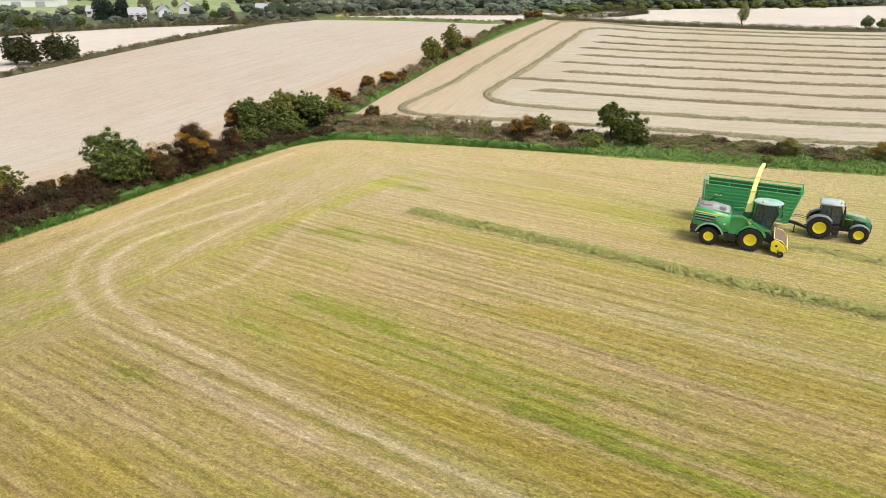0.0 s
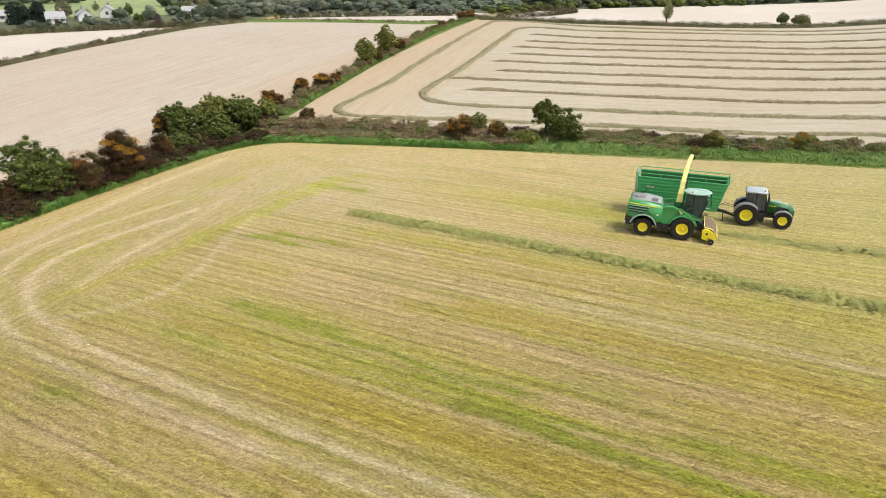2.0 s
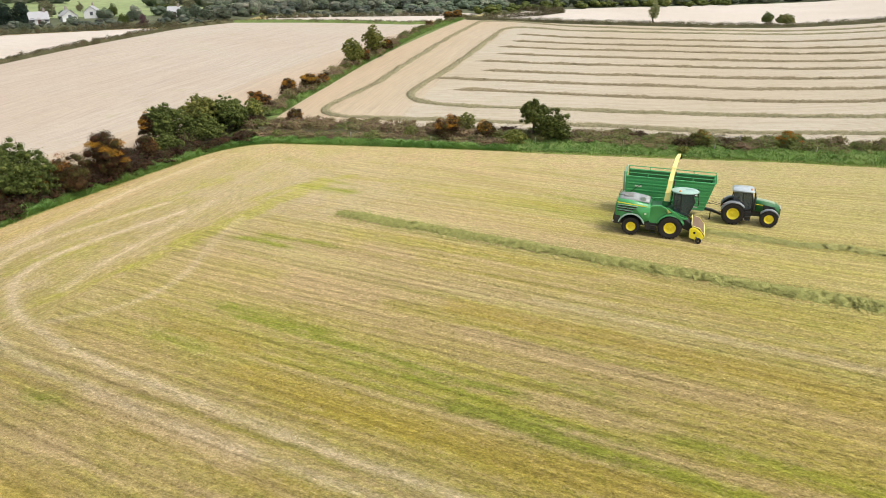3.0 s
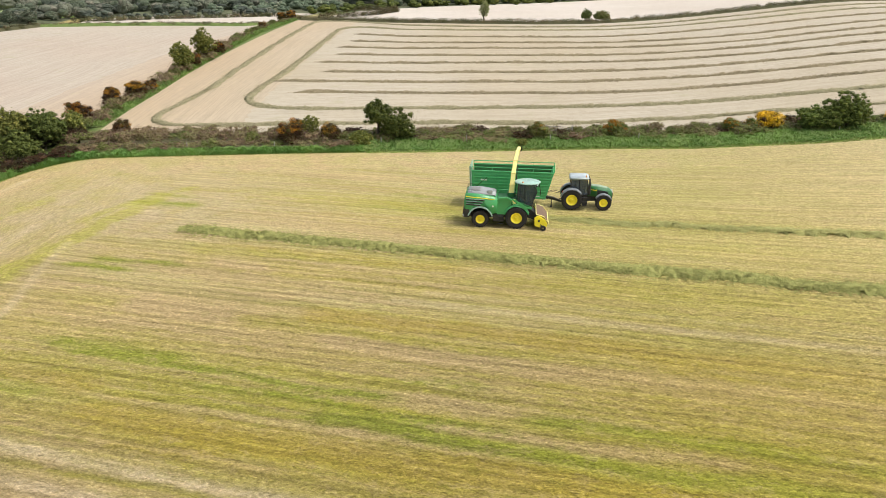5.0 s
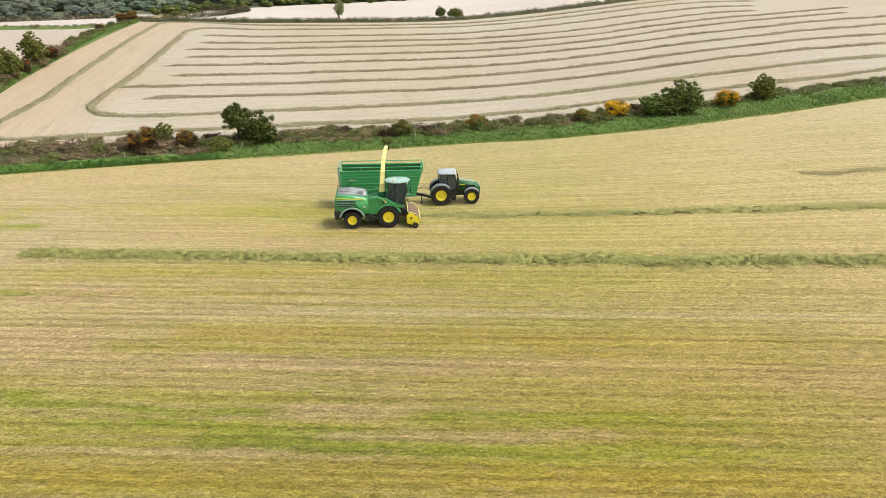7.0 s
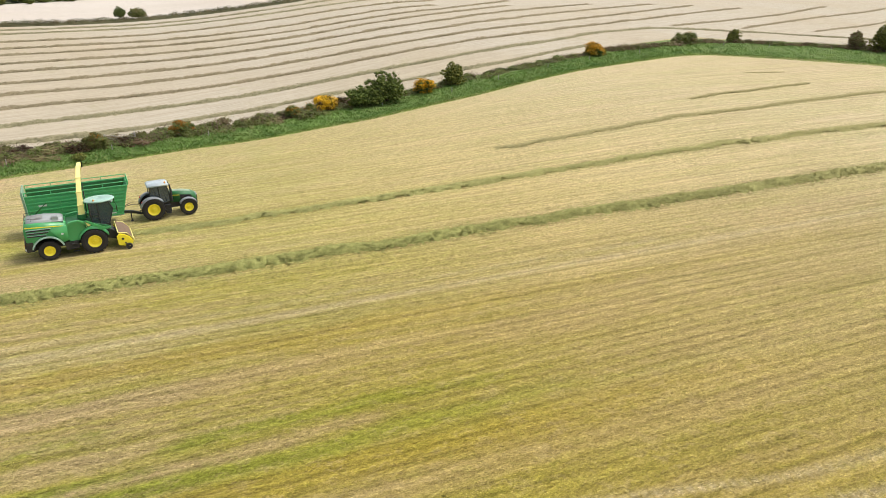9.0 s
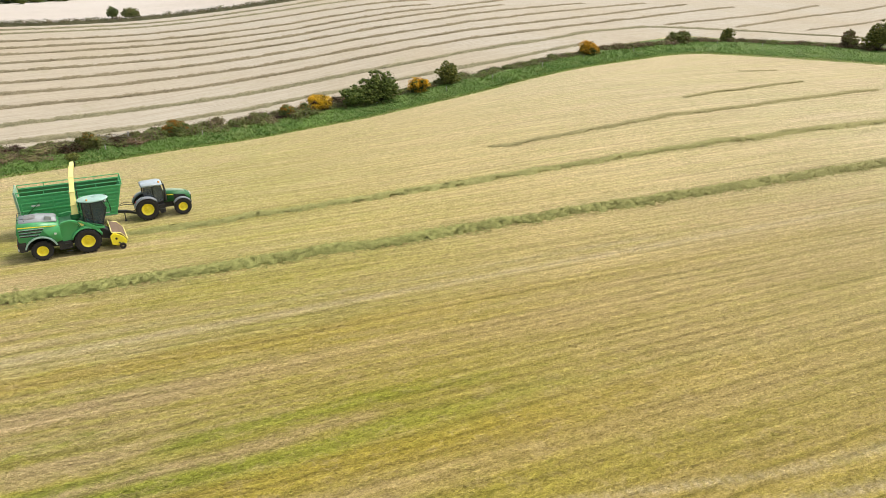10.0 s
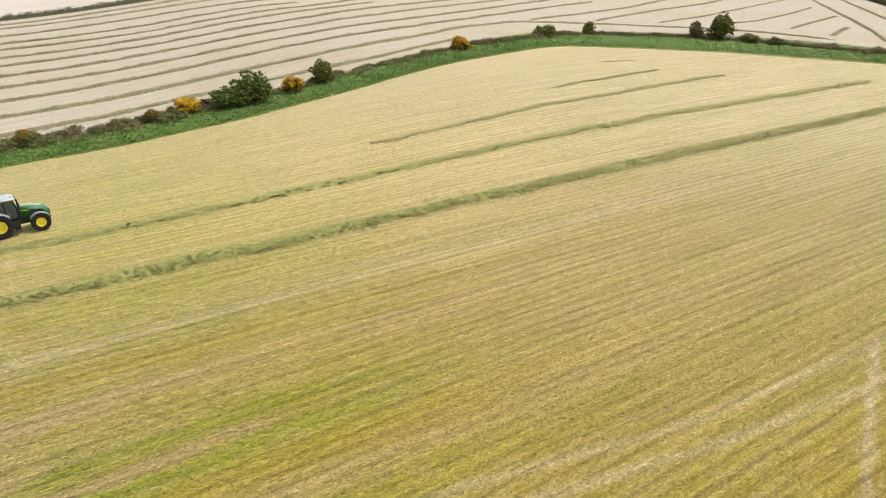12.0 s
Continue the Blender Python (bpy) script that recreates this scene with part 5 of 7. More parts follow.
GREY_TOP = paint("engine_deck_grey", (0.34, 0.36, 0.36), 0.5, 0.0, 0.4, (0.42, 0.42, 0.34))
ROOF_GREY = paint("roof_light_grey", (0.46, 0.53, 0.56), 0.35, 0.0, 0.2)
FENDER = paint("fender_grey", (0.25, 0.275, 0.30), 0.4, 0.0, 0.3)
REEL = paint("reel_cover_brown", (0.17, 0.11, 0.07), 0.75, 0.0, 0.6, (0.28, 0.2, 0.12))
RIM_PALE = paint("rim_weathered_white", (0.55, 0.50, 0.44), 0.6, 0.0, 0.5)
WHITE = paint("label_white", (0.75, 0.77, 0.72), 0.5, 0.0, 0.1)
SEAT = paint("seat_fabric", (0.03, 0.03, 0.028), 0.9, 0.0, 0.2)
LAMP_AMBER = paint("amber_lens", (0.8, 0.32, 0.02), 0.2, 0.0, 0.05)
LAMP_RED = paint("red_lens", (0.45, 0.02, 0.015), 0.2, 0.0, 0.05)
LAMP_CLEAR = paint("clear_lens", (0.75, 0.77, 0.78), 0.12, 0.2, 0.05)
GLASS = glass_material()


def solid(*pieces):
    bm = bmesh.new()
    for add, args in pieces:
        add(bm, *args)
    return bm


def soften(bm, faces, bevel):
    if bevel > 0:
        edges = {e for f in faces for e in f.edges}
        bmesh.ops.bevel(bm, geom=list(edges), offset=bevel, segments=2, affect="EDGES", clamp_overlap=True)


def box(bm, x0, x1, y0, y1, z0, z1, bevel=0.03):
    v = [bm.verts.new((x, y, z)) for x in (x0, x1) for y in (y0, y1) for z in (z0, z1)]
    f = [bm.faces.new([v[i] for i in q]) for q in ((0, 1, 3, 2), (4, 6, 7, 5), (0, 4, 5, 1), (2, 3, 7, 6), (0, 2, 6, 4), (1, 5, 7, 3))]
    soften(bm, f, bevel)


def prism(bm, outline, y0, y1, bevel=0.03, pinch=None):
    """A side outline (x, z) carried from y0 to y1. pinch: (z, share) draws what lies above z towards the middle."""
    def yy(y, z):
        if pinch and z > pinch[0]:
            return y * (1 - pinch[1] * min(1, (z - pinch[0]) / pinch[2]))
        return y
    a = [bm.verts.new((x, yy(y0, z), z)) for x, z in outline]
    b = [bm.verts.new((x, yy(y1, z), z)) for x, z in outline]
    n = len(outline)
    f = [bm.faces.new(a), bm.faces.new(b[::-1])]
    f += [bm.faces.new((a[i], b[i], b[(i + 1) % n], a[(i + 1) % n])) for i in range(n)]
    soften(bm, f, bevel)


def arch(cx, cz, r, a0, a1, k=9):
    return [(cx + r * math.cos(radians(a0 + (a1 - a0) * i / k)), cz + r * math.sin(radians(a0 + (a1 - a0) * i / k))) for i in range(k + 1)]


def lathe(bm, outline, cx=0, cy=0, cz=0, sides=36):
    """A closed outline of (radius, y) turned about the y axis."""
    rings = []
    for k in range(sides):
        a = 2 * math.pi * k / sides
        rings.append([bm.verts.new((cx + r * math.cos(a), cy + y, cz + r * math.sin(a))) for r, y in outline])
    n = len(outline)
    for k in range(sides):
        p, q = rings[k], rings[(k + 1) % sides]
        for i in range(n):
            bm.faces.new((p[i], p[(i + 1) % n], q[(i + 1) % n], q[i]))


def bar(bm, points, r, sides=6):
    pts, f = tube(points, [r] * len(points), sides)
    v = [bm.verts.new(p) for p in pts]
    for q in f:
        bm.faces.new([v[i] for i in q])


def wheel(parent, x, y, d, w, rim_d, rim_mat, lugs=18, dish=0.12):
    """A tyre with lugs; its rim and hub are pieces of it. The outer side faces away from the machine's middle."""
    out = -1 if y < 0 else 1
    r, rr, h = d / 2, rim_d / 2, w / 2
    bm = bmesh.new()
    lathe(bm, [(rr, -h * 0.8), (rr + (r - rr) * 0.5, -h), (r * 0.93, -h * 0.95), (r * 0.965, -h * 0.6), (r * 0.965, h * 0.6), (r * 0.93, h * 0.95), (rr + (r - rr) * 0.5, h), (rr, h * 0.8)])
    for k in range(lugs):
        for s in (-1, 1):
            a = 2 * math.pi * (k + (0.25 if s > 0 else -0.25)) / lugs
            quad = []
            for rad in (0.94, 1.0):
                for yy, da in ((0.02, 0.0), (0.02, 0.1), (0.98, 0.26), (0.98, 0.16)):
                    quad.append(bm.verts.new((r * rad * math.cos(a + da), s * h * yy, r * rad * math.sin(a + da))))
            for q in ((0, 1, 5, 4), (1, 2, 6, 5), (2, 3, 7, 6), (3, 0, 4, 7), (4, 5, 6, 7)):
                bm.faces.new([quad[i] for i in q])
    t = part("wheel", bm, RUBBER, parent, "black lugged tyre", place=Matrix.Translation((x, y, r)))
    bm = bmesh.new()
    o = out * h
    lathe(bm, [(rr * 1.02, o * 0.85), (rr * 0.96, o * 0.88), (rr * 0.86, o * 0.5), (rr * 0.5, o * (0.5 - dish)), (rr * 0.28, o * 0.55), (0.02, o * 0.58), (0.02, -o * 0.3), (rr * 1.02, -o * 0.3)], sides=28)
    part("rim", bm, rim_mat, t, "steel wheel rim", True)
    bm = bmesh.new()
    lathe(bm, [(rr * 0.2, o * 0.5), (rr * 0.2, o * 0.72), (0.02, o * 0.76), (0.02, o * 0.5)], sides=14)
    for k in range(8):
        a = 2 * math.pi * k / 8
        lathe(bm, [(0.025, o * 0.45), (0.025, o * 0.62), (0.004, o * 0.62), (0.004, o * 0.45)], rr * 0.36 * math.cos(a), 0, rr * 0.36 * math.sin(a), 6)
    part("hub", bm, rim_mat, t)
    return t


def at_ground(ob, x, y, turn):
    """Stand a machine on the slope."""
    a = radians(turn)
    f, s = Vector((math.cos(a), math.sin(a), 0)), Vector((-math.sin(a), math.cos(a), 0))

    def z(p):
        return height(x + p.x, y + p.y)
    fx = Vector((f.x * 2, f.y * 2, z(f * 2) - z(Vector((0, 0, 0))))) / 2
    sx = Vector((s.x * 2, s.y * 2, z(s) - z(-s))) / 2
    fx.normalize()
    up = fx.cross(sx).normalized()
    sx = up.cross(fx)
    ob.matrix_world = Matrix(((fx.x, sx.x, up.x, x), (fx.y, sx.y, up.y, y), (fx.z, sx.z, up.z, height(x, y) + 0.02), (0, 0, 0, 1)))


def forage_harvester():
    h = tagged(new("forage_harvester"), "green and yellow self-propelled forage harvester picking up a windrow", "harvester")
    # running gear
    for s in (-1, 1):
        wheel(h, 0, s * 1.2, 2.1, 0.72, 1.06, YELLOW, 20)
        wheel(h, -3.45, s * 1.22, 1.66, 0.56, 0.86, YELLOW, 18)
    part("chassis", solid((box, (-4.63, 1.0, -0.55, 0.55, 0.75, 1.35)), (box, (-0.2, 0.2, -0.9, 0.9, 0.8, 1.25)), (box, (-3.6, -3.3, -1.0, 1.0, 0.7, 0.95)),
                          (prism, ([(0.9, 0.9), (2.0, 0.55), (2.0, 1.2), (1.0, 1.9), (0.4, 1.9)], -0.6, 0.6))), BLACK, h, "black chassis and feed housing")
    # engine hood
    rear = [(-4.95, 1.85), (-5.01, 2.55), (-4.93, 3.1), (-4.70, 3.3), (-3.6, 3.25), (-2.2, 3.02), (-1.85, 2.7), (-1.9, 1.5), (-2.25, 1.42)]
    rear += arch(-3.45, 0.9, 1.2, 22, 158, 10) + [(-4.44, 1.6)]
    part("engine_hood", solid((prism, (rear, -1.42, 1.42, 0.05, (2.7, 0.16, 0.6)))), GREEN, h, "glossy green engine hood", True)
    for s in (-1, 1):
        part("rear_fender", solid((prism, (arch(-3.45, 0.9, 1.24, 15, 165, 12) + arch(-3.45, 0.9, 1.13, 165, 15, 12), s * 1.5 - 0.09, s * 1.5 + 0.04, 0.01))), GREEN_PALE, h, "pale green wheel-arch lip")
    part("hood_deck", solid((prism, ([(-4.74, 3.26), (-4.67, 3.4), (-3.4, 3.42), (-2.1, 3.2), (-1.95, 3.02)], -0.98, 0.98, 0.05))), GREY_TOP, h, "pale grey engine deck on top", True)
    part("air_screen", solid((box, (-4.25, -3.5, -0.6, 0.6, 3.4, 3.47)), (box, (-4.35, -3.65, -0.48, 0.48, 3.45, 3.5))), STEEL, h, "rotary air screen")
    part("exhaust_stack", solid((box, (-2.85, -2.35, -0.95, -0.4, 3.1, 3.6, 0.06))), GREY_TOP, h, "squat grey exhaust hood")
    for s in (-1, 1):
        for i in range(3):
            z = 2.84 - 0.24 * i
            part("louvre", solid((prism, ([(-4.82, z - 0.12), (-4.78, z), (-3.0 - 0.2 * i, z - 0.08), (-3.1 - 0.2 * i, z - 0.2)], s * 1.4 - 0.04, s * 1.4 + 0.06, 0.012))), BLACK, h, "black cooling louvre")
            part("louvre_lip", solid((prism, ([(-4.83, z - 0.015), (-4.82, z + 0.025), (-3.0 - 0.2 * i, z - 0.055), (-3.0 - 0.2 * i, z - 0.1)], s * 1.41 - 0.03, s * 1.41 + 0.07, 0.008))), GREEN_PALE, h, "pale green louvre lip")
        part("stripe", solid((prism, ([(-4.86, 3.02), (-4.83, 3.09), (-2.1, 2.84), (-2.0, 2.77)], s * 1.36 - 0.02, s * 1.36 + 0.035, 0.008))), YELLOW, h, "thin yellow stripe")
        part("badge", solid((box, (-2.35, -2.18, s * 1.41, s * 1.44, 2.08, 2.24, 0.01))), WHITE, h, "small white plate")
    part("rear_bumper", solid((box, (-5.10, -4.42, -1.44, 1.44, 0.95, 1.88, 0.08)), (box, (-5.16, -5.01, -1.3, 1.3, 1.0, 1.35, 0.04))), BLACK, h, "black rear bumper and counterweight")
    for s in (-1, 1):
        part("tail_lamp", solid((box, (-5.13, -5.07, s * 1.25 - 0.12, s * 1.25 + 0.12, 1.5, 1.66, 0.02))), LAMP_RED, h, "red tail lamp")
        part("work_lamp", solid((box, (-5.14, -5.05, s * 1.36 - 0.1, s * 1.36 + 0.1, 1.12, 1.3, 0.03))), LAMP_CLEAR, h, "clear corner lamp")
    rail = [[(-4.78, -0.9, 3.3), (-4.78, -0.9, 3.62), (-4.32, -0.9, 3.66), (-4.32, -0.9, 3.35)], [(-4.78, 0.9, 3.3), (-4.78, 0.9, 3.62), (-4.32, 0.9, 3.66), (-4.32, 0.9, 3.35)], [(-4.78, -0.9, 3.62), (-4.78, 0.9, 3.62)]]
    part("handrail", solid(*[(bar, (q, 0.025)) for q in rail]), BLACK, h, "black tubular handrail")
    # middle bay, steps, front fenders
    mid = [(-1.9, 1.45), (-1.9, 2.75), (-0.9, 2.8), (0.1, 2.55), (1.35, 2.1), (1.5, 1.9), (1.2, 1.85)] + arch(0, 1.05, 1.2, 45, 160, 9) + [(-1.3, 1.2)]
    # shade of the recessed bay is put into the deeper green
    part("side_body", solid((prism, (mid, -1.08, 1.08, 0.04))), GREEN_DARK, h, "recessed side body, bay shade in its deeper green")
    for s in (-1, 1):
        y = s * 1.36
        door = [(-1.86, 1.3), (-1.86, 2.66), (-1.6, 2.86), (-0.95, 2.95), (-0.62, 2.7), (-0.5, 2.3), (-0.95, 1.75), (-1.05, 1.3)]
        part("side_door", solid((prism, (door, s * 1.16 - 0.06, s * 1.16 + 0.06, 0.02))), GREEN, h, "recessed green service door")
        lip = [(-1.95, 1.5), (-1.95, 2.72), (-1.7, 2.98), (-1.0, 3.08), (-0.5, 2.86), (-0.28, 2.45), (-0.36, 2.42), (-0.6, 2.74), (-1.02, 2.94), (-1.62, 2.86), (-1.82, 2.66), (-1.84, 1.5)]
        part("bay_frame", solid((prism, (lip, s * 1.26 - 0.14, s * 1.26 + 0.14, 0.015))), GREEN, h, "green arched frame round the service bay")
        part("emblem", solid((prism, ([(-0.42, 2.42), (-0.45, 2.78), (-0.2, 2.9), (-0.05, 2.62), (-0.1, 2.45)], y - 0.02, y + 0.08, 0.01))), SPOUT, h, "plain pale yellow emblem")
        fend = arch(0, 1.05, 1.27, 18, 165, 12) + arch(0, 1.05, 1.14, 165, 18, 12)
        part("front_fender", solid((prism, (fend, min(y - s * 0.5, y + s * 0.1), max(y - s * 0.5, y + s * 0.1), 0.015))), GREEN, h, "green front fender", True)
        brace = [(-0.5, 2.9), (-0.35, 2.98), (0.9, 2.18), (1.45, 2.1), (1.45, 1.98), (0.7, 2.0)]
        part("front_cowl", solid((prism, (brace, y - 0.12, y + 0.02, 0.02))), GREEN, h, "green cowl sweeping down to the front")
        part("step_box", solid((box, (-2.2, -1.2, min(y, y - s * 0.5), max(y, y - s * 0.5), 0.62, 1.32, 0.04)), (box, (-1.75, -1.25, min(y + s * 0.18, y), max(y + s * 0.18, y), 0.45, 0.5, 0.01)),
                               (box, (-1.75, -1.25, min(y + s * 0.18, y), max(y + s * 0.18, y), 0.78, 0.83, 0.01)), (box, (-1.75, -1.25, min(y + s * 0.18, y), max(y + s * 0.18, y), 1.1, 1.15, 0.01))), BLACK, h, "black steps and tank")
    part("turret", solid((lathe, ([(0.02, -0.2), (0.4, -0.2), (0.4, 0.2), (0.02, 0.2)], 0, 0, 0, 20))), GREEN_DARK, h, "green spout turret", place=Matrix.Translation((-0.55, 0, 3.0)) @ Matrix.Rotation(radians(90), 4, "X"))
    # cab
    glass = [(0.2, 2.2), (0.08, 3.23), (0.12, 4.16), (1.6, 4.16), (1.86, 3.55), (1.42, 2.26)]
    part("cab_glass", solid((prism, (glass, -0.8, 0.8, 0.04, (2.2, -0.12, 2.05)))), GLASS, h, "dark tinted cab glass")
    posts = []
    for s in (-1, 1):
        posts += [(bar, ([(0.18, s * 0.82, 2.2), (0.06, s * 0.87, 3.23), (0.1, s * 0.91, 4.19)], 0.06)), (bar, ([(1.42, s * 0.82, 2.26), (1.87, s * 0.88, 3.55), (1.62, s * 0.91, 4.19)], 0.05)),
                  (bar, ([(0.72, s * 0.83, 2.2), (0.7, s * 0.91, 4.19)], 0.04)), (bar, ([(0.15, s * 0.83, 2.23), (1.42, s * 0.83, 2.26)], 0.06)), (bar, ([(0.08, s * 0.87, 3.17), (0.7, s * 0.87, 3.17)], 0.03))]
    for q in posts:
        part("cab_pillar", solid(q), BLACK, h, "black cab pillar")
    part("cab_floor", solid((box, (0.1, 1.5, -0.85, 0.85, 2.02, 2.24, 0.04))), BLACK, h)
    part("cab_seat", solid((box, (0.35, 0.85, -0.28, 0.28, 2.5, 2.72, 0.06)), (box, (0.25, 0.42, -0.28, 0.28, 2.7, 3.5, 0.06))), SEAT, h, "empty driver's seat")
    part("steering_column", solid((bar, ([(1.35, 0, 2.2), (1.2, 0, 2.85)], 0.05)), (lathe, ([(0.2, -0.015), (0.23, -0.015), (0.23, 0.015), (0.2, 0.015)], 1.2, 0, 2.87, 16))), BLACK, h)
    dome = [(0.01, -0.07), (0.85, -0.09), (1.0, -0.06), (1.06, 0.01), (0.98, 0.07), (0.66, 0.13), (0.01, 0.16)]
    part("cab_roof", solid((lathe, (dome, 0, 0, 0, 28))), GREEN_PALE, h, "domed oval cab roof, sky reflection in its pale green", True, Matrix.Translation((0.95, 0, 4.26)) @ Matrix.Rotation(radians(90), 4, "X") @ Matrix.Diagonal((1.17, 1, 1, 1)))
    for y in (-0.8, -0.45, 0.45, 0.8):
        part("roof_lamp", solid((box, (1.96 - 0.2 * abs(y), 2.08 - 0.2 * abs(y), y - 0.11, y + 0.11, 4.1, 4.19, 0.02))), LAMP_CLEAR, h, "roof work lamp")
    for s in (-1, 1):
        part("mirror", solid((bar, ([(1.75, s * 0.85, 4.13), (2.1, s * 1.35, 4.16), (2.15, s * 1.4, 3.88)], 0.02)), (box, (2.11, 2.19, s * 1.4 - 0.12, s * 1.4 + 0.12, 3.4, 3.92, 0.02))), BLACK, h, "black wing mirror")
    part("beacon", solid((lathe, ([(0.0, 0.0), (0.07, 0.0), (0.06, 0.16), (0.0, 0.18)], 0, 0, 0, 12))), LAMP_AMBER, h, "amber beacon", place=Matrix.Translation((0.5, -0.75, 4.32)) @ Matrix.Rotation(radians(90), 4, "X"))
    # discharge spout, swung over the trailer
    line = [(-0.55, 0.0, 3.15), (-0.5, 0.06, 3.95), (-0.42, 0.35, 4.95), (-0.28, 1.05, 5.95), (-0.1, 2.05, 6.6), (0.05, 3.0, 6.8)]
    size = [(0.27, 0.28), (0.23, 0.25), (0.2, 0.22), (0.18, 0.2), (0.16, 0.18), (0.15, 0.16)]
    bm = bmesh.new()
    rings = []
    for i, c in enumerate(line):
        d = (Vector(line[min(i + 1, 5)]) - Vector(line[max(i - 1, 0)])).normalized()
        sx = Vector((1, 0, 0))
        u = d.cross(sx).normalized()
        a, b = size[i]
        rings.append([bm.verts.new(Vector(c) + sx * a * p + u * b * q) for p, q in ((-1, -1), (1, -1), (1, 1), (0.6, 1.25), (-0.6, 1.25), (-1, 1))])
    for p, q in zip(rings, rings[1:]):
        for i in range(6):
            bm.faces.new((p[i], p[(i + 1) % 6], q[(i + 1) % 6], q[i]))
    bm.faces.new(rings[0])
    bm.faces.new(rings[-1][::-1])
    soften(bm, list(bm.faces), 0.025)
    sp = part("spout", bm, SPOUT, h, "tall curved pale yellow discharge spout")
    for i in (1, 2, 3, 4):
        c = Vector(line[i])
        d = (Vector(line[i + 1]) - Vector(line[i - 1])).normalized()
        u = d.cross(Vector((1, 0, 0))).normalized()
        a, b = size[i][0] + 0.025, size[i][1] + 0.03
        loop = [c + Vector((1, 0, 0)) * a * p + u * b * q for p, q in ((-1, -1), (1, -1), (1, 1), (0.6, 1.25), (-0.6, 1.25), (-1, 1), (-1, -1))]
        part("flange", solid((bar, (loop, 0.03, 5))), SPOUT, sp)
    part("spout_flap", solid((prism, ([(-0.2, 0.0), (0.25, 0.0), (0.25, 0.06), (-0.2, 0.06)], 0.0, 0.75, 0.01))), BLACK, h, "dark deflector flap at the spout's end", place=Matrix.Translation((0.05, 3.0, 6.9)) @ Matrix.Rotation(radians(-48), 4, "X"))
    part("spout_ram", solid((bar, ([(-0.15, 0.3, 3.2), (-0.08, 0.75, 4.9)], 0.05)), (bar, ([(-0.08, 0.75, 4.9), (-0.02, 1.2, 5.6)], 0.03))), BLACK, h, "black spout lift ram")
    # pick-up header
    for s in (-1, 1):
        plate = [(1.75, 0.42), (1.7, 1.2), (1.95, 1.42), (2.3, 1.32), (2.75, 1.0), (2.98, 0.6), (2.85, 0.35), (2.4, 0.22)]
        part("end_plate", solid((prism, (plate, s * 1.62 - 0.1, s * 1.62 + 0.1, 0.03))), YELLOW, h, "yellow header end plate")
        part("end_shield", solid((lathe, ([(0.0, -0.03), (0.1, -0.03), (0.1, 0.03), (0.0, 0.03)], 2.15, s * 1.75, 0.95, 12))), BLACK, h, "black drive cover")
        part("reel_arm", solid((bar, ([(1.85, s * 1.54, 1.52), (2.55, s * 1.56, 1.36), (3.04, s * 1.56, 0.75)], 0.045))), SPOUT, h, "yellow reel arm")
        g = part("gauge_wheel", solid((lathe, ([(0.1, -0.09), (0.24, -0.1), (0.27, -0.05), (0.27, 0.05), (0.24, 0.1), (0.1, 0.09)], 2.55, s * 1.88, 0.27, 18))), RUBBER, h, "small black gauge wheel")
        part("wheel_arm", solid((bar, ([(2.55, s * 1.8, 0.27), (2.3, s * 1.76, 0.6)], 0.05))), BLACK, g)
    part("reel_cover", solid((prism, ([(1.8, 1.46), (1.92, 1.56), (2.5, 1.36), (2.96, 0.86), (2.99, 0.62), (2.92, 0.6), (2.86, 0.82), (2.44, 1.26)], -1.52, 1.52, 0.02))), REEL, h, "brown tined cover over the pick-up")
    part("front_bar", solid((bar, ([(3.03, -1.58, 0.7), (3.03, 1.58, 0.7)], 0.05)), (bar, ([(1.86, -1.55, 1.56), (1.86, 1.55, 1.56)], 0.045))), SPOUT, h, "yellow cross bar")
    part("pickup_drum", solid((lathe, ([(0.05, -1.48), (0.3, -1.48), (0.3, 1.48), (0.05, 1.48)], 2.55, 0, 0.5, 18)), *[(bar, ([(2.55 + 0.3 * math.cos(a), -1.4 + 0.14 * j, 0.5 + 0.3 * math.sin(a)), (2.55 + 0.44 * math.cos(a + 0.3), -1.4 + 0.14 * j, 0.5 + 0.44 * math.sin(a + 0.3))], 0.012, 4)) for j in range(21) for a in (0.3, 1.5)]), BLACK, h, "dark tined pick-up drum")
    part("auger", solid((lathe, ([(0.05, -1.45), (0.22, -1.45), (0.22, 1.45), (0.05, 1.45)], 2.05, 0, 0.75, 16))), STEEL, h, "steel feed auger")
    at_ground(h, 27.72, 57.27, -25.6)
    return h


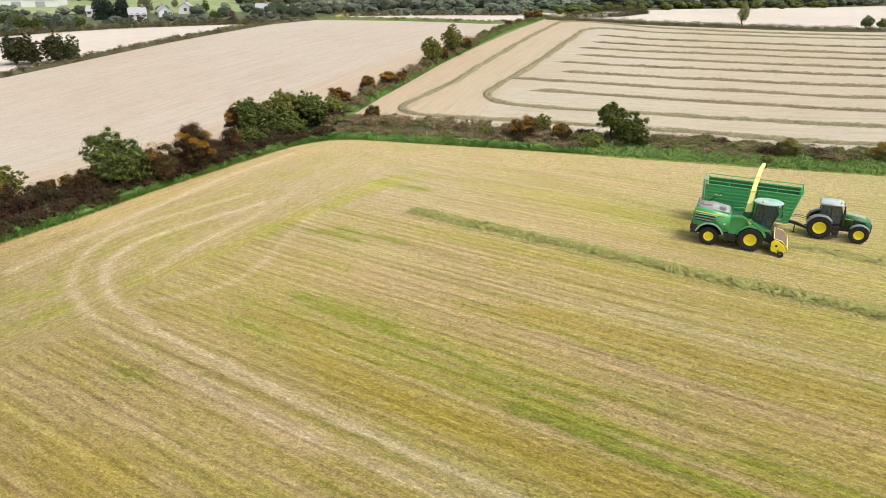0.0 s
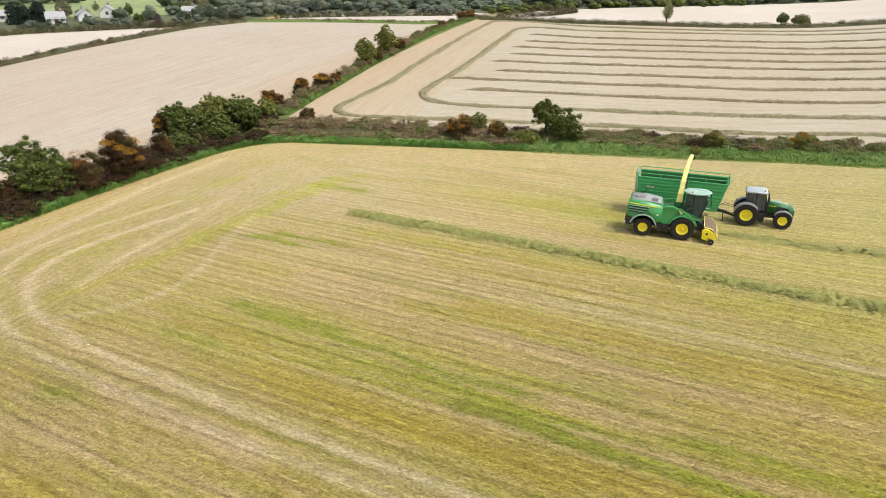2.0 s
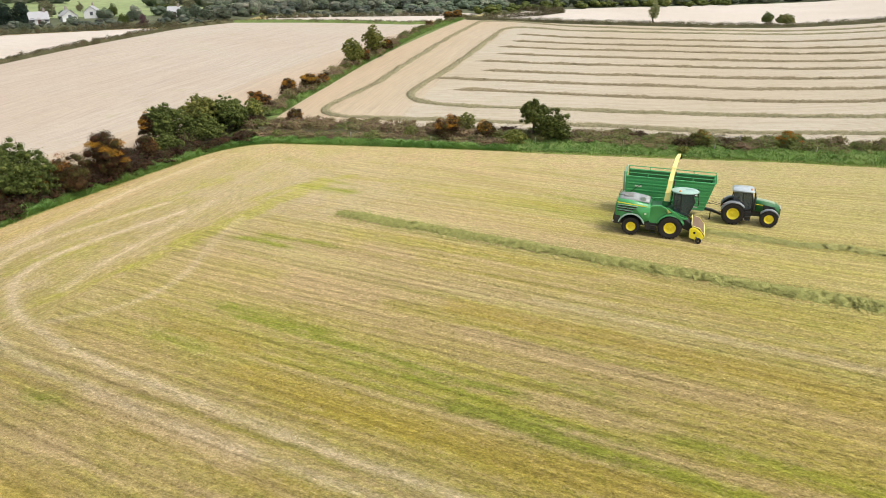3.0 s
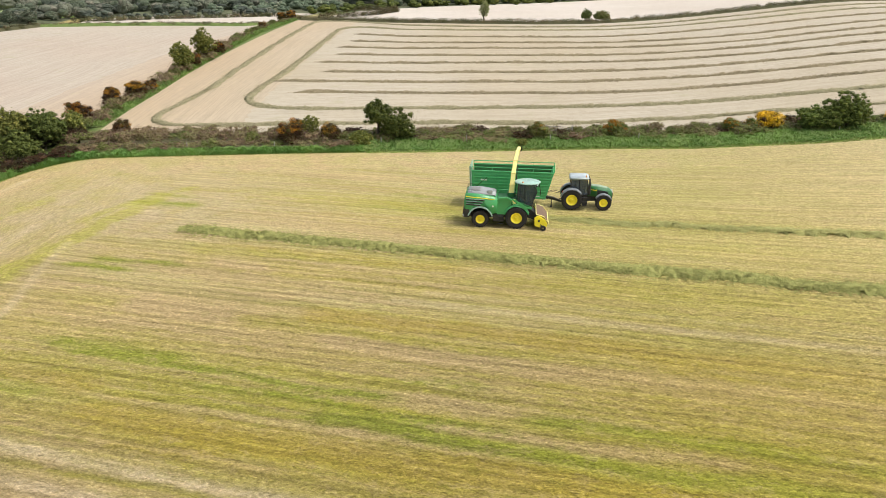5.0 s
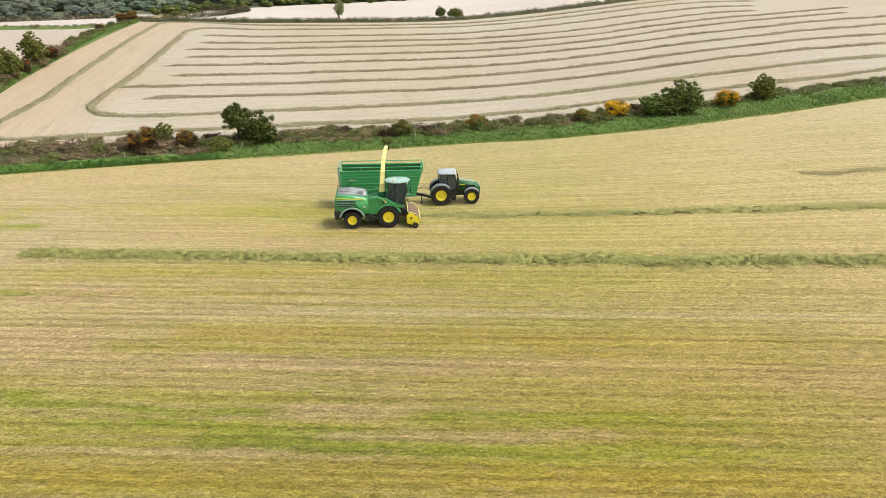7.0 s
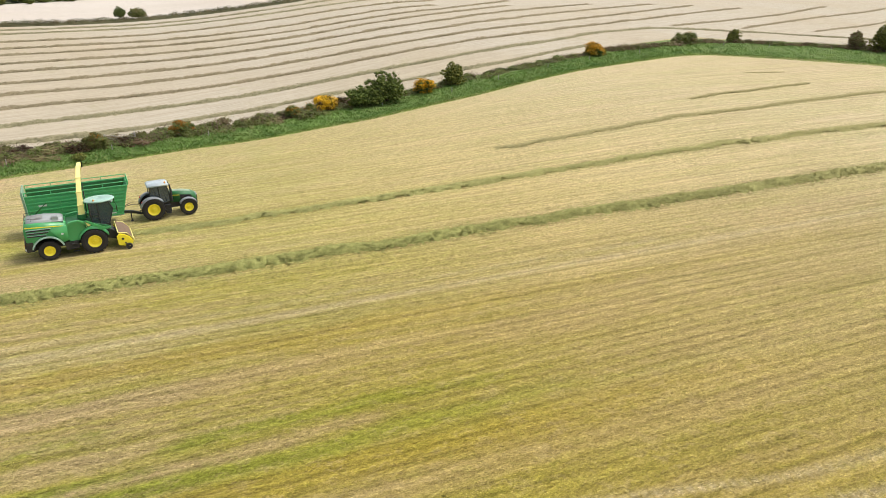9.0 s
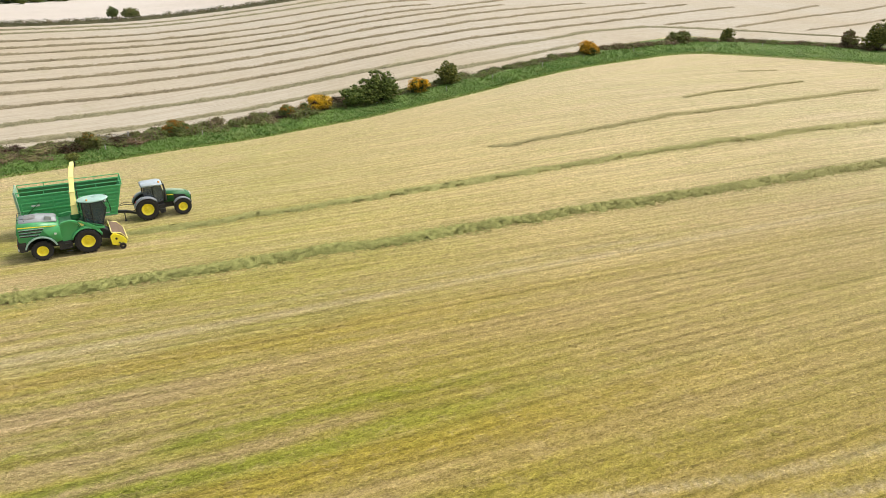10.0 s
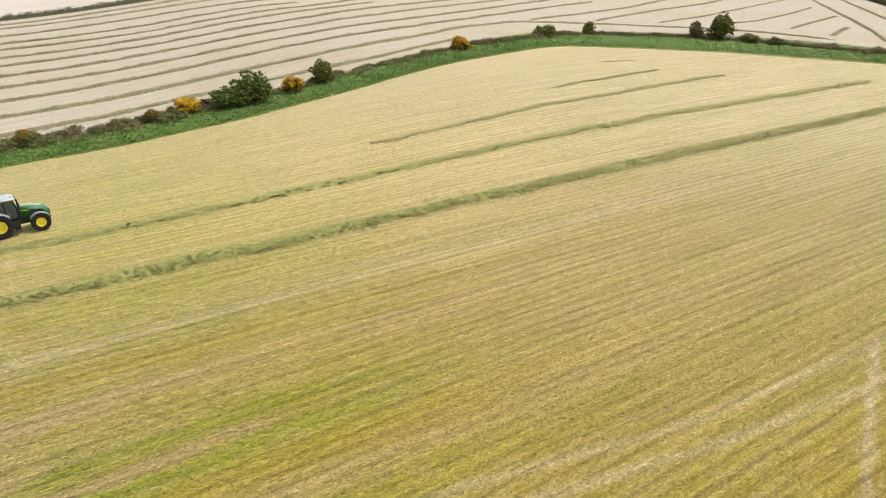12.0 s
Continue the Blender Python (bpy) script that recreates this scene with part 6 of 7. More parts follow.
def tractor():
    h = tagged(new("tractor"), "green tractor with yellow wheels drawing the silage trailer", "tractor")
    cab = Matrix.Translation((0.48, 0, 0))
    for s in (-1, 1):
        wheel(h, 0, s * 0.98, 2.14, 0.62, 1.12, YELLOW, 20)
        wheel(h, 3.2, s * 0.98, 1.64, 0.5, 0.84, YELLOW, 18)
    part("chassis", solid((box, (-0.4, 3.9, -0.34, 0.34, 0.75, 1.35)), (box, (-0.15, 0.15, -0.8, 0.8, 0.92, 1.22)), (box, (3.05, 3.35, -0.85, 0.85, 0.66, 0.95)), (box, (3.7, 4.15, -0.4, 0.4, 0.75, 1.3, 0.06))), BLACK, h, "dark gearbox, axles and front weight")
    hood = [(1.58, 1.35), (1.56, 2.34), (1.8, 2.42), (2.8, 2.3), (3.75, 2.08), (4.08, 1.8), (4.12, 1.25), (3.8, 1.15)]
    part("hood", solid((prism, (hood, -0.52, 0.52, 0.07, (1.9, 0.16, 0.5)))), GREEN_DARK, h, "green sloping engine hood", True)
    # light from above on the hood, put in as a paler strip
    part("hood_top", solid((prism, ([(1.66, 2.4), (1.7, 2.46), (2.8, 2.35), (3.6, 2.16), (3.6, 2.1)], -0.3, 0.3, 0.02))), HOOD_TOP, h, "paler olive strip for the light on the hood's top", True)
    part("grille", solid((box, (4.02, 4.16, -0.42, 0.42, 1.22, 1.72, 0.04))), BLACK, h, "black front grille")
    for s in (-1, 1):
        part("headlamp", solid((box, (4.04, 4.17, s * 0.32 - 0.11, s * 0.32 + 0.11, 1.72, 1.86, 0.03))), LAMP_CLEAR, h, "clear headlamp")
        part("side_grille", solid((prism, ([(2.6, 1.5), (2.6, 2.0), (3.6, 1.86), (3.75, 1.5)], s * 0.53 - 0.02, s * 0.53 + 0.02, 0.01))), BLACK, h, "black side mesh")
        part("hood_stripe", solid((prism, ([(1.7, 2.02), (1.7, 2.07), (2.55, 1.98), (2.55, 1.94)], s * 0.53 - 0.02, s * 0.53 + 0.02, 0.005))), YELLOW, h, "yellow stripe")
        y = s * 0.98
        f1 = arch(0, 1.07, 1.2, 35, 165, 12) + arch(0, 1.07, 1.1, 165, 35, 12)
        part("rear_fender", solid((prism, (f1, min(y - s * 0.36, y + s * 0.3), max(y - s * 0.36, y + s * 0.3), 0.015))), FENDER, h, "grey rear fender", True)
        f2 = arch(3.2, 0.82, 0.93, 25, 150, 10) + arch(3.2, 0.82, 0.87, 150, 25, 10)
        part("front_fender", solid((prism, (f2, y - 0.24, y + 0.24, 0.012))), FENDER, h, "grey front mudguard", True)
        part("step", solid((box, (1.05, 1.6, min(y - s * 0.4, y + s * 0.05), max(y - s * 0.4, y + s * 0.05), 0.55, 1.3, 0.03)), (box, (1.1, 1.55, min(y, y + s * 0.2), max(y, y + s * 0.2), 0.5, 0.55, 0.01)), (box, (1.1, 1.55, min(y, y + s * 0.16), max(y, y + s * 0.16), 0.85, 0.9, 0.01))), BLACK, h, "black steps and fuel tank")
        part("tail_lamp", solid((box, (-1.0, -0.92, y - 0.1, y + 0.1, 1.82, 1.95, 0.02))), LAMP_RED, h, "red tail lamp")
        part("mirror", solid((bar, ([(1.2, s * 0.8, 2.9), (1.35, s * 1.2, 2.95)], 0.018)), (box, (1.31, 1.38, s * 1.2 - 0.1, s * 1.2 + 0.1, 2.6, 2.98, 0.02))), BLACK, h, "black wing mirror", place=cab)
    glass = [(-0.55, 1.75), (-0.62, 2.4), (-0.5, 3.16), (0.98, 3.16), (1.18, 2.35), (1.12, 1.6), (0.5, 1.45)]
    part("cab_glass", solid((prism, (glass, -0.74, 0.74, 0.03))), GLASS, h, "dark cab glass", place=cab)
    posts = []
    for s in (-1, 1):
        posts += [(bar, ([(-0.55, s * 0.75, 1.75), (-0.63, s * 0.77, 2.4), (-0.5, s * 0.76, 3.2)], 0.045)), (bar, ([(1.12, s * 0.75, 1.6), (1.19, s * 0.77, 2.35), (0.98, s * 0.76, 3.2)], 0.04)), (bar, ([(0.3, s * 0.76, 1.5), (0.25, s * 0.76, 3.2)], 0.035)), (bar, ([(-0.55, s * 0.76, 1.75), (0.5, s * 0.76, 1.45), (1.12, s * 0.76, 1.6)], 0.05))]
    for q in posts:
        part("cab_pillar", solid(q), BLACK, h, "black cab pillar", place=cab)
    part("cab_floor", solid((box, (-0.5, 1.1, -0.7, 0.7, 1.3, 1.5, 0.04))), BLACK, h, place=cab)
    part("cab_seat", solid((box, (-0.1, 0.4, -0.27, 0.27, 1.85, 2.05, 0.05)), (box, (-0.22, -0.04, -0.27, 0.27, 2.0, 2.65, 0.05))), SEAT, h, "empty driver's seat", place=cab)
    part("steering_column", solid((bar, ([(0.9, 0, 1.5), (0.75, 0, 2.1)], 0.05)), (lathe, ([(0.18, -0.015), (0.21, -0.015), (0.21, 0.015), (0.18, 0.015)], 0.75, 0, 2.12, 16))), BLACK, h, place=cab)
    roof = [(-0.75, 3.16), (-0.8, 3.26), (-0.6, 3.4), (0.9, 3.42), (1.18, 3.3), (1.2, 3.2), (1.05, 3.14)]
    part("cab_roof", solid((prism, (roof, -0.86, 0.86, 0.05))), ROOF_GREY, h, "pale grey cab roof", True, cab)
    for y in (-0.65, 0.65):
        part("roof_lamp", solid((box, (1.16, 1.24, y - 0.13, y + 0.13, 3.2, 3.3, 0.02))), LAMP_CLEAR, h, "roof work lamp", place=cab)
    part("beacon", solid((lathe, ([(0.0, 0.0), (0.07, 0.0), (0.06, 0.17), (0.0, 0.19)], 0, 0, 0, 12))), LAMP_AMBER, h, "amber beacon", place=Matrix.Translation((1.38, -0.72, 3.4)) @ Matrix.Rotation(radians(90), 4, "X"))
    part("exhaust", solid((bar, ([(1.78, -0.68, 1.6), (1.78, -0.68, 3.05), (1.72, -0.68, 3.28)], 0.075, 10)), (bar, ([(1.78, -0.68, 1.5), (1.78, -0.68, 2.4)], 0.12, 10))), BLACK, h, "black exhaust stack")
    part("lift_arms", solid((bar, ([(-0.3, -0.4, 0.8), (-1.2, -0.35, 0.7)], 0.05)), (bar, ([(-0.3, 0.4, 0.8), (-1.2, 0.35, 0.7)], 0.05)), (box, (-1.2, -0.3, -0.12, 0.12, 0.45, 0.65))), BLACK, h, "rear linkage and hitch")
    at_ground(h, 35.26, 59.98, -27.0)
    return h


def silage_trailer():
    h = tagged(new("silage_trailer"), "high-sided green silage trailer on tandem axles, empty", "trailer")
    z0, z1, w = 1.28, 3.95, 1.32
    # floor and walls; the front wall leans forward
    part("floor", solid((box, (0.15, 7.5, -w + 0.03, w - 0.03, z0 - 0.08, z0, 0.01))), TRAILER_GREEN, h, "green steel floor")
    side = [(0.0, z0), (-0.12, z1), (8.25, z1), (7.55, z0)]
    ribs = 4
    for s in (-1, 1):
        y = s * w
        wall = part("side_wall", solid((prism, (side, y - 0.035, y + 0.035, 0.01))), TRAILER_GREEN, h, "pressed green steel side")
        for i in range(ribs + 1):
            z = z0 + (z1 - z0) * i / ribs
            f = i / ribs
            part("rail", solid((prism, ([(-0.12 * f, z - 0.05), (-0.12 * f, z + 0.05), (7.55 + 0.7 * f, z + 0.05), (7.55 + 0.7 * f, z - 0.05)], min(y, y + s * 0.15), max(y, y + s * 0.15), 0.015))), TRAILER_GREEN, wall)
        for i in range(ribs):
            z = z0 + (z1 - z0) * (i + 0.5) / ribs
            f = (i + 0.5) / ribs
            part("swage", solid((prism, ([(0.05, z - 0.09), (0.05, z + 0.09), (7.45 + 0.7 * f, z + 0.09), (7.45 + 0.7 * f, z - 0.09)], min(y, y + s * 0.11), max(y, y + s * 0.11), 0.02))), TRAILER_GREEN, wall)
        for x in (0.0, 2.5, 5.0, 7.5):
            d = 0.7 * (x > 7)
            part("upright", solid((prism, ([(x, z0 - 0.05), (x - 0.02, z1 + 0.02), (x + 0.12 + d, z1 + 0.02), (x + 0.14, z0 - 0.05)] if not d else [(7.42, z0), (8.08, z1), (8.24, z1), (7.56, z0)], min(y, y + s * 0.13), max(y, y + s * 0.13), 0.015))), TRAILER_GREEN, wall)
        part("shade_lining", solid((prism, ([(0.05, z0), (-0.06, z1 - 0.04), (8.14, z1 - 0.04), (7.48, z0)], y - s * 0.06 - 0.015, y - s * 0.06 + 0.015, 0.0))), TRAILER_INNER, wall, "dark inner sheet for the inside's shade, grass-stained")
        # open rail above the side
        ext = [(bar, ([(-0.12, y, z1 + 0.36), (8.36, y, z1 + 0.36)], 0.045))]
        ext += [(bar, ([(x, y, z1), (x, y, z1 + 0.36)], 0.035)) for x in (-0.1, 2.0, 4.1, 6.2, 8.33)]
        part("top_rail", solid(*ext), TRAILER_GREEN, h, "open green rail along the top")
        part("bottom_rail", solid((box, (-0.05, 7.6, min(y - s * 0.06, y + s * 0.12), max(y - s * 0.06, y + s * 0.12), z0 - 0.14, z0 + 0.02, 0.015))), TRAILER_PALE, h, "pale lower edge rail")
        part("sign", solid((box, (0.85, 1.5, y + s * 0.1, y + s * 0.125, 2.95, 3.1, 0.005))), WHITE, h, "small white plate with no legible writing")
        part("sign", solid((box, (5.6, 6.25, y + s * 0.1, y + s * 0.125, 2.95, 3.15, 0.005))), WHITE, h, "small white plate with no legible writing")
        part("sign", solid((box, (6.0, 6.95, y + s * 0.115, y + s * 0.135, 1.42, 1.52, 0.005))), WHITE, h, "pale strip of unreadable lettering")
        part("gate_ram", solid((bar, ([(0.1, y + s * 0.16, 2.0), (1.0, y + s * 0.16, 2.85)], 0.06)), (bar, ([(1.0, y + s * 0.16, 2.85), (1.5, y + s * 0.16, 3.3)], 0.035))), GREEN_DARK, h, "tailgate ram and link")
    part("front_wall", solid((prism, ([(7.5, z0), (7.56, z0), (8.26, z1), (8.2, z1)], -w, w, 0.01))), TRAILER_GREEN, h, "green front wall leaning forward")
    for y in (-0.7, 0.0, 0.7):
        part("front_rib", solid((prism, ([(7.54, z0), (7.64, z0), (8.34, z1), (8.24, z1)], y - 0.05, y + 0.05, 0.01))), TRAILER_GREEN, h)
    part("front_mesh", solid(*[(bar, ([(8.26 + 0.1 * k, -w, z1 + 0.36 * k), (8.26 + 0.1 * k, w, z1 + 0.36 * k)], 0.035)) for k in (0, 1)], *[(bar, ([(8.27, y, z1), (8.36, y, z1 + 0.36)], 0.025)) for y in np.linspace(-w, w, 7)]), TRAILER_GREEN, h, "green front guard")
    gate = part("tailgate", solid((prism, ([(-0.14, z0 - 0.1), (-0.28, z1 + 0.45), (-0.2, z1 + 0.45), (-0.06, z0 - 0.1)], -w, w, 0.01))), TRAILER_PALE, h, "pale green tailgate")
    for y in (-1.28, -0.45, 0.45, 1.28):
        part("gate_rib", solid((prism, ([(-0.22, z0 - 0.1), (-0.36, z1 + 0.45), (-0.26, z1 + 0.45), (-0.12, z0 - 0.1)], y - 0.05, y + 0.05, 0.01))), TRAILER_PALE, gate)
    for z in (1.3, 2.2, 3.1, 4.0):
        part("gate_bar", solid((box, (-0.34, -0.16 - 0.05 * (z - 1.2), -1.28, 1.28, z - 0.05, z + 0.05, 0.01))), TRAILER_PALE, gate)
    # chassis, axles, drawbar
    part("chassis", solid((box, (0.2, 7.6, -0.5, -0.36, 0.92, 1.2, 0.01)), (box, (0.2, 7.6, 0.36, 0.5, 0.92, 1.2, 0.01)), *[(box, (x, x + 0.12, -1.25, 1.25, 1.04, 1.2, 0.01)) for x in (0.3, 1.6, 3.0, 4.4, 5.8, 7.2)]), GREEN_DARK, h, "dark green chassis beams")
    part("suspension", solid((box, (1.75, 3.75, -0.62, -0.5, 0.7, 0.95, 0.02)), (box, (1.75, 3.75, 0.5, 0.62, 0.7, 0.95, 0.02)), (bar, ([(2.0, -1.0, 0.62), (2.0, 1.0, 0.62)], 0.08)), (bar, ([(3.55, -1.0, 0.62), (3.55, 1.0, 0.62)], 0.08))), BLACK, h, "leaf springs and axles")
    part("drawbar", solid((prism, ([(7.2, 0.9), (7.2, 1.2), (8.4, 1.0), (9.1, 0.72), (9.35, 0.66), (9.35, 0.54), (9.0, 0.56), (8.3, 0.78)], -0.16, 0.16, 0.02)), (box, (9.3, 9.5, -0.09, 0.09, 0.52, 0.66, 0.02)), (bar, ([(8.2, -0.3, 0.9), (8.2, -0.3, 0.12)], 0.05)), (box, (8.08, 8.32, -0.42, -0.18, 0.05, 0.12, 0.01))), BLACK, h, "black drawbar and jack stand")
    part("hydraulic_hoses", solid((bar, ([(7.7, 0.1, 1.5), (8.3, 0.12, 1.75), (9.0, 0.1, 1.6), (9.6, 0.08, 1.25)], 0.03)), (bar, ([(7.7, -0.1, 1.5), (8.3, -0.1, 1.62), (9.0, -0.1, 1.5), (9.6, -0.08, 1.2)], 0.03))), BLACK, h, "hydraulic hoses to the tractor")
    part("toolbox", solid((box, (4.6, 6.2, -1.2, -0.9, 0.72, 1.02, 0.03))), BLACK, h, "dark side locker")
    for s in (-1, 1):
        wheel(h, 2.0, s * 1.08, 1.24, 0.46, 0.66, RIM_PALE, 16)
        wheel(h, 3.55, s * 1.08, 1.24, 0.46, 0.66, RIM_PALE, 16)
        part("mud_flap", solid((box, (1.05, 1.1, s * 1.08 - 0.24, s * 1.08 + 0.24, 0.35, 1.1, 0.01))), BLACK, h)
        part("tail_lamp", solid((box, (-0.3, -0.2, s * 1.1 - 0.16, s * 1.1 + 0.16, 1.0, 1.14, 0.02))), LAMP_RED, h, "red tail lamp")
    at_ground(h, 26.14, 64.63, -27.0)
    return h


forage_harvester()
tractor()
silage_trailer()

# ---- fence posts and the gate ----


def fence_post(tall=1.15):
    bm = bmesh.new()
    lathe(bm, [(0.005, 0.0), (0.06, 0.0), (0.055, tall - 0.04), (0.03, tall), (0.005, tall)], sides=8)
    me = bpy.data.meshes.new("fence_post")
    bmesh.ops.rotate(bm, verts=bm.verts, cent=(0, 0, 0), matrix=Matrix.Rotation(radians(90), 3, "X"))
    bm.to_mesh(me)
    bm.free()
    me.materials.append(M_POST)
    ob = tagged(new("fence_post", me), "weathered grey wooden fence post on the grassy bank", "fence post", "posts along the hedge")
    return ob


first_post = fence_post()
POSTS = [(8.7, 93.9), (23.0, 91.5), (45.8, 84.8), (49.6, 84.0), (57.4, 80.5), (71.3, 74.6), (81.4, 69.3), (92.6, 63.9), (103, 61.4), (116, 58.6), (128.2, 55.9), (145, 52), (162.2, 49.0), (170.3, 41.4), (172.7, 32.1),
         (177, 20.1), (177.9, -13.2), (-2.5, 97.4), (34.5, 88.3)]
for i, (x, y) in enumerate(POSTS):
    m = Matrix.Translation((x, y, height(x, y) + 0.1)) @ Matrix.Rotation(radians(random.uniform(-4, 4)), 4, "X")
    if i:
        copy_thing(first_post, m)
    else:
        first_post.matrix_basis = m


def field_gate(x0, y0, x1, y1):
    g = tagged(new("field_gate"), "galvanised tubular field gate in a gap of the hedge", "gate")
    ln = math.hypot(x1 - x0, y1 - y0)
    for i in range(6):
        z = 0.25 + 0.19 * i
        part("gate_rail", solid((bar, ([(0.1, 0, z), (ln - 0.1, 0, z)], 0.022))), STEEL, g)
    for x in (0.1, ln / 2, ln - 0.1):
        part("gate_stile", solid((bar, ([(x, 0, 0.22), (x, 0, 1.24)], 0.025))), STEEL, g)
    for x in (-0.05, ln + 0.05):
        part("gate_post", solid((box, (x - 0.09, x + 0.09, -0.09, 0.09, -0.3, 1.45, 0.015))), M_POST, g, "timber gate post")
    g.matrix_world = Matrix.Translation((x0, y0, height(x0, y0) + 0.1)) @ Matrix.Rotation(math.atan2(y1 - y0, x1 - x0), 4, "Z")


field_gate(47.2, 88.6, 50.4, 87.0)

# ---- village, wood and other things in the distance ----
M_RENDER = paint("white_render", (0.74, 0.74, 0.72), 0.8, 0.0, 0.25, (0.5, 0.48, 0.42))
M_SLATE = paint("slate_roof", (0.38, 0.38, 0.39), 0.6, 0.0, 0.4, (0.26, 0.25, 0.23))
M_TIN = paint("pale_tin_roof", (0.55, 0.59, 0.64), 0.45, 0.3, 0.25)
M_WINDOW = paint("dark_window", (0.10, 0.11, 0.12), 0.15, 0.0, 0.05)
M_DOOR = paint("painted_door", (0.12, 0.05, 0.04), 0.5, 0.0, 0.1)
M_CHIMNEY = paint("chimney_brick", (0.36, 0.31, 0.28), 0.85, 0.0, 0.4)
M_CONIFER = foliage("conifer_needles", (0.010, 0.018, 0.014), (0.03, 0.045, 0.03))
M_BARE = foliage("budding_twigs", (0.13, 0.12, 0.07), (0.24, 0.22, 0.13), (0.2, 0.23, 0.1), 0.2)
M_PURPLE = foliage("copper_leaves", (0.06, 0.035, 0.04), (0.16, 0.10, 0.10))


def house(x, y, turn, ln, wd, eave, ridge, label):
    h = tagged(new("house"), label, "house")
    l, w = ln / 2, wd / 2
    wall = part("wall", solid((box, (-l, l, -w, w, -1.0, eave, 0.02))), M_RENDER, h, "white rendered wall")
    for s in (-1, 1):
        bm = bmesh.new()
        v = [bm.verts.new(p) for p in ((s * l, -w, eave), (s * l, w, eave), (s * l, 0, ridge), (s * (l - 0.3), -w, eave), (s * (l - 0.3), w, eave), (s * (l - 0.3), 0, ridge))]
        for q in ((0, 1, 2), (3, 5, 4), (0, 2, 5, 3), (1, 4, 5, 2), (0, 3, 4, 1)):
            bm.faces.new([v[i] for i in q])
        part("gable", bm, M_RENDER, h, "white gable")
        t = 0.16
        slope = (ridge - eave) / w
        bm = bmesh.new()
        e = 0.35
        pts = [(s * (w + e), eave - slope * e), (0, ridge), (0, ridge + t), (s * (w + e), eave - slope * e + t)]
        a = [bm.verts.new((-l - 0.25, p[0], p[1])) for p in pts]
        b = [bm.verts.new((l + 0.25, p[0], p[1])) for p in pts]
        bm.faces.new(a)
        bm.faces.new(b[::-1])
        for i in range(4):
            bm.faces.new((a[i], b[i], b[(i + 1) % 4], a[(i + 1) % 4]))
        roof = part("roof", bm, M_SLATE, h, "grey slate roof slope")
        if s > 0:
            part("chimney", solid((box, (l - 1.2, l - 0.5, -0.35, 0.35, ridge - 0.4, ridge + 0.9, 0.02)), (box, (l - 1.1, l - 0.6, -0.2, 0.2, ridge + 0.85, ridge + 1.15, 0.02))), M_CHIMNEY, roof, "brick chimney")
        for k in (-0.55, 0.0, 0.55):
            if k == 0 and s < 0:
                part("door", solid((box, (-0.5, 0.5, -w - 0.04, -w + 0.1, 0.0, 2.05, 0.02))), M_DOOR, h, "dark front door")
                continue
            win = part("window", solid((box, (k * ln / 1.5 - 0.6, k * ln / 1.5 + 0.6, s * w - 0.06, s * w + 0.06, 0.9, 2.0, 0.02))), M_WINDOW, h, "dark window pane")
            part("sill", solid((box, (k * ln / 1.5 - 0.7, k * ln / 1.5 + 0.7, s * w - 0.12, s * w + 0.12, 0.8, 0.88, 0.01))), M_RENDER, win)
        part("window", solid((box, (s * l - 0.06, s * l + 0.06, -0.5, 0.5, 1.0, 2.1, 0.02))), M_WINDOW, h, "dark window pane")
    h.matrix_world = Matrix.Translation((x, y, height(x, y))) @ Matrix.Rotation(radians(turn), 4, "Z")
    return h


house(-102.5, 240.0, 28, 5.4, 4.6, 1.8, 3.7, "small white gabled cottage with slate roof")
house(-97.5, 250.5, 120, 6.4, 4.6, 1.8, 3.5, "white bungalow with grey roof behind trees")
house(-93.8, 262.5, 100, 5.8, 4.8, 2.0, 3.9, "white gabled house at the village edge")
house(-121.0, 252.0, 15, 7.0, 5.0, 1.9, 3.4, "low white house half hidden by trees")
house(-66.0, 262.0, 10, 4.4, 4.6, 2.0, 3.4, "distant pale cottage among trees")


def barn(x, y, turn, ln, wd, eave, ridge):
    b = tagged(new("farm_shed"), "long pale tin-roofed farm shed beyond the village", "shed")
    part("wall", solid((box, (-ln / 2, ln / 2, -wd / 2, wd / 2, -1.0, eave, 0.03))), M_RENDER, b, "pale shed wall")
    for i in range(2):
        o = (i - 0.5) * wd / 2
        part("roof", solid((prism, ([(o - wd / 4 - 0.1, eave), (o, ridge), (o, ridge + 0.12), (o - wd / 4 - 0.1, eave + 0.12)], -ln / 2 - 0.3, ln / 2 + 0.3, 0.01)), (prism, ([(o + wd / 4 + 0.1, eave), (o, ridge), (o, ridge + 0.12), (o + wd / 4 + 0.1, eave + 0.12)], -ln / 2 - 0.3, ln / 2 + 0.3, 0.01))), M_TIN, b, "pale tin roof", place=Matrix.Rotation(radians(90), 4, "Z"))
    for k in (-0.3, 0.0, 0.3):
        part("door", solid((box, (k * ln - 1.8, k * ln + 1.8, -wd / 2 - 0.08, -wd / 2 + 0.1, 0.0, eave - 0.4, 0.02))), M_SLATE, b, "grey sliding door")
    b.matrix_world = Matrix.Translation((x, y, height(x, y))) @ Matrix.Rotation(radians(turn), 4, "Z")


barn(-176.0, 302.0, 12, 30.0, 16.0, 2.6, 4.0)


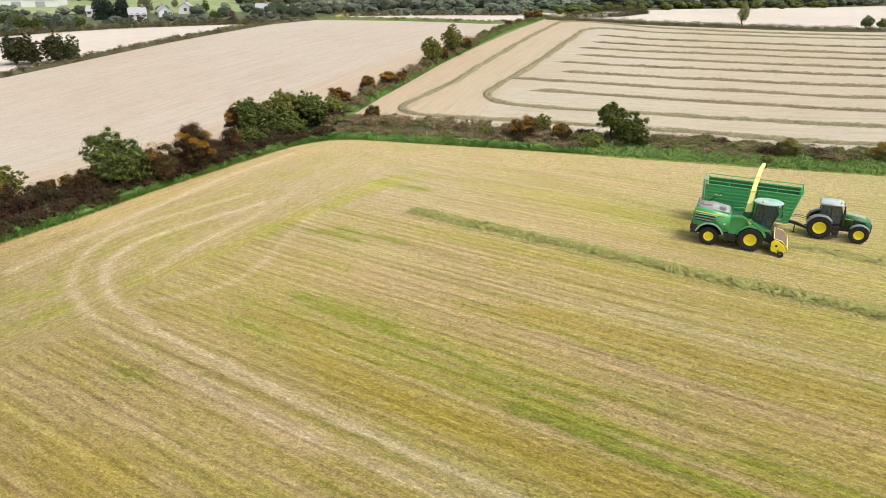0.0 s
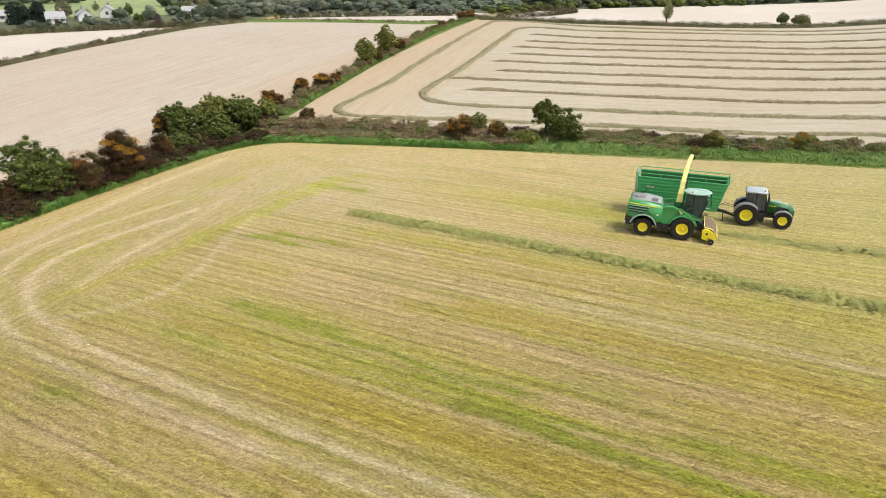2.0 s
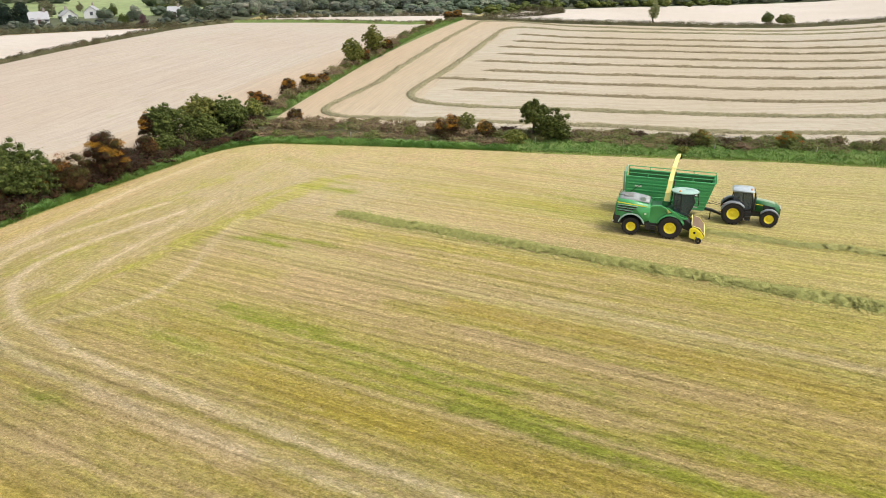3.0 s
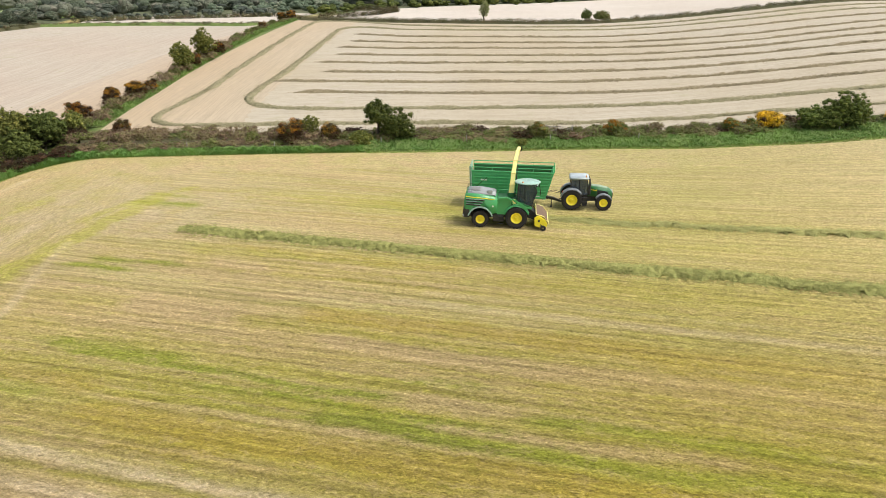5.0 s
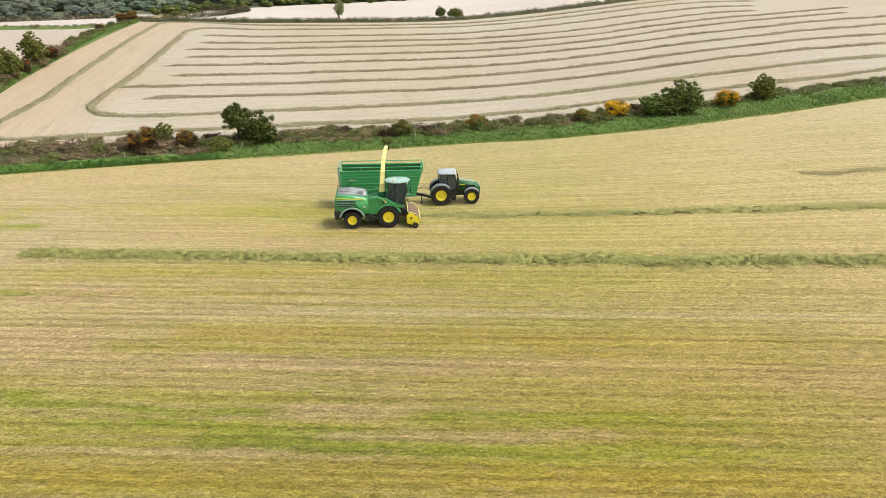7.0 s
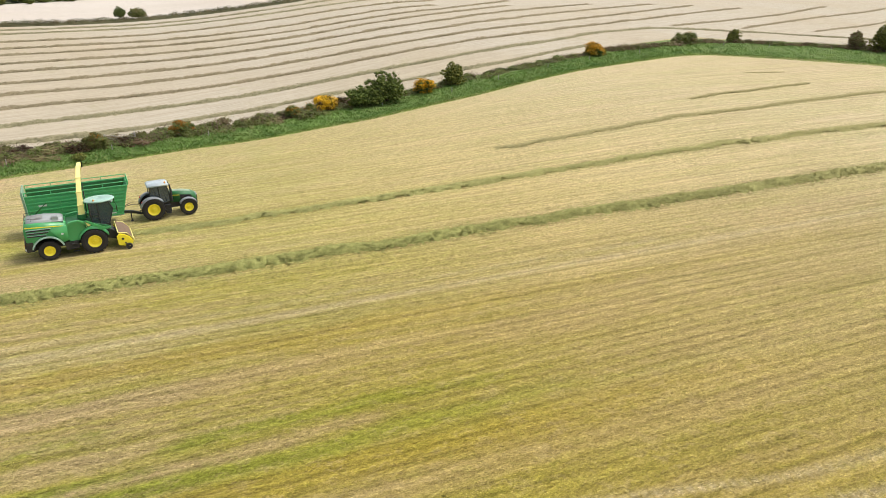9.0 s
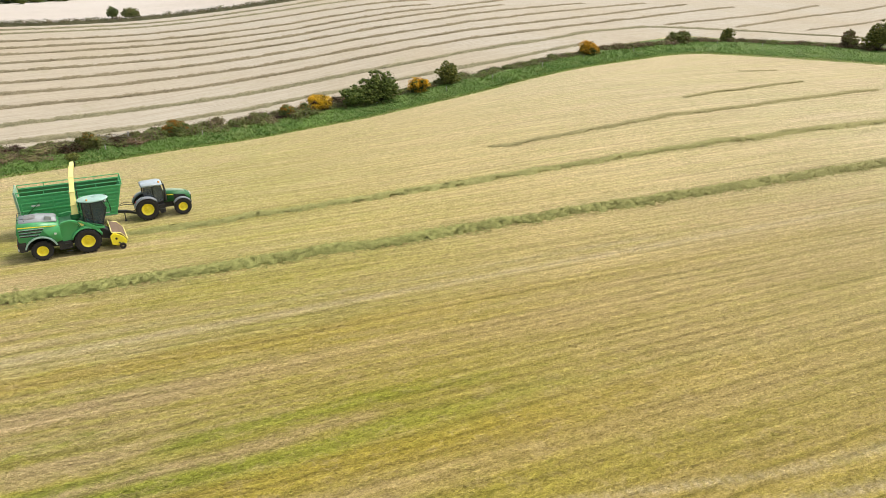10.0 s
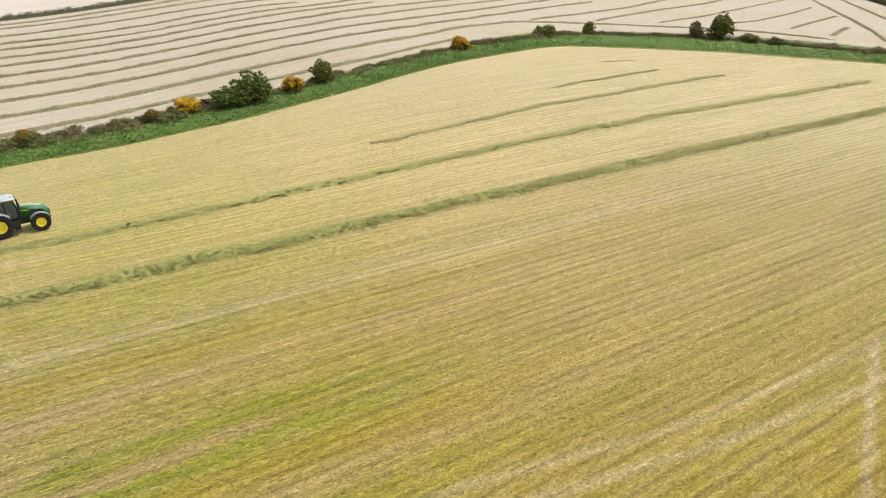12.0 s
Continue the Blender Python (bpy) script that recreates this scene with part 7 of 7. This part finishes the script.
def parked_van(x, y, turn, ln):
    v = tagged(new("parked_van"), "white van parked at the edge of the distant wood", "van", "vans by the wood")
    part("body", solid((prism, ([(0, 0.35), (0, 1.9), (0.2, 2.05), (ln * 0.72, 2.05), (ln * 0.86, 1.25), (ln, 1.1), (ln, 0.35)], -0.9, 0.9, 0.08))), WHITE, v, "white body")
    part("windscreen", solid((prism, ([(ln * 0.735, 1.95), (ln * 0.85, 1.3), (ln * 0.86, 1.33), (ln * 0.75, 2.0)], -0.8, 0.8, 0.01))), M_WINDOW, v, "dark windscreen")
    for x0 in (0.8, ln - 0.8):
        for s in (-1, 1):
            part("wheel", solid((lathe, ([(0.02, -0.1), (0.33, -0.1), (0.33, 0.1), (0.02, 0.1)], x0, s * 0.85, 0.33, 16))), RUBBER, v, "black tyre")
    v.matrix_world = Matrix.Translation((x, y, height(x, y) + 0.06)) @ Matrix.Rotation(radians(turn), 4, "Z")


for x, y, a, ln in ((36.0, 312.0, 5, 4.4), (44.0, 313.0, -8, 4.6), (50.5, 315.0, 3, 4.2), (26.0, 303.0, 20, 4.2)):
    parked_van(x, y, a, ln)


def conifer(x, y, wide, tall, seed):
    rng = np.random.default_rng(seed)
    root = tagged(new("cypress_tree"), "tall dense dark cypress beside the white cottage", "tree")
    root.matrix_world = Matrix.Translation((x, y, height(x, y)))
    child("trunk", *tube([(0, 0, -0.3), (0, 0, tall * 0.5), (0, 0, tall * 0.95)], [0.3, 0.2, 0.05]), M_BARK, root, "brown trunk", True)
    blobs = [(rng.normal(0, 0.12) * wide, rng.normal(0, 0.12) * wide, tall * k, wide * 0.5 * (1.1 - k * 0.5), wide * 0.5 * (1.1 - k * 0.5), tall * 0.2) for k in (0.15, 0.32, 0.5, 0.66, 0.8)]
    child("crown", *leaves(rng, blobs, 2200, 0.28, shell=0.7), M_CONIFER, root)


for i, (x, y, w, h) in enumerate(((-114.0, 238.4, 4.6, 6.8), (-111.4, 238.9, 4.0, 6.4), (-108.0, 238.2, 4.6, 6.8), (-105.6, 238.9, 3.6, 6.2))):
    conifer(x, y, w, h, 300 + i)

VILLAGE = [(-121.1, 204.5, 4.9, 4.8, 0), (-118.1, 206.8, 3.6, 3.9, 0), (-111.1, 217.3, 4.1, 3.0, 0), (-73.2, 228.6, 3.4, 4.0, 0), (-88.8, 268.7, 3.2, 4.6, 0), (-76.5, 280.5, 4.0, 3.6, 0), (-71.9, 274.4, 4.3, 3.6, 0),
           (-122.5, 199.9, 4.8, 3.0, 1), (-117.2, 212.0, 3.9, 4.6, 1), (-115.9, 214.7, 3.6, 4.4, 1), (-112.8, 214.5, 3.6, 3.7, 1), (-90.6, 236.6, 4.3, 2.5, 1)]
VILLAGE_B = [(-86.5, 253.4, 4.8, 4.0, 1), (-75.5, 248.6, 5.1, 3.6, 1), (-64.7, 248.4, 4.9, 3.2, 1), (-59.7, 248.3, 5.1, 4.4, 1), (-56.8, 252.9, 4.6, 5.2, 1), (-51.9, 248.1, 4.5, 4.6, 1), (-47.0, 249.1, 5.1, 4.4, 1), (-102.0, 226.3, 2.6, 2.0, 1),
             (-116.7, 227.0, 3.4, 2.8, 1), (-105.4, 253.9, 4.8, 7.0, 2), (-61.1, 263.1, 4.6, 6.4, 2), (-73.9, 293.9, 4.3, 4.4, 2), (-109.5, 293.6, 2.6, 4.0, 2), (-65.4, 222.4, 2.9, 4.4, 3), (-99.0, 222.0, 3.4, 2.2, 1), (-128.0, 214.0, 6.0, 5.0, 1), (-134.0, 222.0, 6.0, 5.0, 0)]
KINDS = [(M_HAW, "dark rounded tree in the village hedges"), (M_WOOD_FAR, "grey-green tree on the village edge"), (M_BARE, "pale budding tree with thin crown"), (M_PURPLE, "copper-leaved tree at the hedge's end")]
for i, (x, y, w, h, k) in enumerate(VILLAGE + VILLAGE_B):
    tree("village_tree", x, y, w, h, 320 + i, KINDS[k][0], KINDS[k][1], stem=0.05 if k < 2 else 0.1, density=0.3 if k < 2 else 0.2, loose=1.6 if k < 2 else 1.4)


def distant_wood(name, spots, seed, leaf, label, per=420, size=0.3):
    """Many crowns seen from afar, each a cluster of leaf masses."""
    rng = np.random.default_rng(seed)
    vs, fs, o = [], [], 0
    for x, y, w, h in spots:
        z = height(x, y)
        blobs = [(x + rng.normal(0, 0.22) * w, y + rng.normal(0, 0.22) * w, z + h * rng.uniform(0.35, 0.72), w * rng.uniform(0.25, 0.42), w * rng.uniform(0.25, 0.42), h * rng.uniform(0.2, 0.32)) for _ in range(5)]
        blobs.append((x, y, z + h * 0.3, w * 0.42, w * 0.42, h * 0.3))
        d = leaves(rng, blobs, int(per * 1.1), size * min(1.0, 0.35 + 0.12 * w), 0.5, shell=0.8)
        cores = [mass(rng, q) for q in blobs]
        for v, f in [d] + cores:
            v = v.copy()
            v[:, 2] = np.maximum(v[:, 2], z)
            vs.append(v)
            fs += (f + o).tolist()
            o += len(v)
    ob = new(name, from_arrays(name, np.concatenate(vs), fs, leaf))
    return tagged(ob, label, "wood", kind="stuff")


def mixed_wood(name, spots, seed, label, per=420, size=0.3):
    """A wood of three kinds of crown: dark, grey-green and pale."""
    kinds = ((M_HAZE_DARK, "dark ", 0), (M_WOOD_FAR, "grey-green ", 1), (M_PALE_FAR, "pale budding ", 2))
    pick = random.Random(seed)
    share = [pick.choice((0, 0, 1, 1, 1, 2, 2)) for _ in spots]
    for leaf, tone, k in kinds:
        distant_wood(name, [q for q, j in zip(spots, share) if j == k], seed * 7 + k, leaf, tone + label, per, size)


wr = random.Random(9)


def belt(points, depth, gap, low, high):
    out = []
    for x, y in along(points, gap * 0.72):
        for k in range(depth):
            w, h = wr.uniform(4, 9), wr.uniform(low, high) * wr.uniform(0.7, 1.1) + k * 0.6
            out.append((x + wr.gauss(0, 2), y + k * 13 + wr.gauss(0, 4), min(w, 1.35 * h), h))
    return out


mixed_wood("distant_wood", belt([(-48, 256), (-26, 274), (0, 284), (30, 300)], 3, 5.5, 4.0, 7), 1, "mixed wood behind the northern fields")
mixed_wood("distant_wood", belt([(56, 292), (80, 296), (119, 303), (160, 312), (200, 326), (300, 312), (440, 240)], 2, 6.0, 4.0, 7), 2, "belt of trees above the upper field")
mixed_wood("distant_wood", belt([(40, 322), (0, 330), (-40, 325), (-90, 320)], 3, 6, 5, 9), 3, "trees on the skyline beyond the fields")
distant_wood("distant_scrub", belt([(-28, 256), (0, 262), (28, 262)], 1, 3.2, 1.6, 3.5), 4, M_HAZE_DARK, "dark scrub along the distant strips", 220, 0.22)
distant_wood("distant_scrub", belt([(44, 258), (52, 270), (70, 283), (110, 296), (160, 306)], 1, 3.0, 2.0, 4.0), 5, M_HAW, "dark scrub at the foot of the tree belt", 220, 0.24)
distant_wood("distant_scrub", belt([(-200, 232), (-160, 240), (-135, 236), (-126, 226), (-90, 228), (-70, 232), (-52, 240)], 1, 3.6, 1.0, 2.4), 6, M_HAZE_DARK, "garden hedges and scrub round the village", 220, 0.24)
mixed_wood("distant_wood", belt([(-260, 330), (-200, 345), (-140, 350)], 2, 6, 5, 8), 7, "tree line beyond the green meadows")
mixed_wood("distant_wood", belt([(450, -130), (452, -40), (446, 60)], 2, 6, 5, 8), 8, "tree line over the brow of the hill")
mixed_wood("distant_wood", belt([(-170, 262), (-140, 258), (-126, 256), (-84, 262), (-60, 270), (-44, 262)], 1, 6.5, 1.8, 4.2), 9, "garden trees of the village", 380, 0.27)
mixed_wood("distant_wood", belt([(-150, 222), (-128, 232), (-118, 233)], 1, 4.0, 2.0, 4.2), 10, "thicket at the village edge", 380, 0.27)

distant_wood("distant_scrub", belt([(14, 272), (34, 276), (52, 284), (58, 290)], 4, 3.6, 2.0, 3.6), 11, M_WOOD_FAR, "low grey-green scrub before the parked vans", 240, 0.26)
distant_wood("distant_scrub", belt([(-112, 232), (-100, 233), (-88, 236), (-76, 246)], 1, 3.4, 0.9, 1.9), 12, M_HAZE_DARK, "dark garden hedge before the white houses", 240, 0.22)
